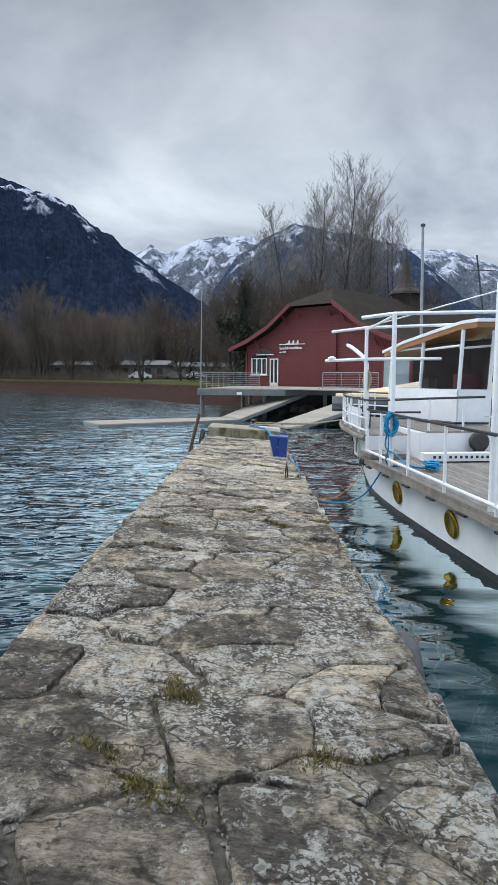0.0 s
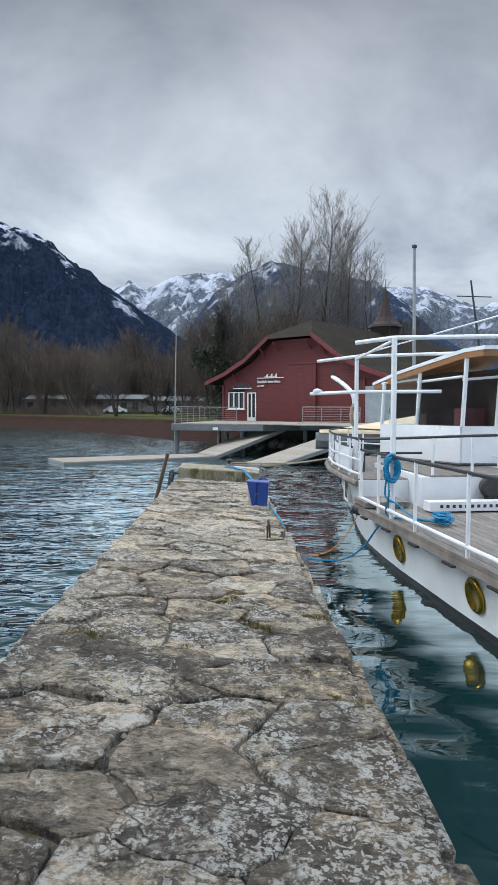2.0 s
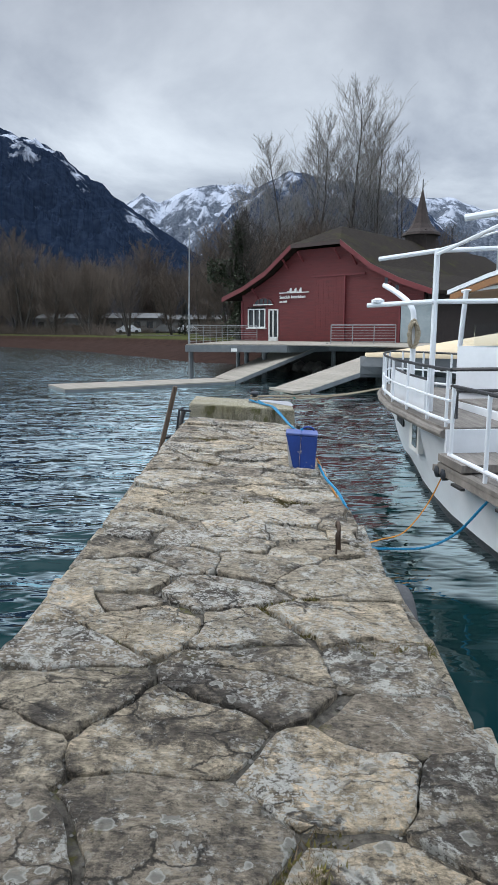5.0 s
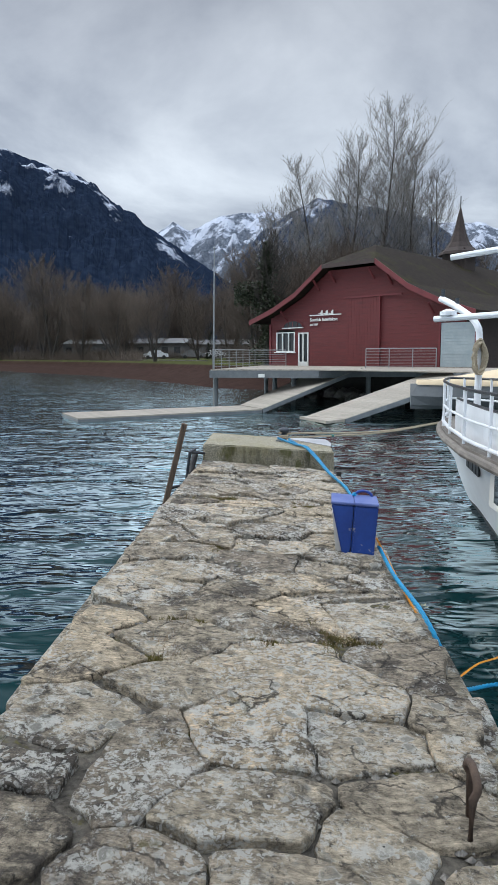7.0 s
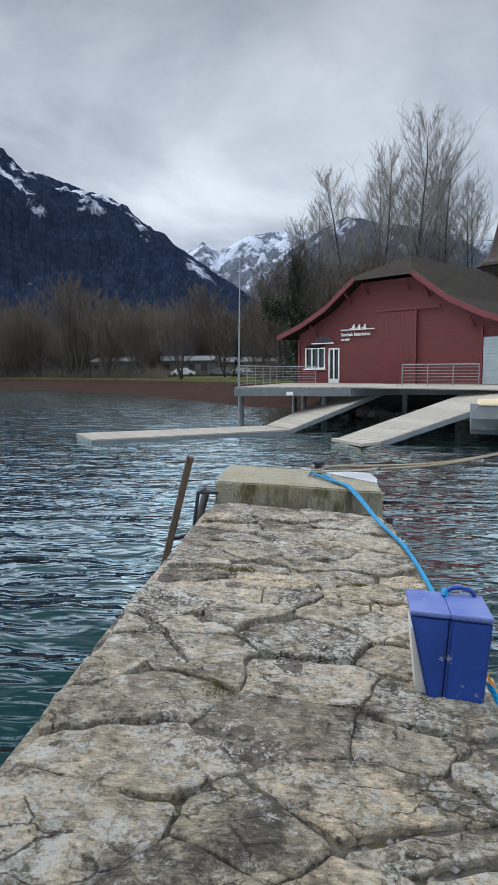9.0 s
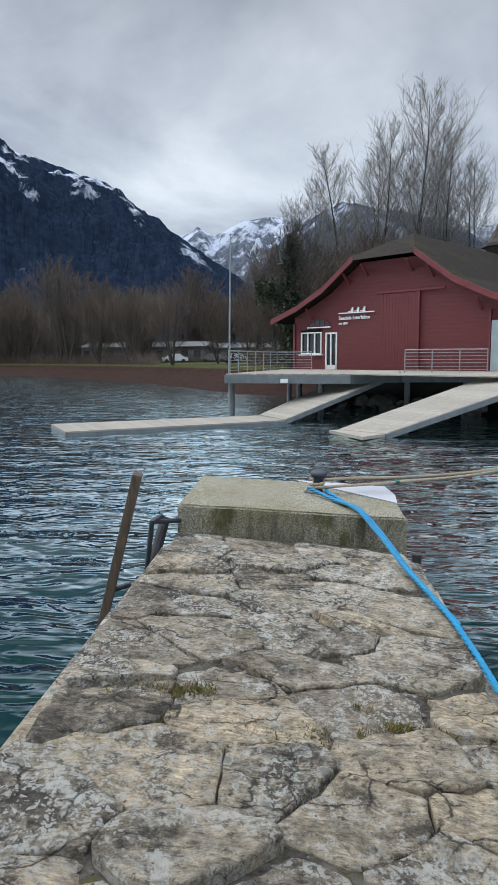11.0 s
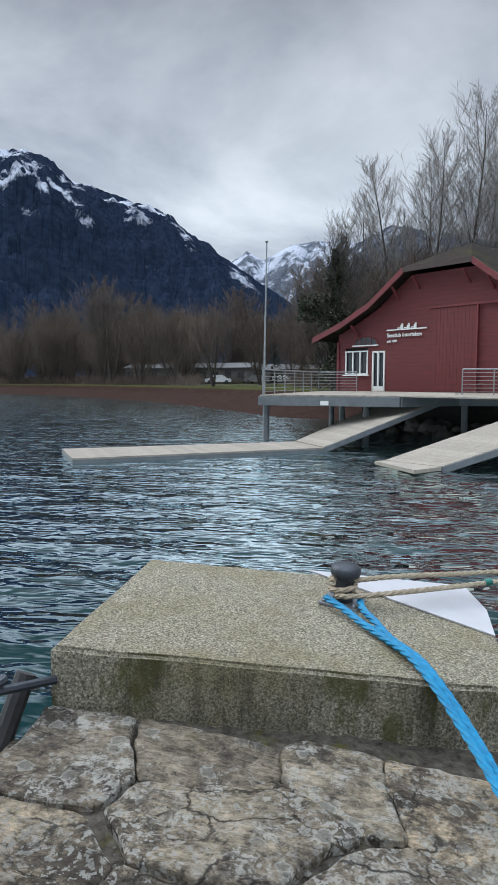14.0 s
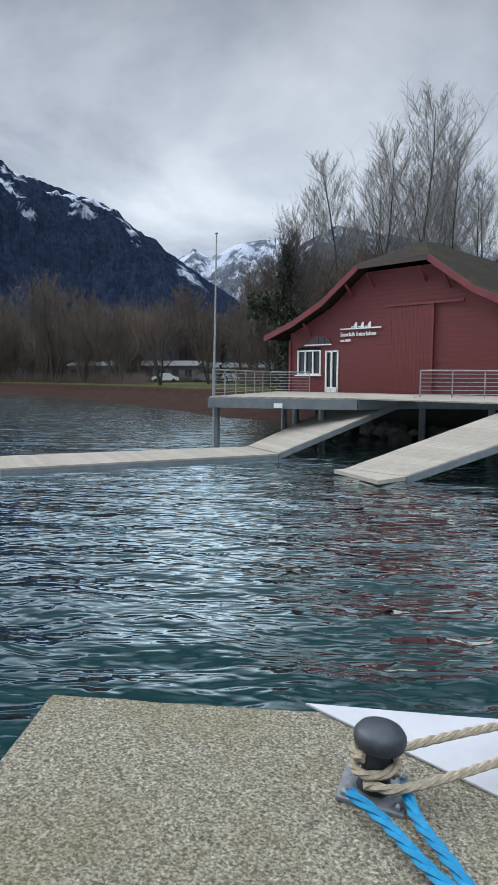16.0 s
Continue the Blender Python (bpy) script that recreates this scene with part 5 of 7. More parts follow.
def boat_wall(bm, path, z0, z1, t=0.04):
    """A thin standing panel along (u, v) points."""
    for (u0, v0), (u1, v1) in zip(path, path[1:]):
        a, b = bt(u0, v0, 0), bt(u1, v1, 0)
        n = (b - a).cross(Vector((0, 0, 1))).normalized() * t
        vs = [[bm.verts.new(p + q + Vector((0, 0, z))) for p, q in ((a, n * 0), (b, n * 0), (b, n), (a, n))] for z in (z0, z1)]
        bm.faces.new(vs[0][::-1]); bm.faces.new(vs[1])
        for i in range(4):
            bm.faces.new((vs[0][i], vs[0][(i + 1) % 4], vs[1][(i + 1) % 4], vs[1][i]))
    bmesh.ops.recalc_face_normals(bm, faces=bm.faces)
    return bm


def boat_plate(outline, z1, z0):
    bm = bmesh.new()
    hi, lo = [bm.verts.new(bt(u, v, z1)) for u, v in outline], [bm.verts.new(bt(u, v, z0)) for u, v in outline]
    bm.faces.new(hi); bm.faces.new(lo[::-1])
    k = len(hi)
    for i in range(k):
        bm.faces.new((hi[i], lo[i], lo[(i + 1) % k], hi[(i + 1) % k]))
    bmesh.ops.recalc_face_normals(bm, faces=bm.faces)
    return bm


def build_boat():
    B = empty("passenger_boat", Matrix.Translation(BOW), "white passenger boat with a silvered deck, moored beside the pier", "boat")
    us = [0.25, 0.5, 0.8, 1.2, 1.6, 2.0, 2.5, 3, 3.5, 4, 5, 6, 7, 8, 10, 12, 14, 16, 18, 20, 22, 24]

    def topz(u):
        return 0.36 if u < 6.6 else -0.10

    def hull_v(u, z, side):
        top = width(DECK_W, u) - (0.16 if u > 0.6 else 0.0)
        wl = width(WL_W, u)
        f = (z - WATER) / (0.36 - WATER)
        return side * (wl + (top - wl) * max(0.0, f) ** 0.95)

    for name, z_a, z_b, m, lab in (("hull", WATER + 0.11, None, M_WHITE, "white painted hull"), ("boot_stripe", WATER - 0.5, WATER + 0.11, M_BLACK, "black waterline stripe")):
        bm = bmesh.new()
        rows = []
        for u in us:
            zb = topz(u) if z_b is None else z_b
            zs = np.linspace(z_a, zb, 7)
            # raked stem: low stations start further aft
            row = []
            for side in (1, -1):
                col = []
                for z in zs:
                    rake = 1.25 * max(0.0, (0.36 - z) / 1.36) ** 0.8 if z > WATER - 0.01 else 1.3
                    uu = max(u, 0.02 + rake)
                    col.append(bm.verts.new(bt(uu, hull_v(uu, max(z, WATER), side), z)))
                row.append(col)
            rows.append(row)
        for p, q in zip(rows, rows[1:]):
            for s in (0, 1):
                for j in range(6):
                    f = (p[s][j], q[s][j], q[s][j + 1], p[s][j + 1])
                    try:
                        bm.faces.new(f if s else f[::-1])
                    except ValueError:
                        pass
        bmesh.ops.remove_doubles(bm, verts=bm.verts, dist=0.001)
        bmesh.ops.recalc_face_normals(bm, faces=bm.faces)
        part(name, bm, m, B, lab, smooth=True)
    # bow platform and side deck
    ul = [0, 0.1, 0.3, 0.55, 0.8, 1.15, 1.5, 2, 2.5, 3.2, 4, 5, 6, 6.7]
    port_side = [(u, width(DECK_W, u)) for u in ul]
    part("bow_deck", boat_plate(port_side + [(u, -v) for u, v in reversed(port_side)], 0.44, 0.37), M_DECKW, B, "silvered plank bow deck")
    bm = bmesh.new()
    add_tube(bm, [bt(u, v + 0.02, 0.36) for u, v in port_side[1:]], 0.055, 8)
    add_tube(bm, [bt(u, -v - 0.02, 0.36) for u, v in port_side[1:]], 0.055, 8)
    part("rubbing_strake", bm, M_DECKW, B, "worn grey timber strake")
    for i in range(24):
        v = -1.62 + i * 0.135
        part("deck_plank", boat_plate([(6.78, v), (24, v), (24, v + 0.125), (6.78, v + 0.125)], 0.02, -0.03), M_DECKW, B)
    part("deck_beam", boat_plate([(6.6, 1.6), (24, 1.66), (24, -1.66), (6.6, -1.6)], -0.035, -0.12), M_DECKW, B, "weathered timber deck edge")
    for u in np.arange(7.3, 20, 1.1):
        part("scupper", boat_plate([(u, 1.6), (u + 0.28, 1.6), (u + 0.28, 1.652), (u, 1.652)], -0.121, -0.15), M_RUBBER, B)
    # brass portholes
    for u in (8.15, 10.75, 13.4):
        z = -0.52
        v = hull_v(u, z, 1)
        n = PORT.copy()
        m = Matrix.Translation(bt(u, v + 0.005, z)) @ Matrix.Rotation(radians(9), 4, AFT) @ n.to_track_quat("Z", "Y").to_matrix().to_4x4()
        ring = lathe_bm([(0.135, 0.0), (0.215, 0.0), (0.225, 0.02), (0.20, 0.045), (0.165, 0.05), (0.14, 0.03)], 24, m)
        p = part("porthole", ring, M_BRASS, B, "brass porthole ring", smooth=True)
        part("porthole_glass", lathe_bm([(0.15, 0.012), (0.15, 0.02)], 20, m), M_BRASS, p)
    # hull window and name bars near the bow
    va, vb = hull_v(4.35, 0.0, 1), hull_v(4.95, 0.0, 1)
    w = part("hull_window", boat_plate([(4.35, va - 0.04), (4.95, vb - 0.04), (4.95, vb + 0.05), (4.35, va + 0.05)], 0.29, -0.24), M_TRIM, B)
    part("pane", boat_plate([(4.45, va), (4.86, vb), (4.86, vb + 0.053), (4.45, va + 0.059)], 0.22, -0.16), M_GLASS, w)
    for i, (u0, u1) in enumerate(((3.0, 3.17), (3.21, 3.45), (3.49, 3.67), (3.71, 3.85))):
        va, vb = hull_v(u0, 0.1, 1), hull_v(u1, 0.1, 1)
        part("name_bar", boat_plate([(u0, va), (u1, vb), (u1, vb + 0.03), (u0, va + 0.03)], 0.19 - (i % 2) * 0.02, 0.02), M_BLACK, B, "unreadable dark name lettering")
    # bow rail
    rail_pts = [(u, v - 0.04) for u, v in port_side if u > 0.05]
    full = [(u, -v) for u, v in reversed(rail_pts)] + rail_pts
    for h, m in ((0.52, M_WHITE), (0.78, M_WHITE)):
        part("rail", tube_bm([bt(u, v, h) for u, v in smooth2(full)], 0.026 if h < 0.6 else 0.018, 8), m, B)
    part("rail", tube_bm([bt(u, v, 1.16) for u, v in smooth2(full)[8:]], 0.022, 8), M_BLACK, B, "black handrail")
    for side in (1, -1):
        for u in (0.25, 0.8, 1.6, 2.6, 3.7, 4.8, 5.9, 6.6):
            v = side * (width(DECK_W, u) - 0.04)
            part("stanchion", tube_bm([bt(u, v, 0.42), bt(u, v, 1.16)], 0.022, 8), M_WHITE, B)
    # white locker boxes behind the bow rail
    pan = [(u, width(DECK_W, u) - 0.2) for u in (2.2, 3.2, 4.2, 5.3)]
    bp = part("bulwark_panel", boat_wall(bmesh.new(), pan, 0.445, 0.92, 0.03), M_WHITE, B, "white panel behind the bow rail")
    part("cap_rail", tube_bm([bt(u, v, 0.935) for u, v in pan], 0.02, 8), M_BLACK, bp, "black cap rail")
    # side rail of the low deck
    ends = [(6.9, 1.52), (8.5, 1.54), (12, 1.58), (17, 1.6), (22, 1.55)]
    part("rail", tube_bm([bt(u, v, 0.14) for u, v in ends], 0.028, 8), M_WHITE, B)
    part("rail", tube_bm([bt(u, v, 0.98) for u, v in ends], 0.024, 8), M_BLACK, B, "black handrail")
    for u in (6.95, 7.9, 9.5, 11.1, 12.7, 14.5, 16.5):
        part("stanchion", tube_bm([bt(u, width(((7, 1.52), (12, 1.58), (17, 1.6)), u), 0.02), bt(u, width(((7, 1.52), (12, 1.58), (17, 1.6)), u), 0.98)], 0.026, 8), M_WHITE, B)
    # short rail across the deck step
    part("rail", tube_bm([bt(6.9, 0.4, 0.92), bt(6.9, 1.45, 0.92), bt(7.0, 1.5, 0.6)], 0.022, 8), M_BLACK, B)
    part("bulkhead", boat_plate([(6.7, 1.5), (6.76, 1.5), (6.76, -1.5), (6.7, -1.5)], 0.42, 0.0), M_WHITE, B)
    part("step", boat_plate([(6.76, 1.6), (7.5, 1.62), (7.5, 0.85), (6.76, 0.85)], 0.13, 0.04), M_DECKW, B, "weathered step plank")
    # perforated gangplank lying across the deck, below the raised deck
    g = part("gangplank", boat_plate([(7.78, 0.72), (8.05, 0.72), (8.05, -1.52), (7.78, -1.52)], 0.20, 0.05), M_WHITE, B, "white perforated gangplank")
    for i in range(19):
        v = 0.55 - i * 0.105
        part("hole", boat_plate([(8.045, v), (8.056, v), (8.056, v - 0.05), (8.045, v - 0.05)], 0.155, 0.105), M_RUBBER, g)
    part("raised_deck", boat_plate([(4.4, 0.45), (7.46, 0.62), (7.46, -1.55), (4.4, -1.4)], 0.54, 0.022), M_WHITE, B, "white raised inner deck edge")
    for i in range(20):
        u = 4.6 + i * 0.143
        part("deck_plank", boat_plate([(u, 0.46), (u + 0.134, 0.46), (u + 0.134, -1.4), (u, -1.4)], 0.57, 0.541), M_DECKW, B)
    part("rail", tube_bm(smooth_path([bt(6.3, 1.43, 1.14), bt(7.2, 0.75, 1.20), bt(7.5, 0.0, 1.24), bt(7.6, -0.64, 1.26)], 5), 0.024, 8), M_BLACK, B, "black handrail")
    for u, v in ((7.38, 0.4), (7.42, -0.29)):
        part("stanchion", tube_bm([bt(u, v, 0.55), bt(u, v, 1.22)], 0.026, 8), M_WHITE, B)
    # awning frame: tall posts and pipes
    for u, v, z0 in ((8.45, 1.5, 0.02), (5.05, 1.06, 0.44), (12.4, 1.5, 0.02)):
        part("awning_post", tube_bm([bt(u, v, z0), bt(u, v, 2.77)], 0.042, 10), M_WHITE, B)
    part("awning_pipe", tube_bm([bt(4.5, 1.75, 2.70), bt(5.05, 1.06, 2.77), bt(5.3, -1.3, 2.86)], 0.034, 8), M_WHITE, B)
    part("awning_pipe", tube_bm([bt(8.1, 2.0, 2.72), bt(8.45, 1.5, 2.77), bt(8.7, -1.5, 2.84)], 0.034, 8), M_WHITE, B)
    part("awning_pipe", tube_bm([bt(5.05, 1.06, 2.72), bt(8.45, 1.5, 2.74)], 0.026, 8), M_WHITE, B)
    part("awning_pipe", tube_bm([bt(4.3, 1.85, 2.02), bt(5.05, 1.10, 2.05), bt(5.4, -0.6, 2.06)], 0.036, 8), M_WHITE, B)
    part("awning_pipe", tube_bm([bt(12.4, 1.5, 2.77), bt(12.6, -1.5, 2.84)], 0.034, 8), M_WHITE, B)
    part("stay", tube_bm([bt(5.05, 1.06, 2.78), bt(10.5, -0.9, 3.35)], 0.014, 6), M_WHITE, B)
    part("navigation_lamp", lathe_bm([(0.03, 0), (0.10, 0.02), (0.10, 0.06), (0.03, 0.09)], 12, Matrix.Translation(bt(4.4, 1.72, 2.04))), M_WHITE, B)
    part("mast", tube_bm([bt(2.3, -1.25, 2.2), bt(2.3, -1.2, 5.72)], 0.045, 10, 0.035), M_STEEL, B, "slim pale metal mast")
    part("mast_cap", lathe_bm([(0.06, 0), (0.07, 0.05), (0.03, 0.08)], 10, Matrix.Translation(bt(2.3, -1.2, 5.70))), M_IRON, B)
    # davit with coiled hemp
    part("davit", tube_bm(smooth_path([bt(0.85, -0.15, 0.44), bt(0.85, -0.15, 1.7), bt(0.8, -0.1, 2.12), bt(0.35, 0.06, 2.42), bt(-0.1, 0.22, 2.62)], 6), 0.06, 10), M_WHITE, B, "white curved davit", smooth=True)
    for u, v, z in ((0.3, 0.06, 2.47), (-0.05, 0.2, 2.65)):
        part("davit_sheave", tube_bm([bt(u, v, z), bt(u, v, z + 0.13)], 0.035, 8), M_IRON, B)
    # wheelhouse roof, soffit, walls
    edge = [(3.2, 0.12, 2.25), (4.2, -0.12, 2.46), (5.2, -0.5, 2.66), (6.0, -0.78, 2.80), (6.5, -0.95, 2.82), (6.55, -1.7, 2.82), (4.6, -1.75, 2.62), (3.2, -1.3, 2.3)]
    for nm, m, dz0, dz1, ins in (("roof", M_WHITE, 0.0, 0.07, 0.0), ("soffit", M_VARN, -0.12, -0.004, 0.03)):
        bm = bmesh.new()
        mid = (4.9, -0.85)
        L = [[bm.verts.new(bt(u + (mid[0] - u) * ins, v + (mid[1] - v) * ins, z + dz)) for u, v, z in edge] for dz in (dz1, dz0)]
        for row, dz in zip(L, (dz1 + 0.06, dz0)):
            c = bm.verts.new(bt(*mid, 2.66 + dz))
            for i in range(len(edge)):
                bm.faces.new((row[i], row[(i + 1) % len(edge)], c))
        for i in range(len(edge)):
            k = (i + 1) % len(edge)
            bm.faces.new((L[0][i], L[0][k], L[1][k], L[1][i]))
        bmesh.ops.recalc_face_normals(bm, faces=bm.faces)
        part(nm, bm, m, B, "white cabin roof" if nm == "roof" else "varnished brown soffit")
    wall = [(3.6, 0.02), (4.6, -0.42), (5.85, -0.84), (5.95, -1.55)]
    part("cabin_front", boat_wall(bmesh.new(), wall, 0.44, 1.37), M_WHITE, B, "white cabin front wall")
    part("cabin_side", boat_wall(bmesh.new(), [(3.6, 0.0), (3.6, -1.2)], 0.44, 1.37), M_WHITE, B)
    part("coaming", tube_bm([bt(u + 0.05, v + 0.05, 0.62) for u, v in wall], 0.028, 6), M_BLACK, B)
    for a, b in zip(wall, wall[1:]):
        part("window_pane", boat_wall(bmesh.new(), [a, b], 1.39, 2.25, 0.012), M_CLEAR, B, "large cabin window").visible_shadow = False
        part("window_rail", tube_bm([bt(*a, 2.28), bt(*b, 2.34)], 0.03, 6), M_WHITE, B)
    for u, v, z in ((3.62, 0.02, 2.3), (4.6, -0.42, 2.5), (5.87, -0.84, 2.68), (5.97, -1.5, 2.7)):
        part("pillar", tube_bm([bt(u, v, 1.36), bt(u + 0.14, v, z)], 0.045, 8), M_WHITE, B)
    part("screen", boat_wall(bmesh.new(), [(4.35, 0.1), (5.9, -0.6)], 1.37, 1.72, 0.012), M_CLEAR, B, "clear wind screen").visible_shadow = False
    # added panel behind the windows, the cabin's inner shade put into its colour
    part("dark_backing", boat_wall(bmesh.new(), [(4.35, -0.62), (4.9, -1.56), (5.9, -1.58)], 0.58, 2.5), M_DARKIN, B, "near-black panel standing in for the unlit cabin inside")
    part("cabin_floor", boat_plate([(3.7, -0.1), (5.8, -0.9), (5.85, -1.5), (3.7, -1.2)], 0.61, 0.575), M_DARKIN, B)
    part("seat", boat_plate([(5.2, -0.98), (5.5, -0.98), (5.5, -1.5), (5.2, -1.5)], 1.72, 0.61), M_SEAT, B, "dark red upholstered seat")
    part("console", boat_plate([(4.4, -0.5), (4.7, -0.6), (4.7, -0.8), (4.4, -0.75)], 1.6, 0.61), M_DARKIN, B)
    # black deck fan
    m = Matrix.Translation(bt(7.62, -0.54, 0.38)) @ AFT.to_track_quat("Z", "Y").to_matrix().to_4x4()
    part("fan_housing", lathe_bm([(0.17, -0.1), (0.19, -0.05), (0.19, 0.06), (0.15, 0.08), (0.07, 0.05), (0.03, 0.07)], 20, m), M_RUBBER, B, "black round ventilator", smooth=True)
    part("fan_foot", boat_plate([(7.55, -0.45), (7.7, -0.45), (7.7, -0.63), (7.55, -0.63)], 0.22, 0.021), M_RUBBER, B)
    # fairleads below the step
    for u in (6.75, 6.95):
        part("fairlead", lathe_bm([(0.03, -0.05), (0.075, -0.03), (0.075, 0.03), (0.03, 0.05)], 12, Matrix.Translation(bt(u, 1.58, -0.10)) @ PORT.to_track_quat("Z", "Y").to_matrix().to_4x4()), M_IRON, B)
    return B


def smooth2(pts, n=5):
    return [(p.x, p.y) for p in smooth_path([(u, v, 0) for u, v in pts], n)]


M_SEAT = mat("dark_red_upholstery", (0.055, 0.012, 0.016), (0.09, 0.02, 0.025), 4, 0.7)
build_boat()


def coil(name, centre, turns, r, drop, material, label, rope_r):
    pts = []
    rnd = random.Random(7)
    for i in range(turns * 10):
        a = 2 * math.pi * i / 10
        k = r * (1 + 0.5 * rnd.uniform(-1, 1))
        pts.append((centre[0] + k * math.cos(a), centre[1] + 0.035 * math.cos(a * 0.37) + 0.03 * rnd.uniform(-1, 1), centre[2] + drop * math.sin(a) * (1 + 0.15 * rnd.uniform(-1, 1))))
    c = empty(name, Matrix(), label, "rope")
    part("coil", rope_bm(smooth_path(pts, 3), rope_r, 3, 5, 4), material, c)
    return c


P = BOW + bt(8.45, 1.5, 0)
c = coil("blue_rope_coil", (P.x - 0.03, P.y - 0.06, 0.80), 9, 0.085, 0.19, M_BLUEROPE, "bright blue rope coiled on the awning post", 0.022)
part("tail", rope_bm(smooth_path([(P.x - 0.08, P.y, 0.75), (P.x - 0.07, P.y - 0.08, 0.4), (P.x - 0.05, P.y + 0.14, 0.06), (P.x + 0.15, P.y - 0.2, 0.05), (P.x + 0.55, P.y - 0.5, 0.06)], 10), 0.017, 3, 5, 4), M_BLUEROPE, c)
part("tail", rope_bm(smooth_path([(P.x - 0.08, P.y, 0.72), (P.x - 0.09, P.y + 0.06, 0.36), (P.x + 0.05, P.y - 0.16, 0.26), (P.x + 0.25, P.y - 0.4, 0.10), (P.x + 0.6, P.y - 0.65, 0.07)], 10), 0.017, 3, 5, 4), M_BLUEROPE, c)
flat = []
rnd = random.Random(3)
for i in range(60):
    a = i * 0.62 + rnd.uniform(-0.3, 0.3)
    flat.append((P.x + 0.60 + 0.15 * math.cos(a) * rnd.uniform(0.3, 1.1), P.y - 0.60 + 0.2 * math.sin(a) * rnd.uniform(0.3, 1.1), 0.05 + 0.024 * (i // 10) + rnd.uniform(0, 0.02)))
k = empty("blue_rope_heap", Matrix(), "blue rope heaped on the boat deck", "rope")
part("heap", rope_bm(smooth_path(flat, 3), 0.018, 3, 5, 4), M_BLUEROPE, k)
D = BOW + bt(0.85, -0.15, 0)
coil("hemp_rope_coil", (D.x - 0.02, D.y - 0.10, 1.55), 9, 0.085, 0.27, M_HEMP, "pale hemp rope coiled on the davit", 0.022)


def tender():
    """A covered tender slung athwart beyond the bow."""
    t = empty("covered_tender", Matrix.Translation((2.8, 19.2, 0)), "grey tender under a cream canvas cover", "boat")
    bm, rows = bmesh.new(), []
    bc, rc = bmesh.new(), []
    for i in range(15):
        s = i / 14
        x, y = 4.6 * s, -0.9 * s
        w = 0.05 + 0.75 * math.sin(min(1, s * 1.6) * math.pi / 2)
        rows.append([bm.verts.new((x - (0.12 if j else 0), y + dyy * w, zz)) for j, (dyy, zz) in enumerate(((-1, 1.02), (-0.9, 0.78), (-0.45, 0.6 - 0.0), (0, 0.52), (0.45, 0.6), (0.9, 0.78), (1, 1.02)))])
        top = 1.04 + 0.55 * min(1, s * 1.5)
        rc.append([bc.verts.new((x, y + dyy * (w + 0.03), zz)) for dyy, zz in ((-1, 1.0), (-0.98, 1.1), (-0.5, 1.04 + (top - 1.04) * 0.7), (0, top), (0.5, 1.04 + (top - 1.04) * 0.7), (0.98, 1.1), (1, 1.0))])
    for b, g in ((bm, rows), (bc, rc)):
        for p, q in zip(g, g[1:]):
            for j in range(6):
                b.faces.new((p[j], p[j + 1], q[j + 1], q[j]))
        b.faces.new(g[0]); b.faces.new(g[-1][::-1])
        bmesh.ops.recalc_face_normals(b, faces=b.faces)
    part("hull", bm, M_GREYMET, t, "grey rubbed hull")
    part("cover", bc, M_CANVAS, t, "cream canvas cover", smooth=True)
    part("cradle", box_bm((1.6, -0.35, 0.2), (0.2, 0.9, 0.75)), M_GREYMET, t)
    part("cradle", box_bm((3.6, -0.7, 0.2), (0.2, 0.9, 0.75)), M_GREYMET, t)
    a = part("signal_mast", tube_bm([(4.42, -1.15, -0.3), (4.25, -1.15, 3.4), (3.98, -1.15, 5.25)], 0.05, 8, 0.025), M_IRON, t, "dark leaning mast")
    part("cross_arm", tube_bm([(3.6, -1.15, 4.82), (4.56, -1.15, 4.80)], 0.016, 6), M_IRON, a)
    part("pontoon", box_bm((3.1, -0.55, -0.75), (3.0, 1.5, 1.2), 0.05), M_GREYMET, t)


tender()

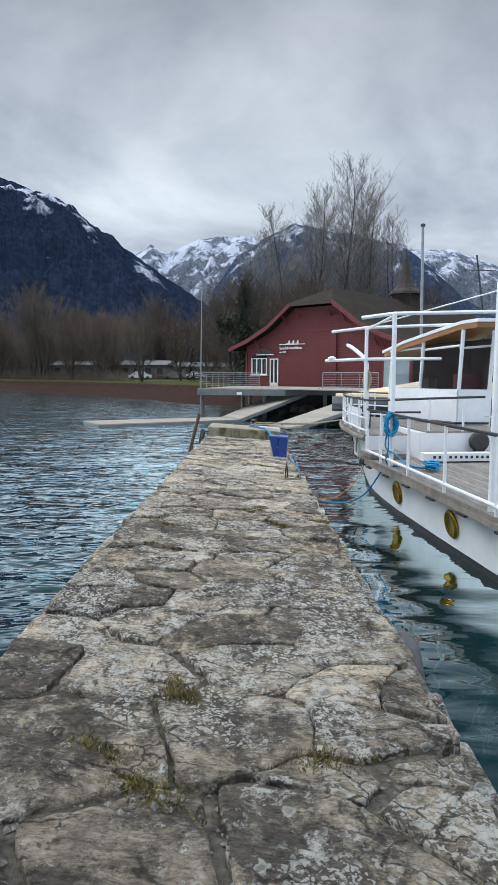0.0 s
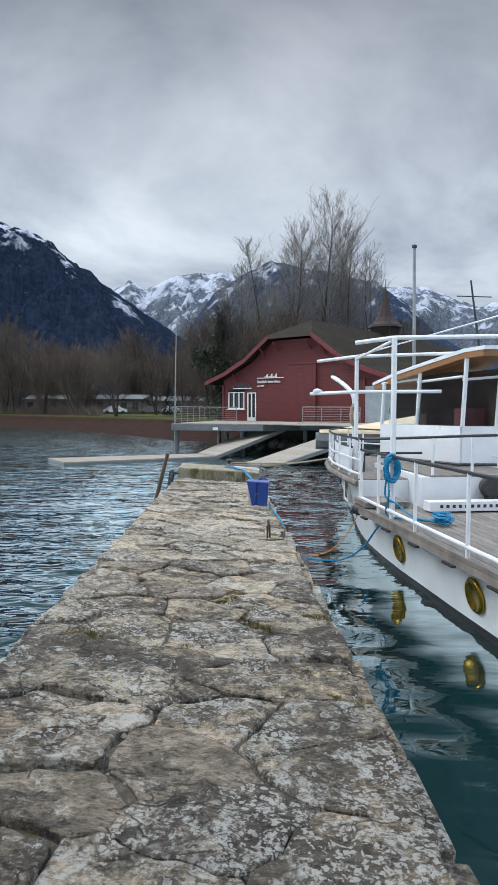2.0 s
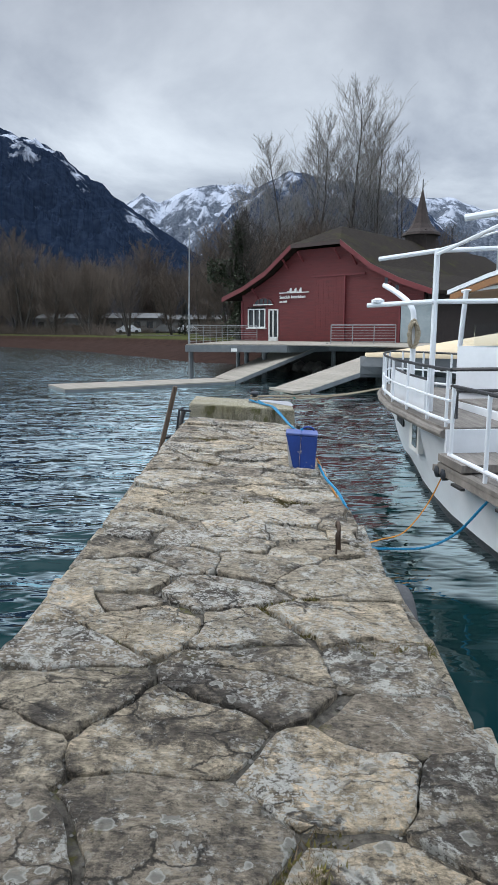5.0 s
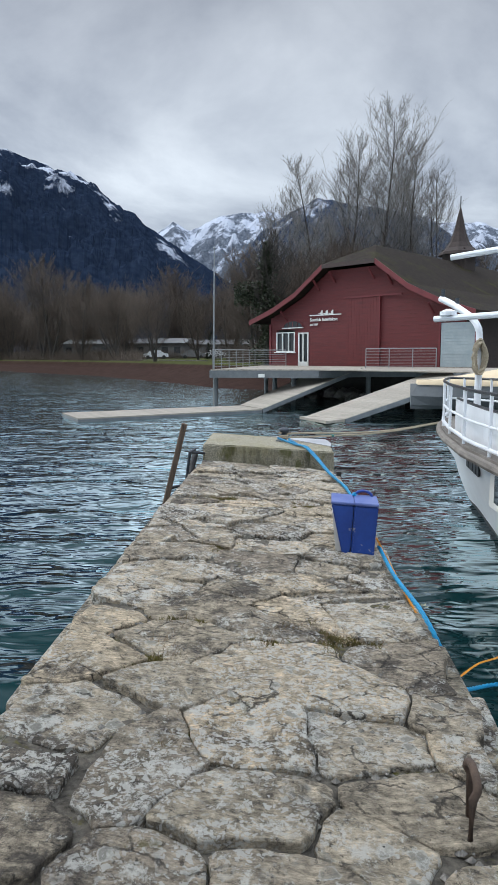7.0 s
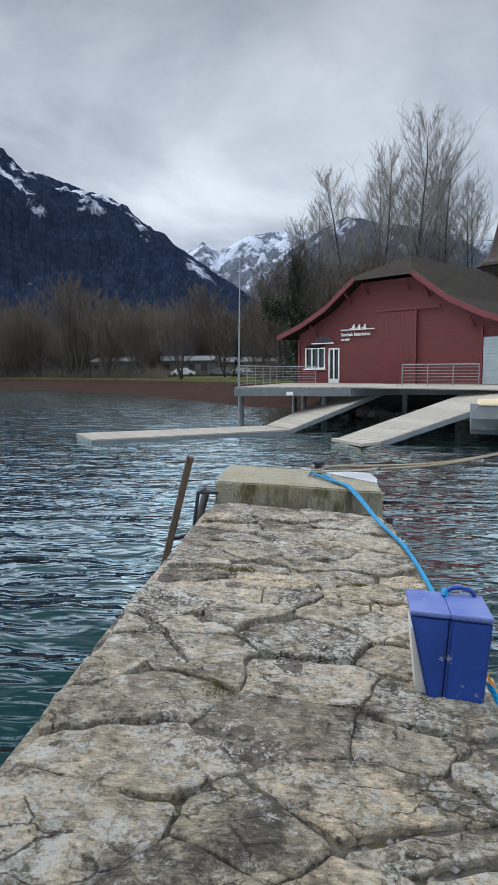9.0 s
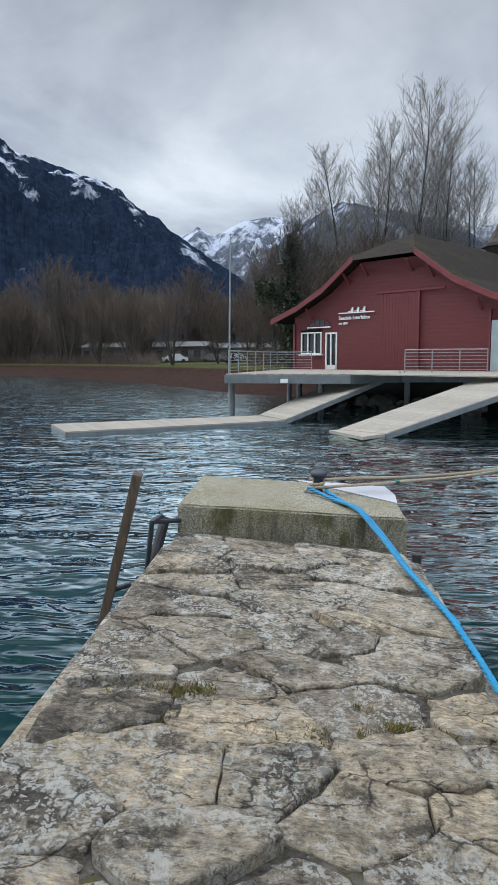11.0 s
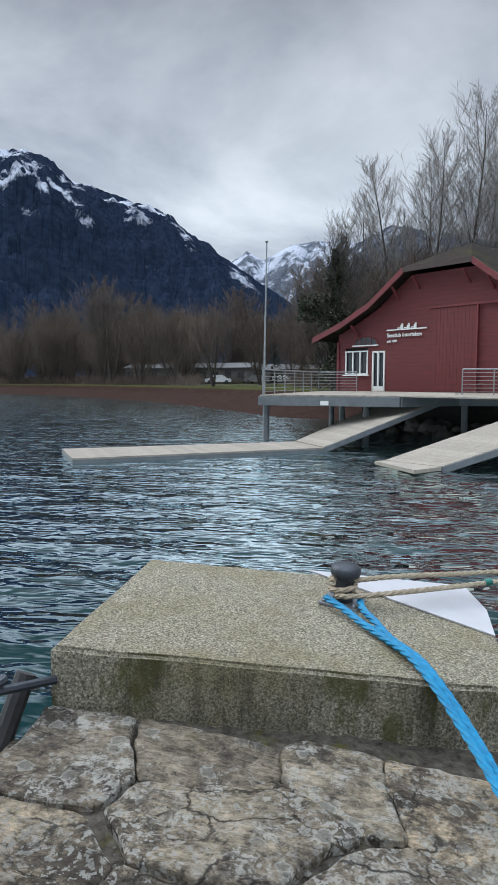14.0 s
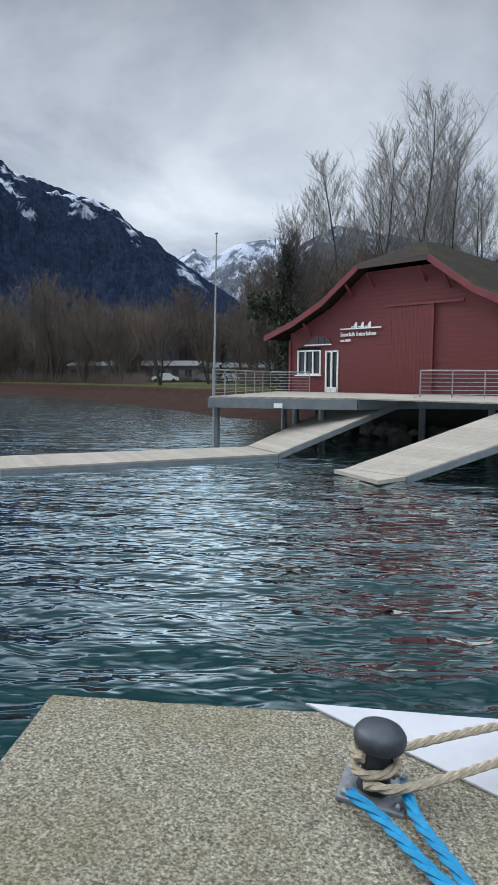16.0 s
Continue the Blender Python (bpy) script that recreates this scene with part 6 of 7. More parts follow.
# ---- bare winter trees ----


def grow(rnd, height, spread, leaders, trunk_r, base, twigs):
    """Segments (a, b, ra, rb, level) of a leafless tree: leaders, upswept limbs, shoots and fine twigs."""
    out = []

    def stroke(p, d, length, r0, r1, n, bend, level, lift=0.0):
        pts = [p]
        for i in range(n):
            d = (d + Vector((rnd.gauss(0, bend), rnd.gauss(0, bend), rnd.gauss(0, bend * 0.6) + lift))).normalized()
            q = p + d * (length / n)
            ra, rb = r0 + (r1 - r0) * i / n, r0 + (r1 - r0) * (i + 1) / n
            out.append((p, q, ra, rb, level))
            p = q
            pts.append(p)
        return pts

    def along(pts, f):
        k = min(len(pts) - 2, int(f * (len(pts) - 1)))
        g = f * (len(pts) - 1) - k
        return pts[k].lerp(pts[k + 1], g), (pts[k + 1] - pts[k]).normalized()

    for lean, az, share in leaders:
        d0 = Vector((math.sin(lean) * math.cos(az), math.sin(lean) * math.sin(az), math.cos(lean)))
        stem = stroke(Vector((0, 0, -0.3)), d0, height * share, trunk_r, 0.018, 14, 0.035, 0, 0.05 * math.sin(lean) * 3)
        limbs = int(54 * share / len(leaders) ** 0.55)
        for i in range(limbs):
            f = base + (0.985 - base) * (i + rnd.random()) / limbs
            p, d = along(stem, f)
            g = (f - base) / (1 - base)
            ln = spread * (0.36 + 0.95 * math.sin(math.pi * min(1, 0.30 + 0.70 * g))) * rnd.uniform(0.6, 1.15)
            a = 2.4 * i + rnd.uniform(-0.6, 0.6)
            kd = (d * rnd.uniform(0.7, 1.15) + Vector((math.cos(a), math.sin(a), 0.1))).normalized()
            limb = stroke(p, kd, ln, max(0.014, trunk_r * 0.20 * (1 - 0.75 * f)), 0.008, 6, 0.08, 1, 0.10)
            for j in range(11):
                q, e = along(limb, 0.12 + 0.87 * (j + rnd.random()) / 11)
                sd = (e + Vector((rnd.gauss(0, 0.55), rnd.gauss(0, 0.55), rnd.uniform(-0.1, 0.6)))).normalized()
                shoot = stroke(q, sd, ln * rnd.uniform(0.22, 0.42), 0.012, 0.008, 3, 0.12, 2, 0.06)
                for _ in range(twigs):
                    w, e2 = along(shoot, rnd.uniform(0.1, 1.0))
                    td = (e2 + Vector((rnd.gauss(0, 0.6), rnd.gauss(0, 0.6), rnd.uniform(-0.2, 0.6)))).normalized()
                    stroke(w, td, ln * rnd.uniform(0.12, 0.24), 0.0085, 0.006, 2, 0.15, 3, 0.04)
    return out


def segs_mesh(name, segs, material, seed_sides=3):
    verts, faces = [], []
    for a, b, ra, rb, lv in segs:
        d = (b - a)
        if d.length < 1e-4:
            continue
        d.normalize()
        u = d.cross(Vector((0.3, 0.1, 1))).normalized()
        v = u.cross(d)
        n = 6 if lv == 0 else 3
        k = len(verts)
        for c, r in ((a, ra), (b, rb)):
            for j in range(n):
                t = 2 * math.pi * j / n
                verts.append(c + (u * math.cos(t) + v * math.sin(t)) * r)
        for j in range(n):
            faces.append((k + j, k + (j + 1) % n, k + n + (j + 1) % n, k + n + j))
    me = bpy.data.meshes.new(name)
    me.from_pydata([tuple(v) for v in verts], [], faces)
    me.materials.append(material)
    return me


def bare_tree(seed, height, spread, leaders, trunk_r, name, label, base=0.16, twigs=7, twig=M_TWIG, bark=M_BARK):
    rnd = random.Random(seed)
    segs = grow(rnd, height, spread, leaders, trunk_r, base, twigs)
    k = height / max(s[1].z for s in segs)
    segs = [(a * k, b * k, ra * k, rb * k, lv) for a, b, ra, rb, lv in segs]
    t = empty(name, Matrix(), label, "tree")
    for nm, sel, m in (("trunk", lambda l: l <= 1, bark), ("crown", lambda l: l > 1, twig)):
        ob = new(nm, segs_mesh(nm, [s for s in segs if sel(s[4])], m))
        ob.parent = t
    return t


def ground_z(x, y):
    return 0.7


POPLARS = ((8.9, 72, 27.0, 0), (6.0, 71, 23.6, 0), (12.2, 73, 23.2, 2), (15.4, 74, 20.8, 2), (3.2, 71, 20.8, 1), (0.6, 69, 18.0, 2), (10.6, 76, 24.0, 1), (7.4, 75, 22.5, 1), (4.4, 75, 18.0, 2), (-0.9, 66, 11.5, 3), (1.6, 65, 12.5, 3),
           (-3.0, 76, 12.0, 3), (20.5, 84, 15.0, 3), (29, 62, 22.5, 2), (33, 66, 22.0, 0), (37, 60, 20.0, 2))
protos = [bare_tree(11, 25.0, 5.2, ((0.02, 0.0, 1.0),), 0.27, "bare_poplar", "tall bare poplar with fine upswept twigs", 0.30, 6),
          bare_tree(23, 25.0, 4.2, ((0.03, 1.0, 1.0),), 0.25, "bare_poplar", "tall bare poplar with a narrow crown", 0.34, 6),
          bare_tree(37, 25.0, 4.6, ((0.06, 0.3, 1.0), (0.20, 2.6, 0.9), (0.17, 4.6, 0.86)), 0.24, "bare_poplar", "tall bare poplar with several upswept stems", 0.34, 6),
          bare_tree(41, 16.0, 4.6, ((0.18, 2.9, 1.0), (0.5, 0.4, 0.75)), 0.26, "bare_tree", "bare broad tree with dark crooked limbs", 0.35, 4, M_BARK)]
heights = (25.0, 25.0, 25.0, 16.0)
used = set()
rnd = random.Random(5)
for x, y, h, kind in POPLARS:
    m = Matrix.Translation((x, y, ground_z(x, y))) @ Matrix.Rotation(rnd.uniform(0, 6.28), 4, "Z")
    k = 0.935 * h / heights[kind]
    if kind not in used:
        t = protos[kind]
        t.matrix_world = m
        used.add(kind)
    else:
        t = copy_thing(protos[kind], m)
    t.scale = (k * 1.05, k * 1.05, k)
    t["group"] = "bare trees behind the boathouse"


def ivy_tree(x, y, h, seed):
    rnd = random.Random(seed)
    t = bare_tree(seed, h, 2.4, ((0.05, 3.0, 1.0),), 0.28, "ivy_tree", "bare tree wrapped in dark ivy", 0.3, 4, M_BARK)
    t.matrix_world = Matrix.Translation((x, y, 0.6))
    verts, faces = [], []
    for i in range(6500):
        zz = rnd.random() ** 0.8 * h * 0.88
        lobe = 0.55 + 0.35 * math.sin(zz * 1.7) + (1.0 if rnd.random() < 0.12 else 0.0)
        r = max(0.1, 1.7 * lobe * (1.0 - zz / h)) * rnd.random() ** 0.5 + 0.1
        a = rnd.uniform(0, 6.283)
        c = Vector((r * math.cos(a), r * math.sin(a), zz))
        if rnd.random() < 0.18:
            c = Vector((-(0.5 + rnd.random() * 2.1), rnd.uniform(-0.4, 0.4), h * 0.42)) + Vector((0, 0, 0.8)) * rnd.random() + Vector((0, 0, 1.4)) * rnd.random()
        s = rnd.uniform(0.06, 0.14)
        d1 = Vector((rnd.uniform(-1, 1), rnd.uniform(-1, 1), rnd.uniform(-1, 1))).normalized() * s
        d2 = d1.cross(Vector((rnd.uniform(-1, 1), rnd.uniform(-1, 1), 1))).normalized() * s
        k = len(verts)
        verts += [c - d1, c + d2 * 0.7, c + d1, c - d2 * 0.7]
        faces.append((k, k + 1, k + 2, k + 3))
    me = bpy.data.meshes.new("ivy")
    me.from_pydata([tuple(v) for v in verts], [], faces)
    me.materials.append(M_IVY)
    ob = new("ivy", me)
    ob.parent = t


ivy_tree(-1.3, 58.5, 11.0, 3)

# ---- wooded strand ----
shrubs = [bare_tree(51, 11.0, 3.6, ((0.05, 0, 1.0), (0.35, 2.0, 0.85)), 0.17, "bare_alder", "leafless brown alder on the strand", 0.12, 6, M_BRUSH),
          bare_tree(52, 9.5, 4.4, ((0.1, 0, 0.95), (0.5, 2.2, 0.85), (0.5, 4.4, 0.85)), 0.2, "bare_alder", "leafless brown alder with a wide round crown", 0.22, 6, M_BRUSH),
          bare_tree(53, 8.0, 3.0, ((0.2, 0, 1.0), (0.4, 1.6, 0.9), (0.35, 3.2, 0.9), (0.4, 4.8, 0.95)), 0.11, "bare_willow", "tangled brown willow scrub", 0.06, 6, M_BRUSH)]
place = []
rnd = random.Random(12)
line = SHORE[1:7]
for a, b in zip(line, line[1:]):
    n = int(math.dist(a, b) / 1.5)
    t = Vector((b[0] - a[0], b[1] - a[1], 0)).normalized()
    nr = Vector((-t.y, t.x, 0))
    for i in range(n):
        f = (i + rnd.random()) / n
        p = Vector((a[0] + (b[0] - a[0]) * f, a[1] + (b[1] - a[1]) * f, 0)) + nr * rnd.choice((7, 9, 12, 17, 24, 32))
        # the meadow opening before the low houses stays clear near the water
        bearing = math.degrees(math.atan2(p.x + 0.1, p.y - 14.8))
        if -14.5 < bearing < -5 and (p - Vector((0, 14, 0))).length < 112:
            continue
        place.append((p, rnd.uniform(0.95, 1.65), rnd.randrange(3)))
for x, y, s, kind in ((-15.5, 84, 1.05, 1), (-10.5, 86, 0.8, 0), (-24, 98, 1.2, 1), (-7.5, 92, 0.9, 0), (-30, 122, 1.6, 1), (-22, 126, 1.6, 0), (-14, 128, 1.5, 1), (-8, 124, 1.4, 2), (-36, 124, 1.6, 2), (-18, 132, 1.7, 2), (-11, 134, 1.6, 0), (-3, 120, 1.5, 1), (2, 112, 1.5, 0)):
    place.append((Vector((x, y, 0)), s, kind))
used = set()
for p, s, kind in place:
    m = Matrix.Translation((p.x, p.y, 0.75)) @ Matrix.Rotation(rnd.uniform(0, 6.28), 4, "Z")
    if kind in used:
        t = copy_thing(shrubs[kind], m)
    else:
        t = shrubs[kind]
        t.matrix_world = m
        used.add(kind)
    t.scale = (s, s, s)
    t["group"] = "brown trees along the strand"


def thicket():
    """Brush too dense to count, behind and between the trees."""
    rnd = random.Random(77)
    verts, faces = [], []
    for i in range(70000):
        f = rnd.random()
        seg = rnd.randrange(1, 5)
        a, b = SHORE[seg], SHORE[seg + 1]
        t = Vector((b[0] - a[0], b[1] - a[1], 0)).normalized()
        nr = Vector((-t.y, t.x, 0))
        base = Vector((a[0] + (b[0] - a[0]) * f, a[1] + (b[1] - a[1]) * f, 0.5)) + nr * rnd.uniform(5.5, 38)
        bearing = math.degrees(math.atan2(base.x + 0.1, base.y - 14.8))
        if -14.0 < bearing < -5 and base.y < 112:
            continue
        h = rnd.uniform(0.5, 2.2) * (1.6 if rnd.random() < 0.15 else 1)
        lean = Vector((rnd.gauss(0, 0.8), rnd.gauss(0, 0.8), 1))
        tip = base + lean * h
        w = rnd.uniform(0.015, 0.05)
        k = len(verts)
        verts += [base + Vector((w, 0, 0)), base + Vector((-w, w, 0)), tip, base + Vector((0, -w, 0))]
        faces += [(k, k + 1, k + 2), (k + 1, k + 3, k + 2), (k + 3, k, k + 2)]
    me = bpy.data.meshes.new("thicket")
    me.from_pydata([tuple(v) for v in verts], [], faces)
    me.materials.append(M_BRUSH)
    tagged(new("thicket", me), "dense brown winter brush along the strand", "brush", kind="stuff")


thicket()


def conifer(x, y, h, seed):
    rnd = random.Random(seed)
    t = empty("conifer", Matrix.Translation((x, y, 0.7)), "small dark pointed conifer", "tree", "conifers by the meadow")
    part("trunk", tube_bm([(0, 0, -0.2), (0, 0, h * 0.3)], 0.12, 6), M_BARK, t)
    verts, faces = [], []
    for i in range(500):
        z = 0.3 + (h - 0.3) * rnd.random() ** 1.4
        r = (h - z) / h * h * 0.22 * rnd.random() ** 0.4
        a = rnd.uniform(0, 6.283)
        c = Vector((r * math.cos(a), r * math.sin(a), z))
        s = 0.22
        k = len(verts)
        verts += [c, c + Vector((math.cos(a) * s * 1.4, math.sin(a) * s * 1.4, -0.12)), c + Vector((-math.sin(a) * s, math.cos(a) * s, 0.08))]
        faces.append((k, k + 1, k + 2))
    me = bpy.data.meshes.new("crown")
    me.from_pydata([tuple(v) for v in verts], [], faces)
    me.materials.append(M_CONIFER)
    ob = new("crown", me)
    ob.parent = t


for x, y, h, s in ((-6.3, 96, 4.4, 1), (-9.6, 93, 4.8, 2), (-3.2, 92, 3.4, 3)):
    conifer(x, y, h, s)


def house(x, y, w, d, h, rz, label):
    b = empty("low_building", Matrix.Translation((x, y, 0.9)) @ Matrix.Rotation(radians(rz), 4, "Z"), label, "building", "low buildings beyond the meadow")
    part("wall", box_bm((0, 0, h / 2), (w, d, h)), M_PALEWALL, b)
    bm = bmesh.new()
    vs = [bm.verts.new(p) for p in ((-w / 2 - .4, -d / 2 - .5, h), (w / 2 + .4, -d / 2 - .5, h), (w / 2 + .4, d / 2 + .5, h), (-w / 2 - .4, d / 2 + .5, h), (-w / 2 - .4, 0, h + 0.9), (w / 2 + .4, 0, h + 0.9))]
    for f in ((0, 1, 5, 4), (2, 3, 4, 5), (0, 4, 3), (1, 2, 5), (3, 2, 1, 0)):
        bm.faces.new([vs[i] for i in f])
    part("roof", bm, M_PALEROOF, b, "pale flat-pitched roof")
    n = int(w / 2.2)
    for i in range(n):
        wx = -w / 2 + (i + 0.5) * w / n
        p = part("window", box_bm((wx, -d / 2 - 0.02, h * 0.55), (1.1, 0.06, h * 0.42)), M_GLASS, b)


house(-27.5, 122, 22, 8, 2.6, -8, "long pale low building with a light roof")
house(-9.5, 124, 14, 8, 2.4, -4, "pale low building behind the meadow")


def meadow_wall():
    w = empty("meadow_wall", Matrix(), "low grey wall along the strand top", "wall")
    w["kind"] = "structure"
    for (a, b) in (((-21.5, 99.5), (-9, 82)),):
        v = Vector((b[0] - a[0], b[1] - a[1], 0))
        n = 8
        for i in range(n):
            c = Vector((*a, 0)) + v * (i + 0.5) / n
            m = Matrix.Translation((c.x, c.y, 0.55)) @ Matrix.Rotation(math.atan2(v.y, v.x), 4, "Z")
            part("wall_block", box_bm((0, 0, 0), (v.length / n - 0.03, 0.35, 0.7), 0.02, m), M_RUBBLE, w)


meadow_wall()


def parked(x, y, rz, col):
    """A far parked car, pale."""
    c = empty("parked_car", Matrix.Translation((x, y, 0.85)) @ Matrix.Rotation(radians(rz), 4, "Z"), "pale parked car beyond the meadow", "car", "cars beyond the meadow")
    bm = bmesh.new()
    prof = ((-2.0, 0.35), (-2.0, 0.8), (-1.4, 0.95), (-0.8, 1.42), (0.7, 1.42), (1.3, 0.98), (2.0, 0.85), (2.05, 0.35))
    a = [bm.verts.new((px, -0.8, pz)) for px, pz in prof]
    b = [bm.verts.new((px, 0.8, pz)) for px, pz in prof]
    bm.faces.new(a); bm.faces.new(b[::-1])
    for i in range(len(prof)):
        bm.faces.new((a[i], b[i], b[(i + 1) % len(prof)], a[(i + 1) % len(prof)]))
    bmesh.ops.recalc_face_normals(bm, faces=bm.faces)
    part("body", bm, col, c)
    for px in (-1.3, 1.3):
        for py in (-0.75, 0.75):
            part("wheel", lathe_bm([(0.3, -0.1), (0.32, 0), (0.3, 0.1)], 12, Matrix.Translation((px, py, 0.32)) @ Matrix.Rotation(radians(90), 4, "X")), M_RUBBER, c)


for x, y, r, m in ((-21, 112, 10, M_WHITE), (-15, 113, 5, M_PALEROOF), (-11.5, 114, 0, M_WHITE)):
    parked(x, y, r, m)

# ---- flagstones of the pier ----


def warp(x, y):
    """Hand-split edges wander the same way for both stones of a joint."""
    a, b = Vector((x * 2.6, y * 2.6, 1.0)), Vector((x * 9.0, y * 9.0, 2.0))
    return (x + 0.055 * noise.noise(a) + 0.022 * noise.noise(b), y + 0.055 * noise.noise(a + Vector((9, 4, 0))) + 0.022 * noise.noise(b + Vector((5, 7, 0))))


def build_stones():
    rnd = random.Random(21)
    seeds = [(-0.02, 7.13), (-0.58, 7.26), (-0.34, 6.72), (0.2, 6.69), (0.73, 7.43), (0.79, 6.93), (-0.21, 7.66), (0.18, 7.65), (-0.63, 8.5), (0.06, 8.53), (0.05, 8.06), (-0.71, 7.85), (0.69, 8.15),
             (0.25, 9.84), (-0.25, 9.83), (-0.68, 10.07), (0.37, 10.38), (-0.04, 10.88), (-0.63, 10.55), (-0.77, 11.47), (0.67, 9.93), (0.05, 11.87),
             (0.0, 13.92), (-0.52, 13.8), (-0.06, 14.46), (-0.65, 14.59), (0.59, 14.24), (-0.18, 15.29), (-0.83, 15.5), (0.51, 14.97), (0.61, 15.62),
             (0.24, 1.46), (0.45, 1.13), (-0.2, 0.4), (0.31, 0.5), (0.89, 0.5), (0.16, 2.61), (0.91, 2.65), (0.69, 2.97), (-0.15, 3.29), (0.51, 3.47)]
    fixed = len(seeds)
    kx, ky = 1.0, 1.3
    y = -4.4
    while y < 15.7:
        x = pier_l(y) + rnd.uniform(0.05, 0.3)
        while x < pier_r(y):
            yy = y + rnd.uniform(-0.12, 0.12)
            big = 0.43 if rnd.random() < 0.8 else 0.22
            if all(math.hypot((x - sx) * kx, (yy - sy) * ky) > big for sx, sy in seeds):
                seeds.append((x, yy))
            x += rnd.uniform(0.22, 0.5)
        y += 0.21
    weight = [0.03 if i < fixed else rnd.uniform(-0.02, 0.03) for i in range(len(seeds))]
    for i, (sx, sy) in enumerate(seeds):
        l, r = pier_l(sy), pier_r(sy)
        poly = [(l + rnd.uniform(-0.03, 0.03), sy - 1), (r + rnd.uniform(-0.03, 0.03), sy - 1), (r + rnd.uniform(-0.03, 0.03), sy + 1), (l + rnd.uniform(-0.03, 0.03), sy + 1)]
        poly = clip_half(poly, (0, 15.78), (0, 1))
        for j, (tx, ty) in enumerate(seeds):
            if j == i or abs(ty - sy) > 1.4:
                continue
            nx, ny = (tx - sx) * kx * kx, (ty - sy) * ky * ky
            d2 = (tx - sx) * nx + (ty - sy) * ny
            f = min(0.8, max(0.2, 0.5 + (weight[i] - weight[j]) / (2 * d2)))
            ln = math.hypot(nx, ny)
            mx_, my_ = sx + (tx - sx) * f, sy + (ty - sy) * f
            gap = 0.003 + 0.042 * max(0.0, noise.noise(Vector((mx_ * 2.6, my_ * 2.6, 6)))) ** 0.8
            poly = clip_half(poly, (mx_ - nx / ln * gap, my_ - ny / ln * gap), (nx / ln, ny / ln))
            if len(poly) < 3:
                break
        if len(poly) < 3:
            continue
        # corners knocked off, edges ragged
        cut_ = []
        for a, b in zip(poly, poly[1:] + poly[:1]):
            e = math.dist(a, b)
            k = min(0.3, 0.02 / max(e, 1e-6))
            cut_ += [(a[0] + (b[0] - a[0]) * k, a[1] + (b[1] - a[1]) * k), (b[0] + (a[0] - b[0]) * k, b[1] + (a[1] - b[1]) * k)]
        rag = []
        for a, b in zip(cut_, cut_[1:] + cut_[:1]):
            n = max(1, int(math.dist(a, b) / 0.055))
            for k in range(n):
                px, py = warp(a[0] + (b[0] - a[0]) * k / n, a[1] + (b[1] - a[1]) * k / n)
                rag.append((px + 0.010 * noise.noise(Vector((px * 24, py * 24, i))), py + 0.010 * noise.noise(Vector((px * 24, py * 24, i + 40)))))
        cx, cy = sum(p[0] for p in rag) / len(rag), sum(p[1] for p in rag) / len(rag)
        lift = rnd.uniform(-0.006, 0.020)
        tx_, ty_ = rnd.uniform(-0.04, 0.04), rnd.uniform(-0.04, 0.04)

        def top(px, py, drop):
            ledge = 0.016 * math.floor(2.2 * noise.noise(Vector((px * 3, py * 4.5, i * 0.7))) + 0.5) * 0.5
            return pier_z(px, py) + lift + ledge + tx_ * (px - cx) + ty_ * (py - cy) + 0.016 * noise.noise(Vector((px * 5, py * 6, i * 0.3))) + 0.010 * noise.noise(Vector((px * 16, py * 18, 1))) - drop
        verts, faces = [], []
        rings = ((1.0, None), (1.0, 0.008), (0.975, 0.001), (0.86, 0.0), (0.66, 0.0), (0.44, 0.0), (0.2, 0.0))
        k = len(rag)
        for f, drop in rings:
            for px, py in rag:
                qx, qy = cx + (px - cx) * f, cy + (py - cy) * f
                z = pier_z(qx, qy) - 0.16 if drop is None else top(qx, qy, drop)
                verts.append((qx - sx, qy - sy, z))
        verts.append((cx - sx, cy - sy, top(cx, cy, 0)))
        for g in range(len(rings) - 1):
            for q in range(k):
                faces.append((g * k + q, g * k + (q + 1) % k, (g + 1) * k + (q + 1) % k, (g + 1) * k + q))
        g = len(rings) - 1
        for q in range(k):
            faces.append((g * k + q, g * k + (q + 1) % k, len(verts) - 1))
        me = bpy.data.meshes.new("stone")
        me.from_pydata(verts, [], faces)
        me.polygons.foreach_set("use_smooth", [fi >= 2 * k for fi in range(len(faces))])
        me.materials.append(M_STONE)
        ob = new("stone", me)
        ob.location = (sx, sy, 0)
        ob.parent = pier


build_stones()


def side_stones():
    """Courses of the pier's outer faces."""
    rnd = random.Random(9)
    for side, edge in ((-1, pier_l), (1, pier_r)):
        y = -4.4
        while y < 15.6:
            ln = rnd.uniform(0.35, 0.8)
            for c in range(3):
                yy = y + ln / 2 + rnd.uniform(-0.05, 0.05)
                x = edge(yy) + side * (0.01 + 0.05 * c)
                z = pier_z(edge(yy), yy) - 0.26 - c * 0.33
                if z < -1.3:
                    continue
                bm = bmesh.new()
                add_box(bm, (0, 0, 0), (0.22, ln * 0.96, 0.31), None, 0.03)
                for v in bm.verts:
                    v.co += Vector((1, 1, 1)) * 0.03 * noise.noise(v.co * 5 + Vector((yy, c, side)))
                s = part("face_stone", bm, M_STONE, pier)
                s.location = (x, yy, z)
            y += ln


side_stones()


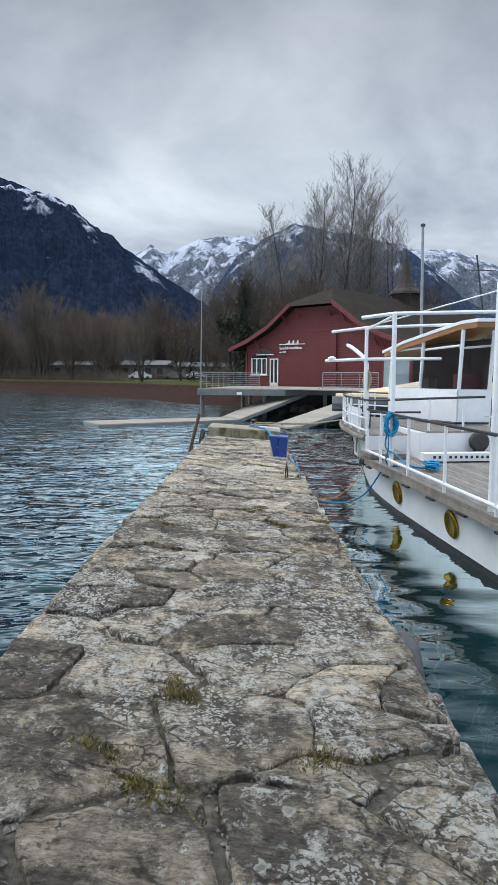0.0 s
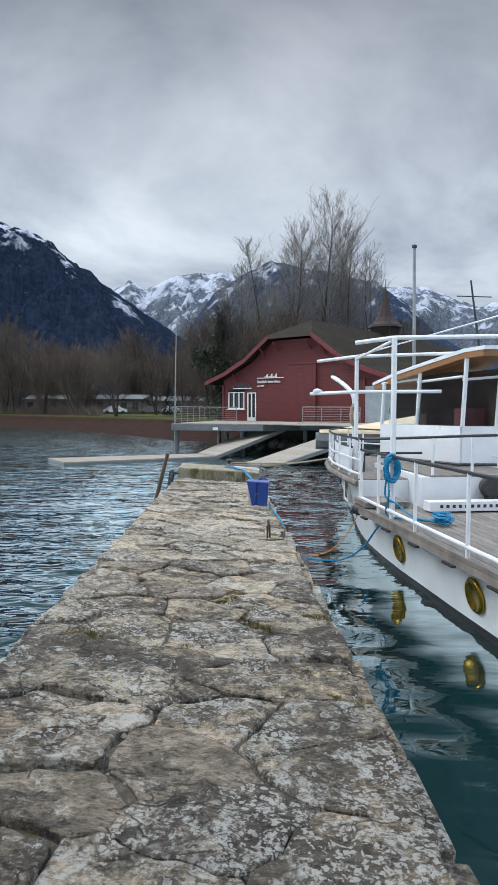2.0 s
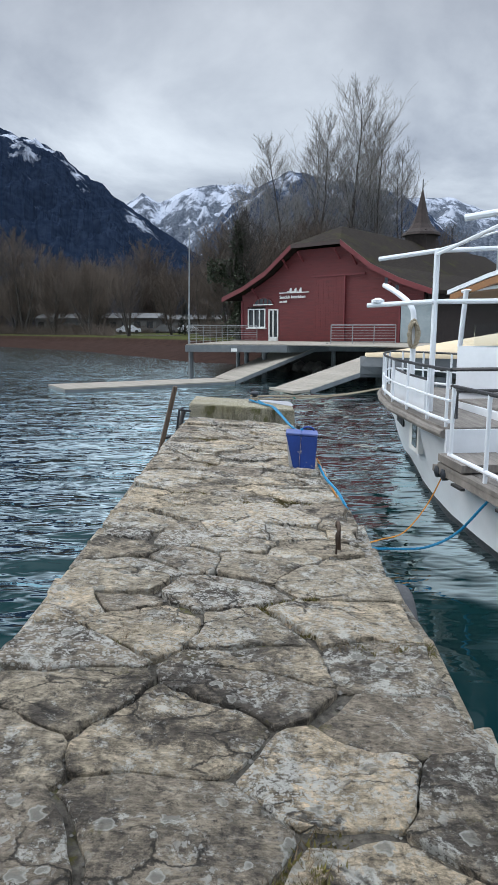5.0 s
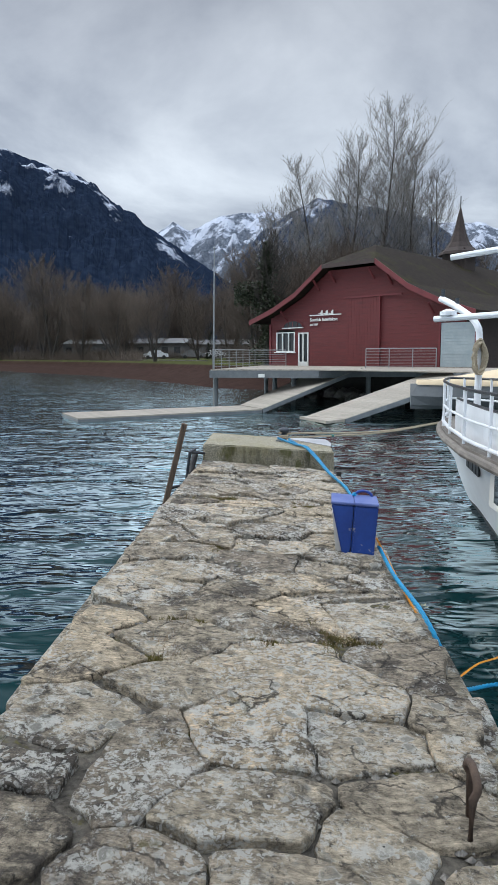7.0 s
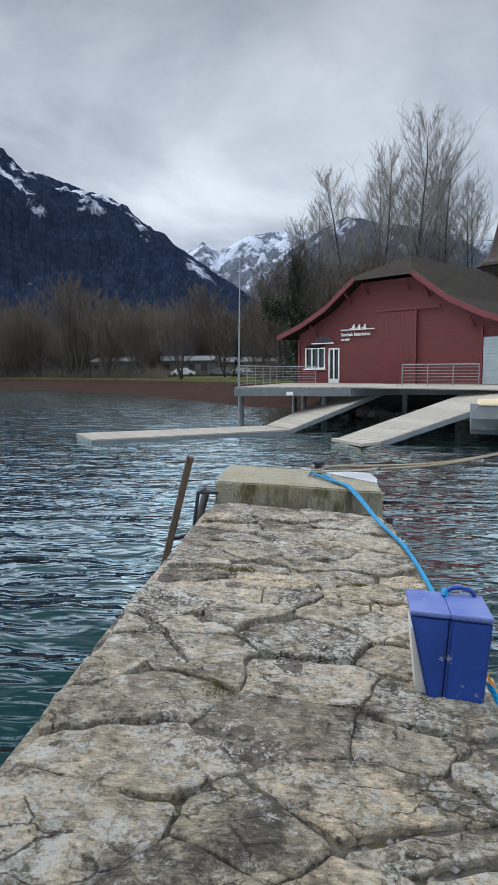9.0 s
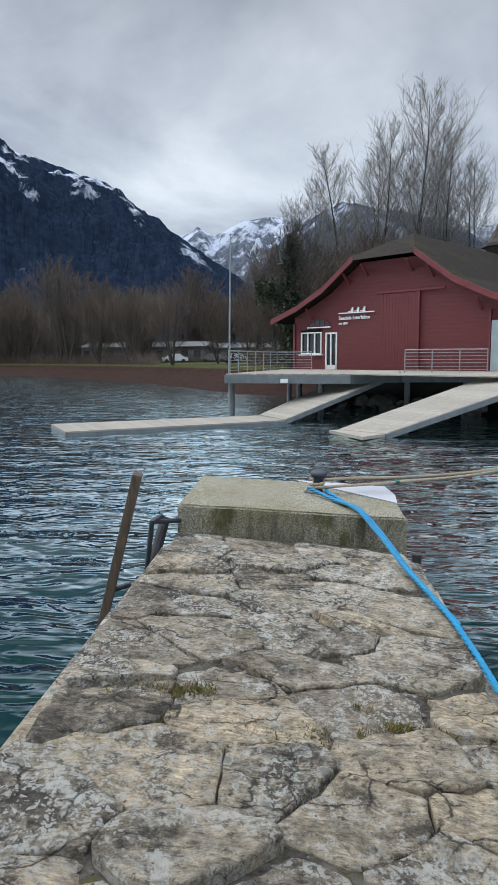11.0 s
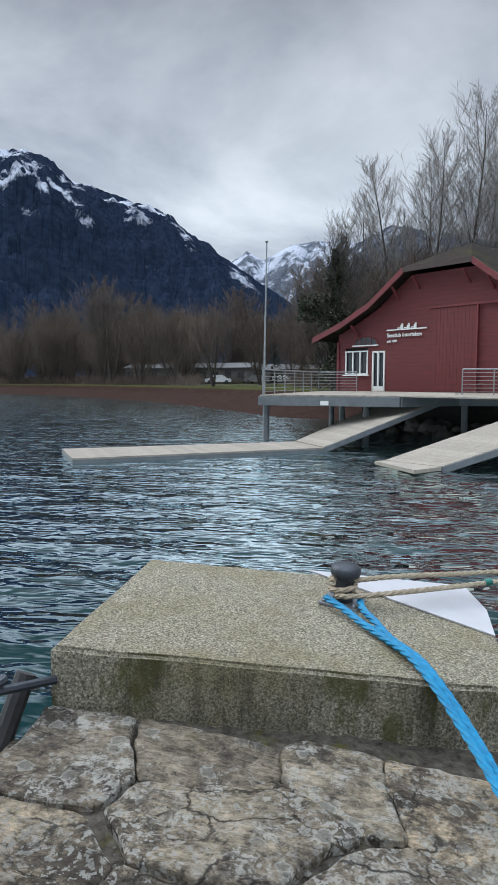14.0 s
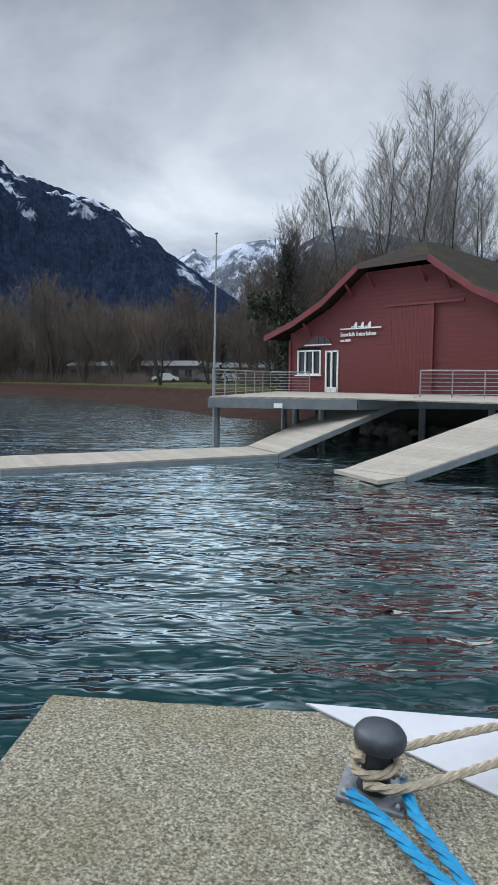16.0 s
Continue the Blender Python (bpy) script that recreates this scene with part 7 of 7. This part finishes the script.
def moss_and_grass():
    """Cushions of moss and dry tufts in the joints."""
    rnd = random.Random(31)
    spots = [(-0.36, 9.56), (0.16, 9.49), (0.43, 9.44), (0.52, 9.52), (-0.37, 11.13), (-0.07, 10.0), (-0.39, 9.11), (-0.25, 8.39), (0.55, 7.17), (0.57, 6.74), (0.22, 6.89), (-0.41, 6.46), (0.9, 6.58), (0.36, 13.04), (0.42, 12.88), (0.11, 12.89), (-0.58, 12.82), (-0.2, 12.91), (-0.52, 13.1), (0.08, 0.74), (-0.04, 0.19), (0.56, 0.32), (0.74, 3.6), (0.63, 3.55), (0.91, 3.34), (0.23, 3.35), (0.9, 4.82), (0.61, 4.49), (-0.53, 4.06), (0.33, 5.14), (0.04, 3.9)]
    for name, label, m, count, lo, hi, w, sink in (("joint_moss", "yellow-green moss cushions in the pier joints", M_MOSS, 520, 0.002, 0.011, 0.006, 0.014), ("joint_grass", "dry straw-coloured grass tufts in the pier joints", M_TUFT, 80, 0.012, 0.05, 0.0026, 0.02)):
        verts, faces = [], []
        for sx, sy in spots:
            turn, size = rnd.uniform(0, 3.1), rnd.uniform(0.6, 1.25)
            for i in range(int(count * size)):
                u, v = rnd.gauss(0, 0.11) * size, rnd.gauss(0, 0.035) * size
                x, y = sx + u * math.cos(turn) - v * math.sin(turn), sy + u * math.sin(turn) + v * math.cos(turn)
                if not pier_l(y) - 0.03 < x < pier_r(y) + 0.05 or y > 15.8:
                    continue
                b = Vector((x, y, pier_z(x, y) - sink + 0.02 * noise.noise(Vector((x * 9, y * 9, 3)))))
                h = rnd.uniform(lo, hi) + sink
                t = b + Vector((rnd.gauss(0, 0.5) * h, rnd.gauss(0, 0.5) * h, h))
                a = rnd.uniform(0, 3.14)
                k = len(verts)
                verts += [b + Vector((w * math.cos(a), w * math.sin(a), 0)), b - Vector((w * math.cos(a), w * math.sin(a), 0)), t]
                faces.append((k, k + 1, k + 2))
        me = bpy.data.meshes.new(name)
        me.from_pydata([tuple(v) for v in verts], [], faces)
        me.materials.append(m)
        tagged(new(name, me), label, "moss" if "moss" in name else "grass", kind="stuff")


M_MOSS = mat("joint_moss", (0.055, 0.047, 0.02), (0.17, 0.145, 0.03), 9, 0.95, bump=0, coord="World")
M_TUFT = mat("dry_tufts", (0.10, 0.07, 0.04), (0.27, 0.19, 0.11), 5, 0.9, bump=0, coord="World")
moss_and_grass()


def joint_gravel():
    """Grit and broken chips lying in the joints."""
    rnd = random.Random(63)
    verts, faces = [], []
    for i in range(7000):
        y = rnd.uniform(-0.5, 15.78)
        x = rnd.uniform(pier_l(y) + 0.06, pier_r(y) - 0.06)
        r = rnd.choice((0.006, 0.008, 0.011, 0.016))
        c = Vector((x, y, pier_z(x, y) - 0.016))
        k = len(verts)
        for d in ((1, 0, 0), (-1, 0, 0), (0, 1, 0), (0, -1, 0), (0, 0, 0.8), (0, 0, -0.8)):
            verts.append(c + Vector(d) * r * rnd.uniform(0.7, 1.4))
        for a, b in ((0, 2), (2, 1), (1, 3), (3, 0)):
            faces += [(k + a, k + b, k + 4), (k + b, k + a, k + 5)]
    me = bpy.data.meshes.new("joint_gravel")
    me.from_pydata([tuple(v) for v in verts], [], faces)
    me.materials.append(M_GRAVEL)
    tagged(new("joint_gravel", me), "pale grit and stone chips in the pier joints", "gravel", kind="stuff")


M_GRAVEL = mat("pale_grit", (0.06, 0.056, 0.05), (0.24, 0.225, 0.20), 60, 0.9, bump=0, coord="World")
joint_gravel()
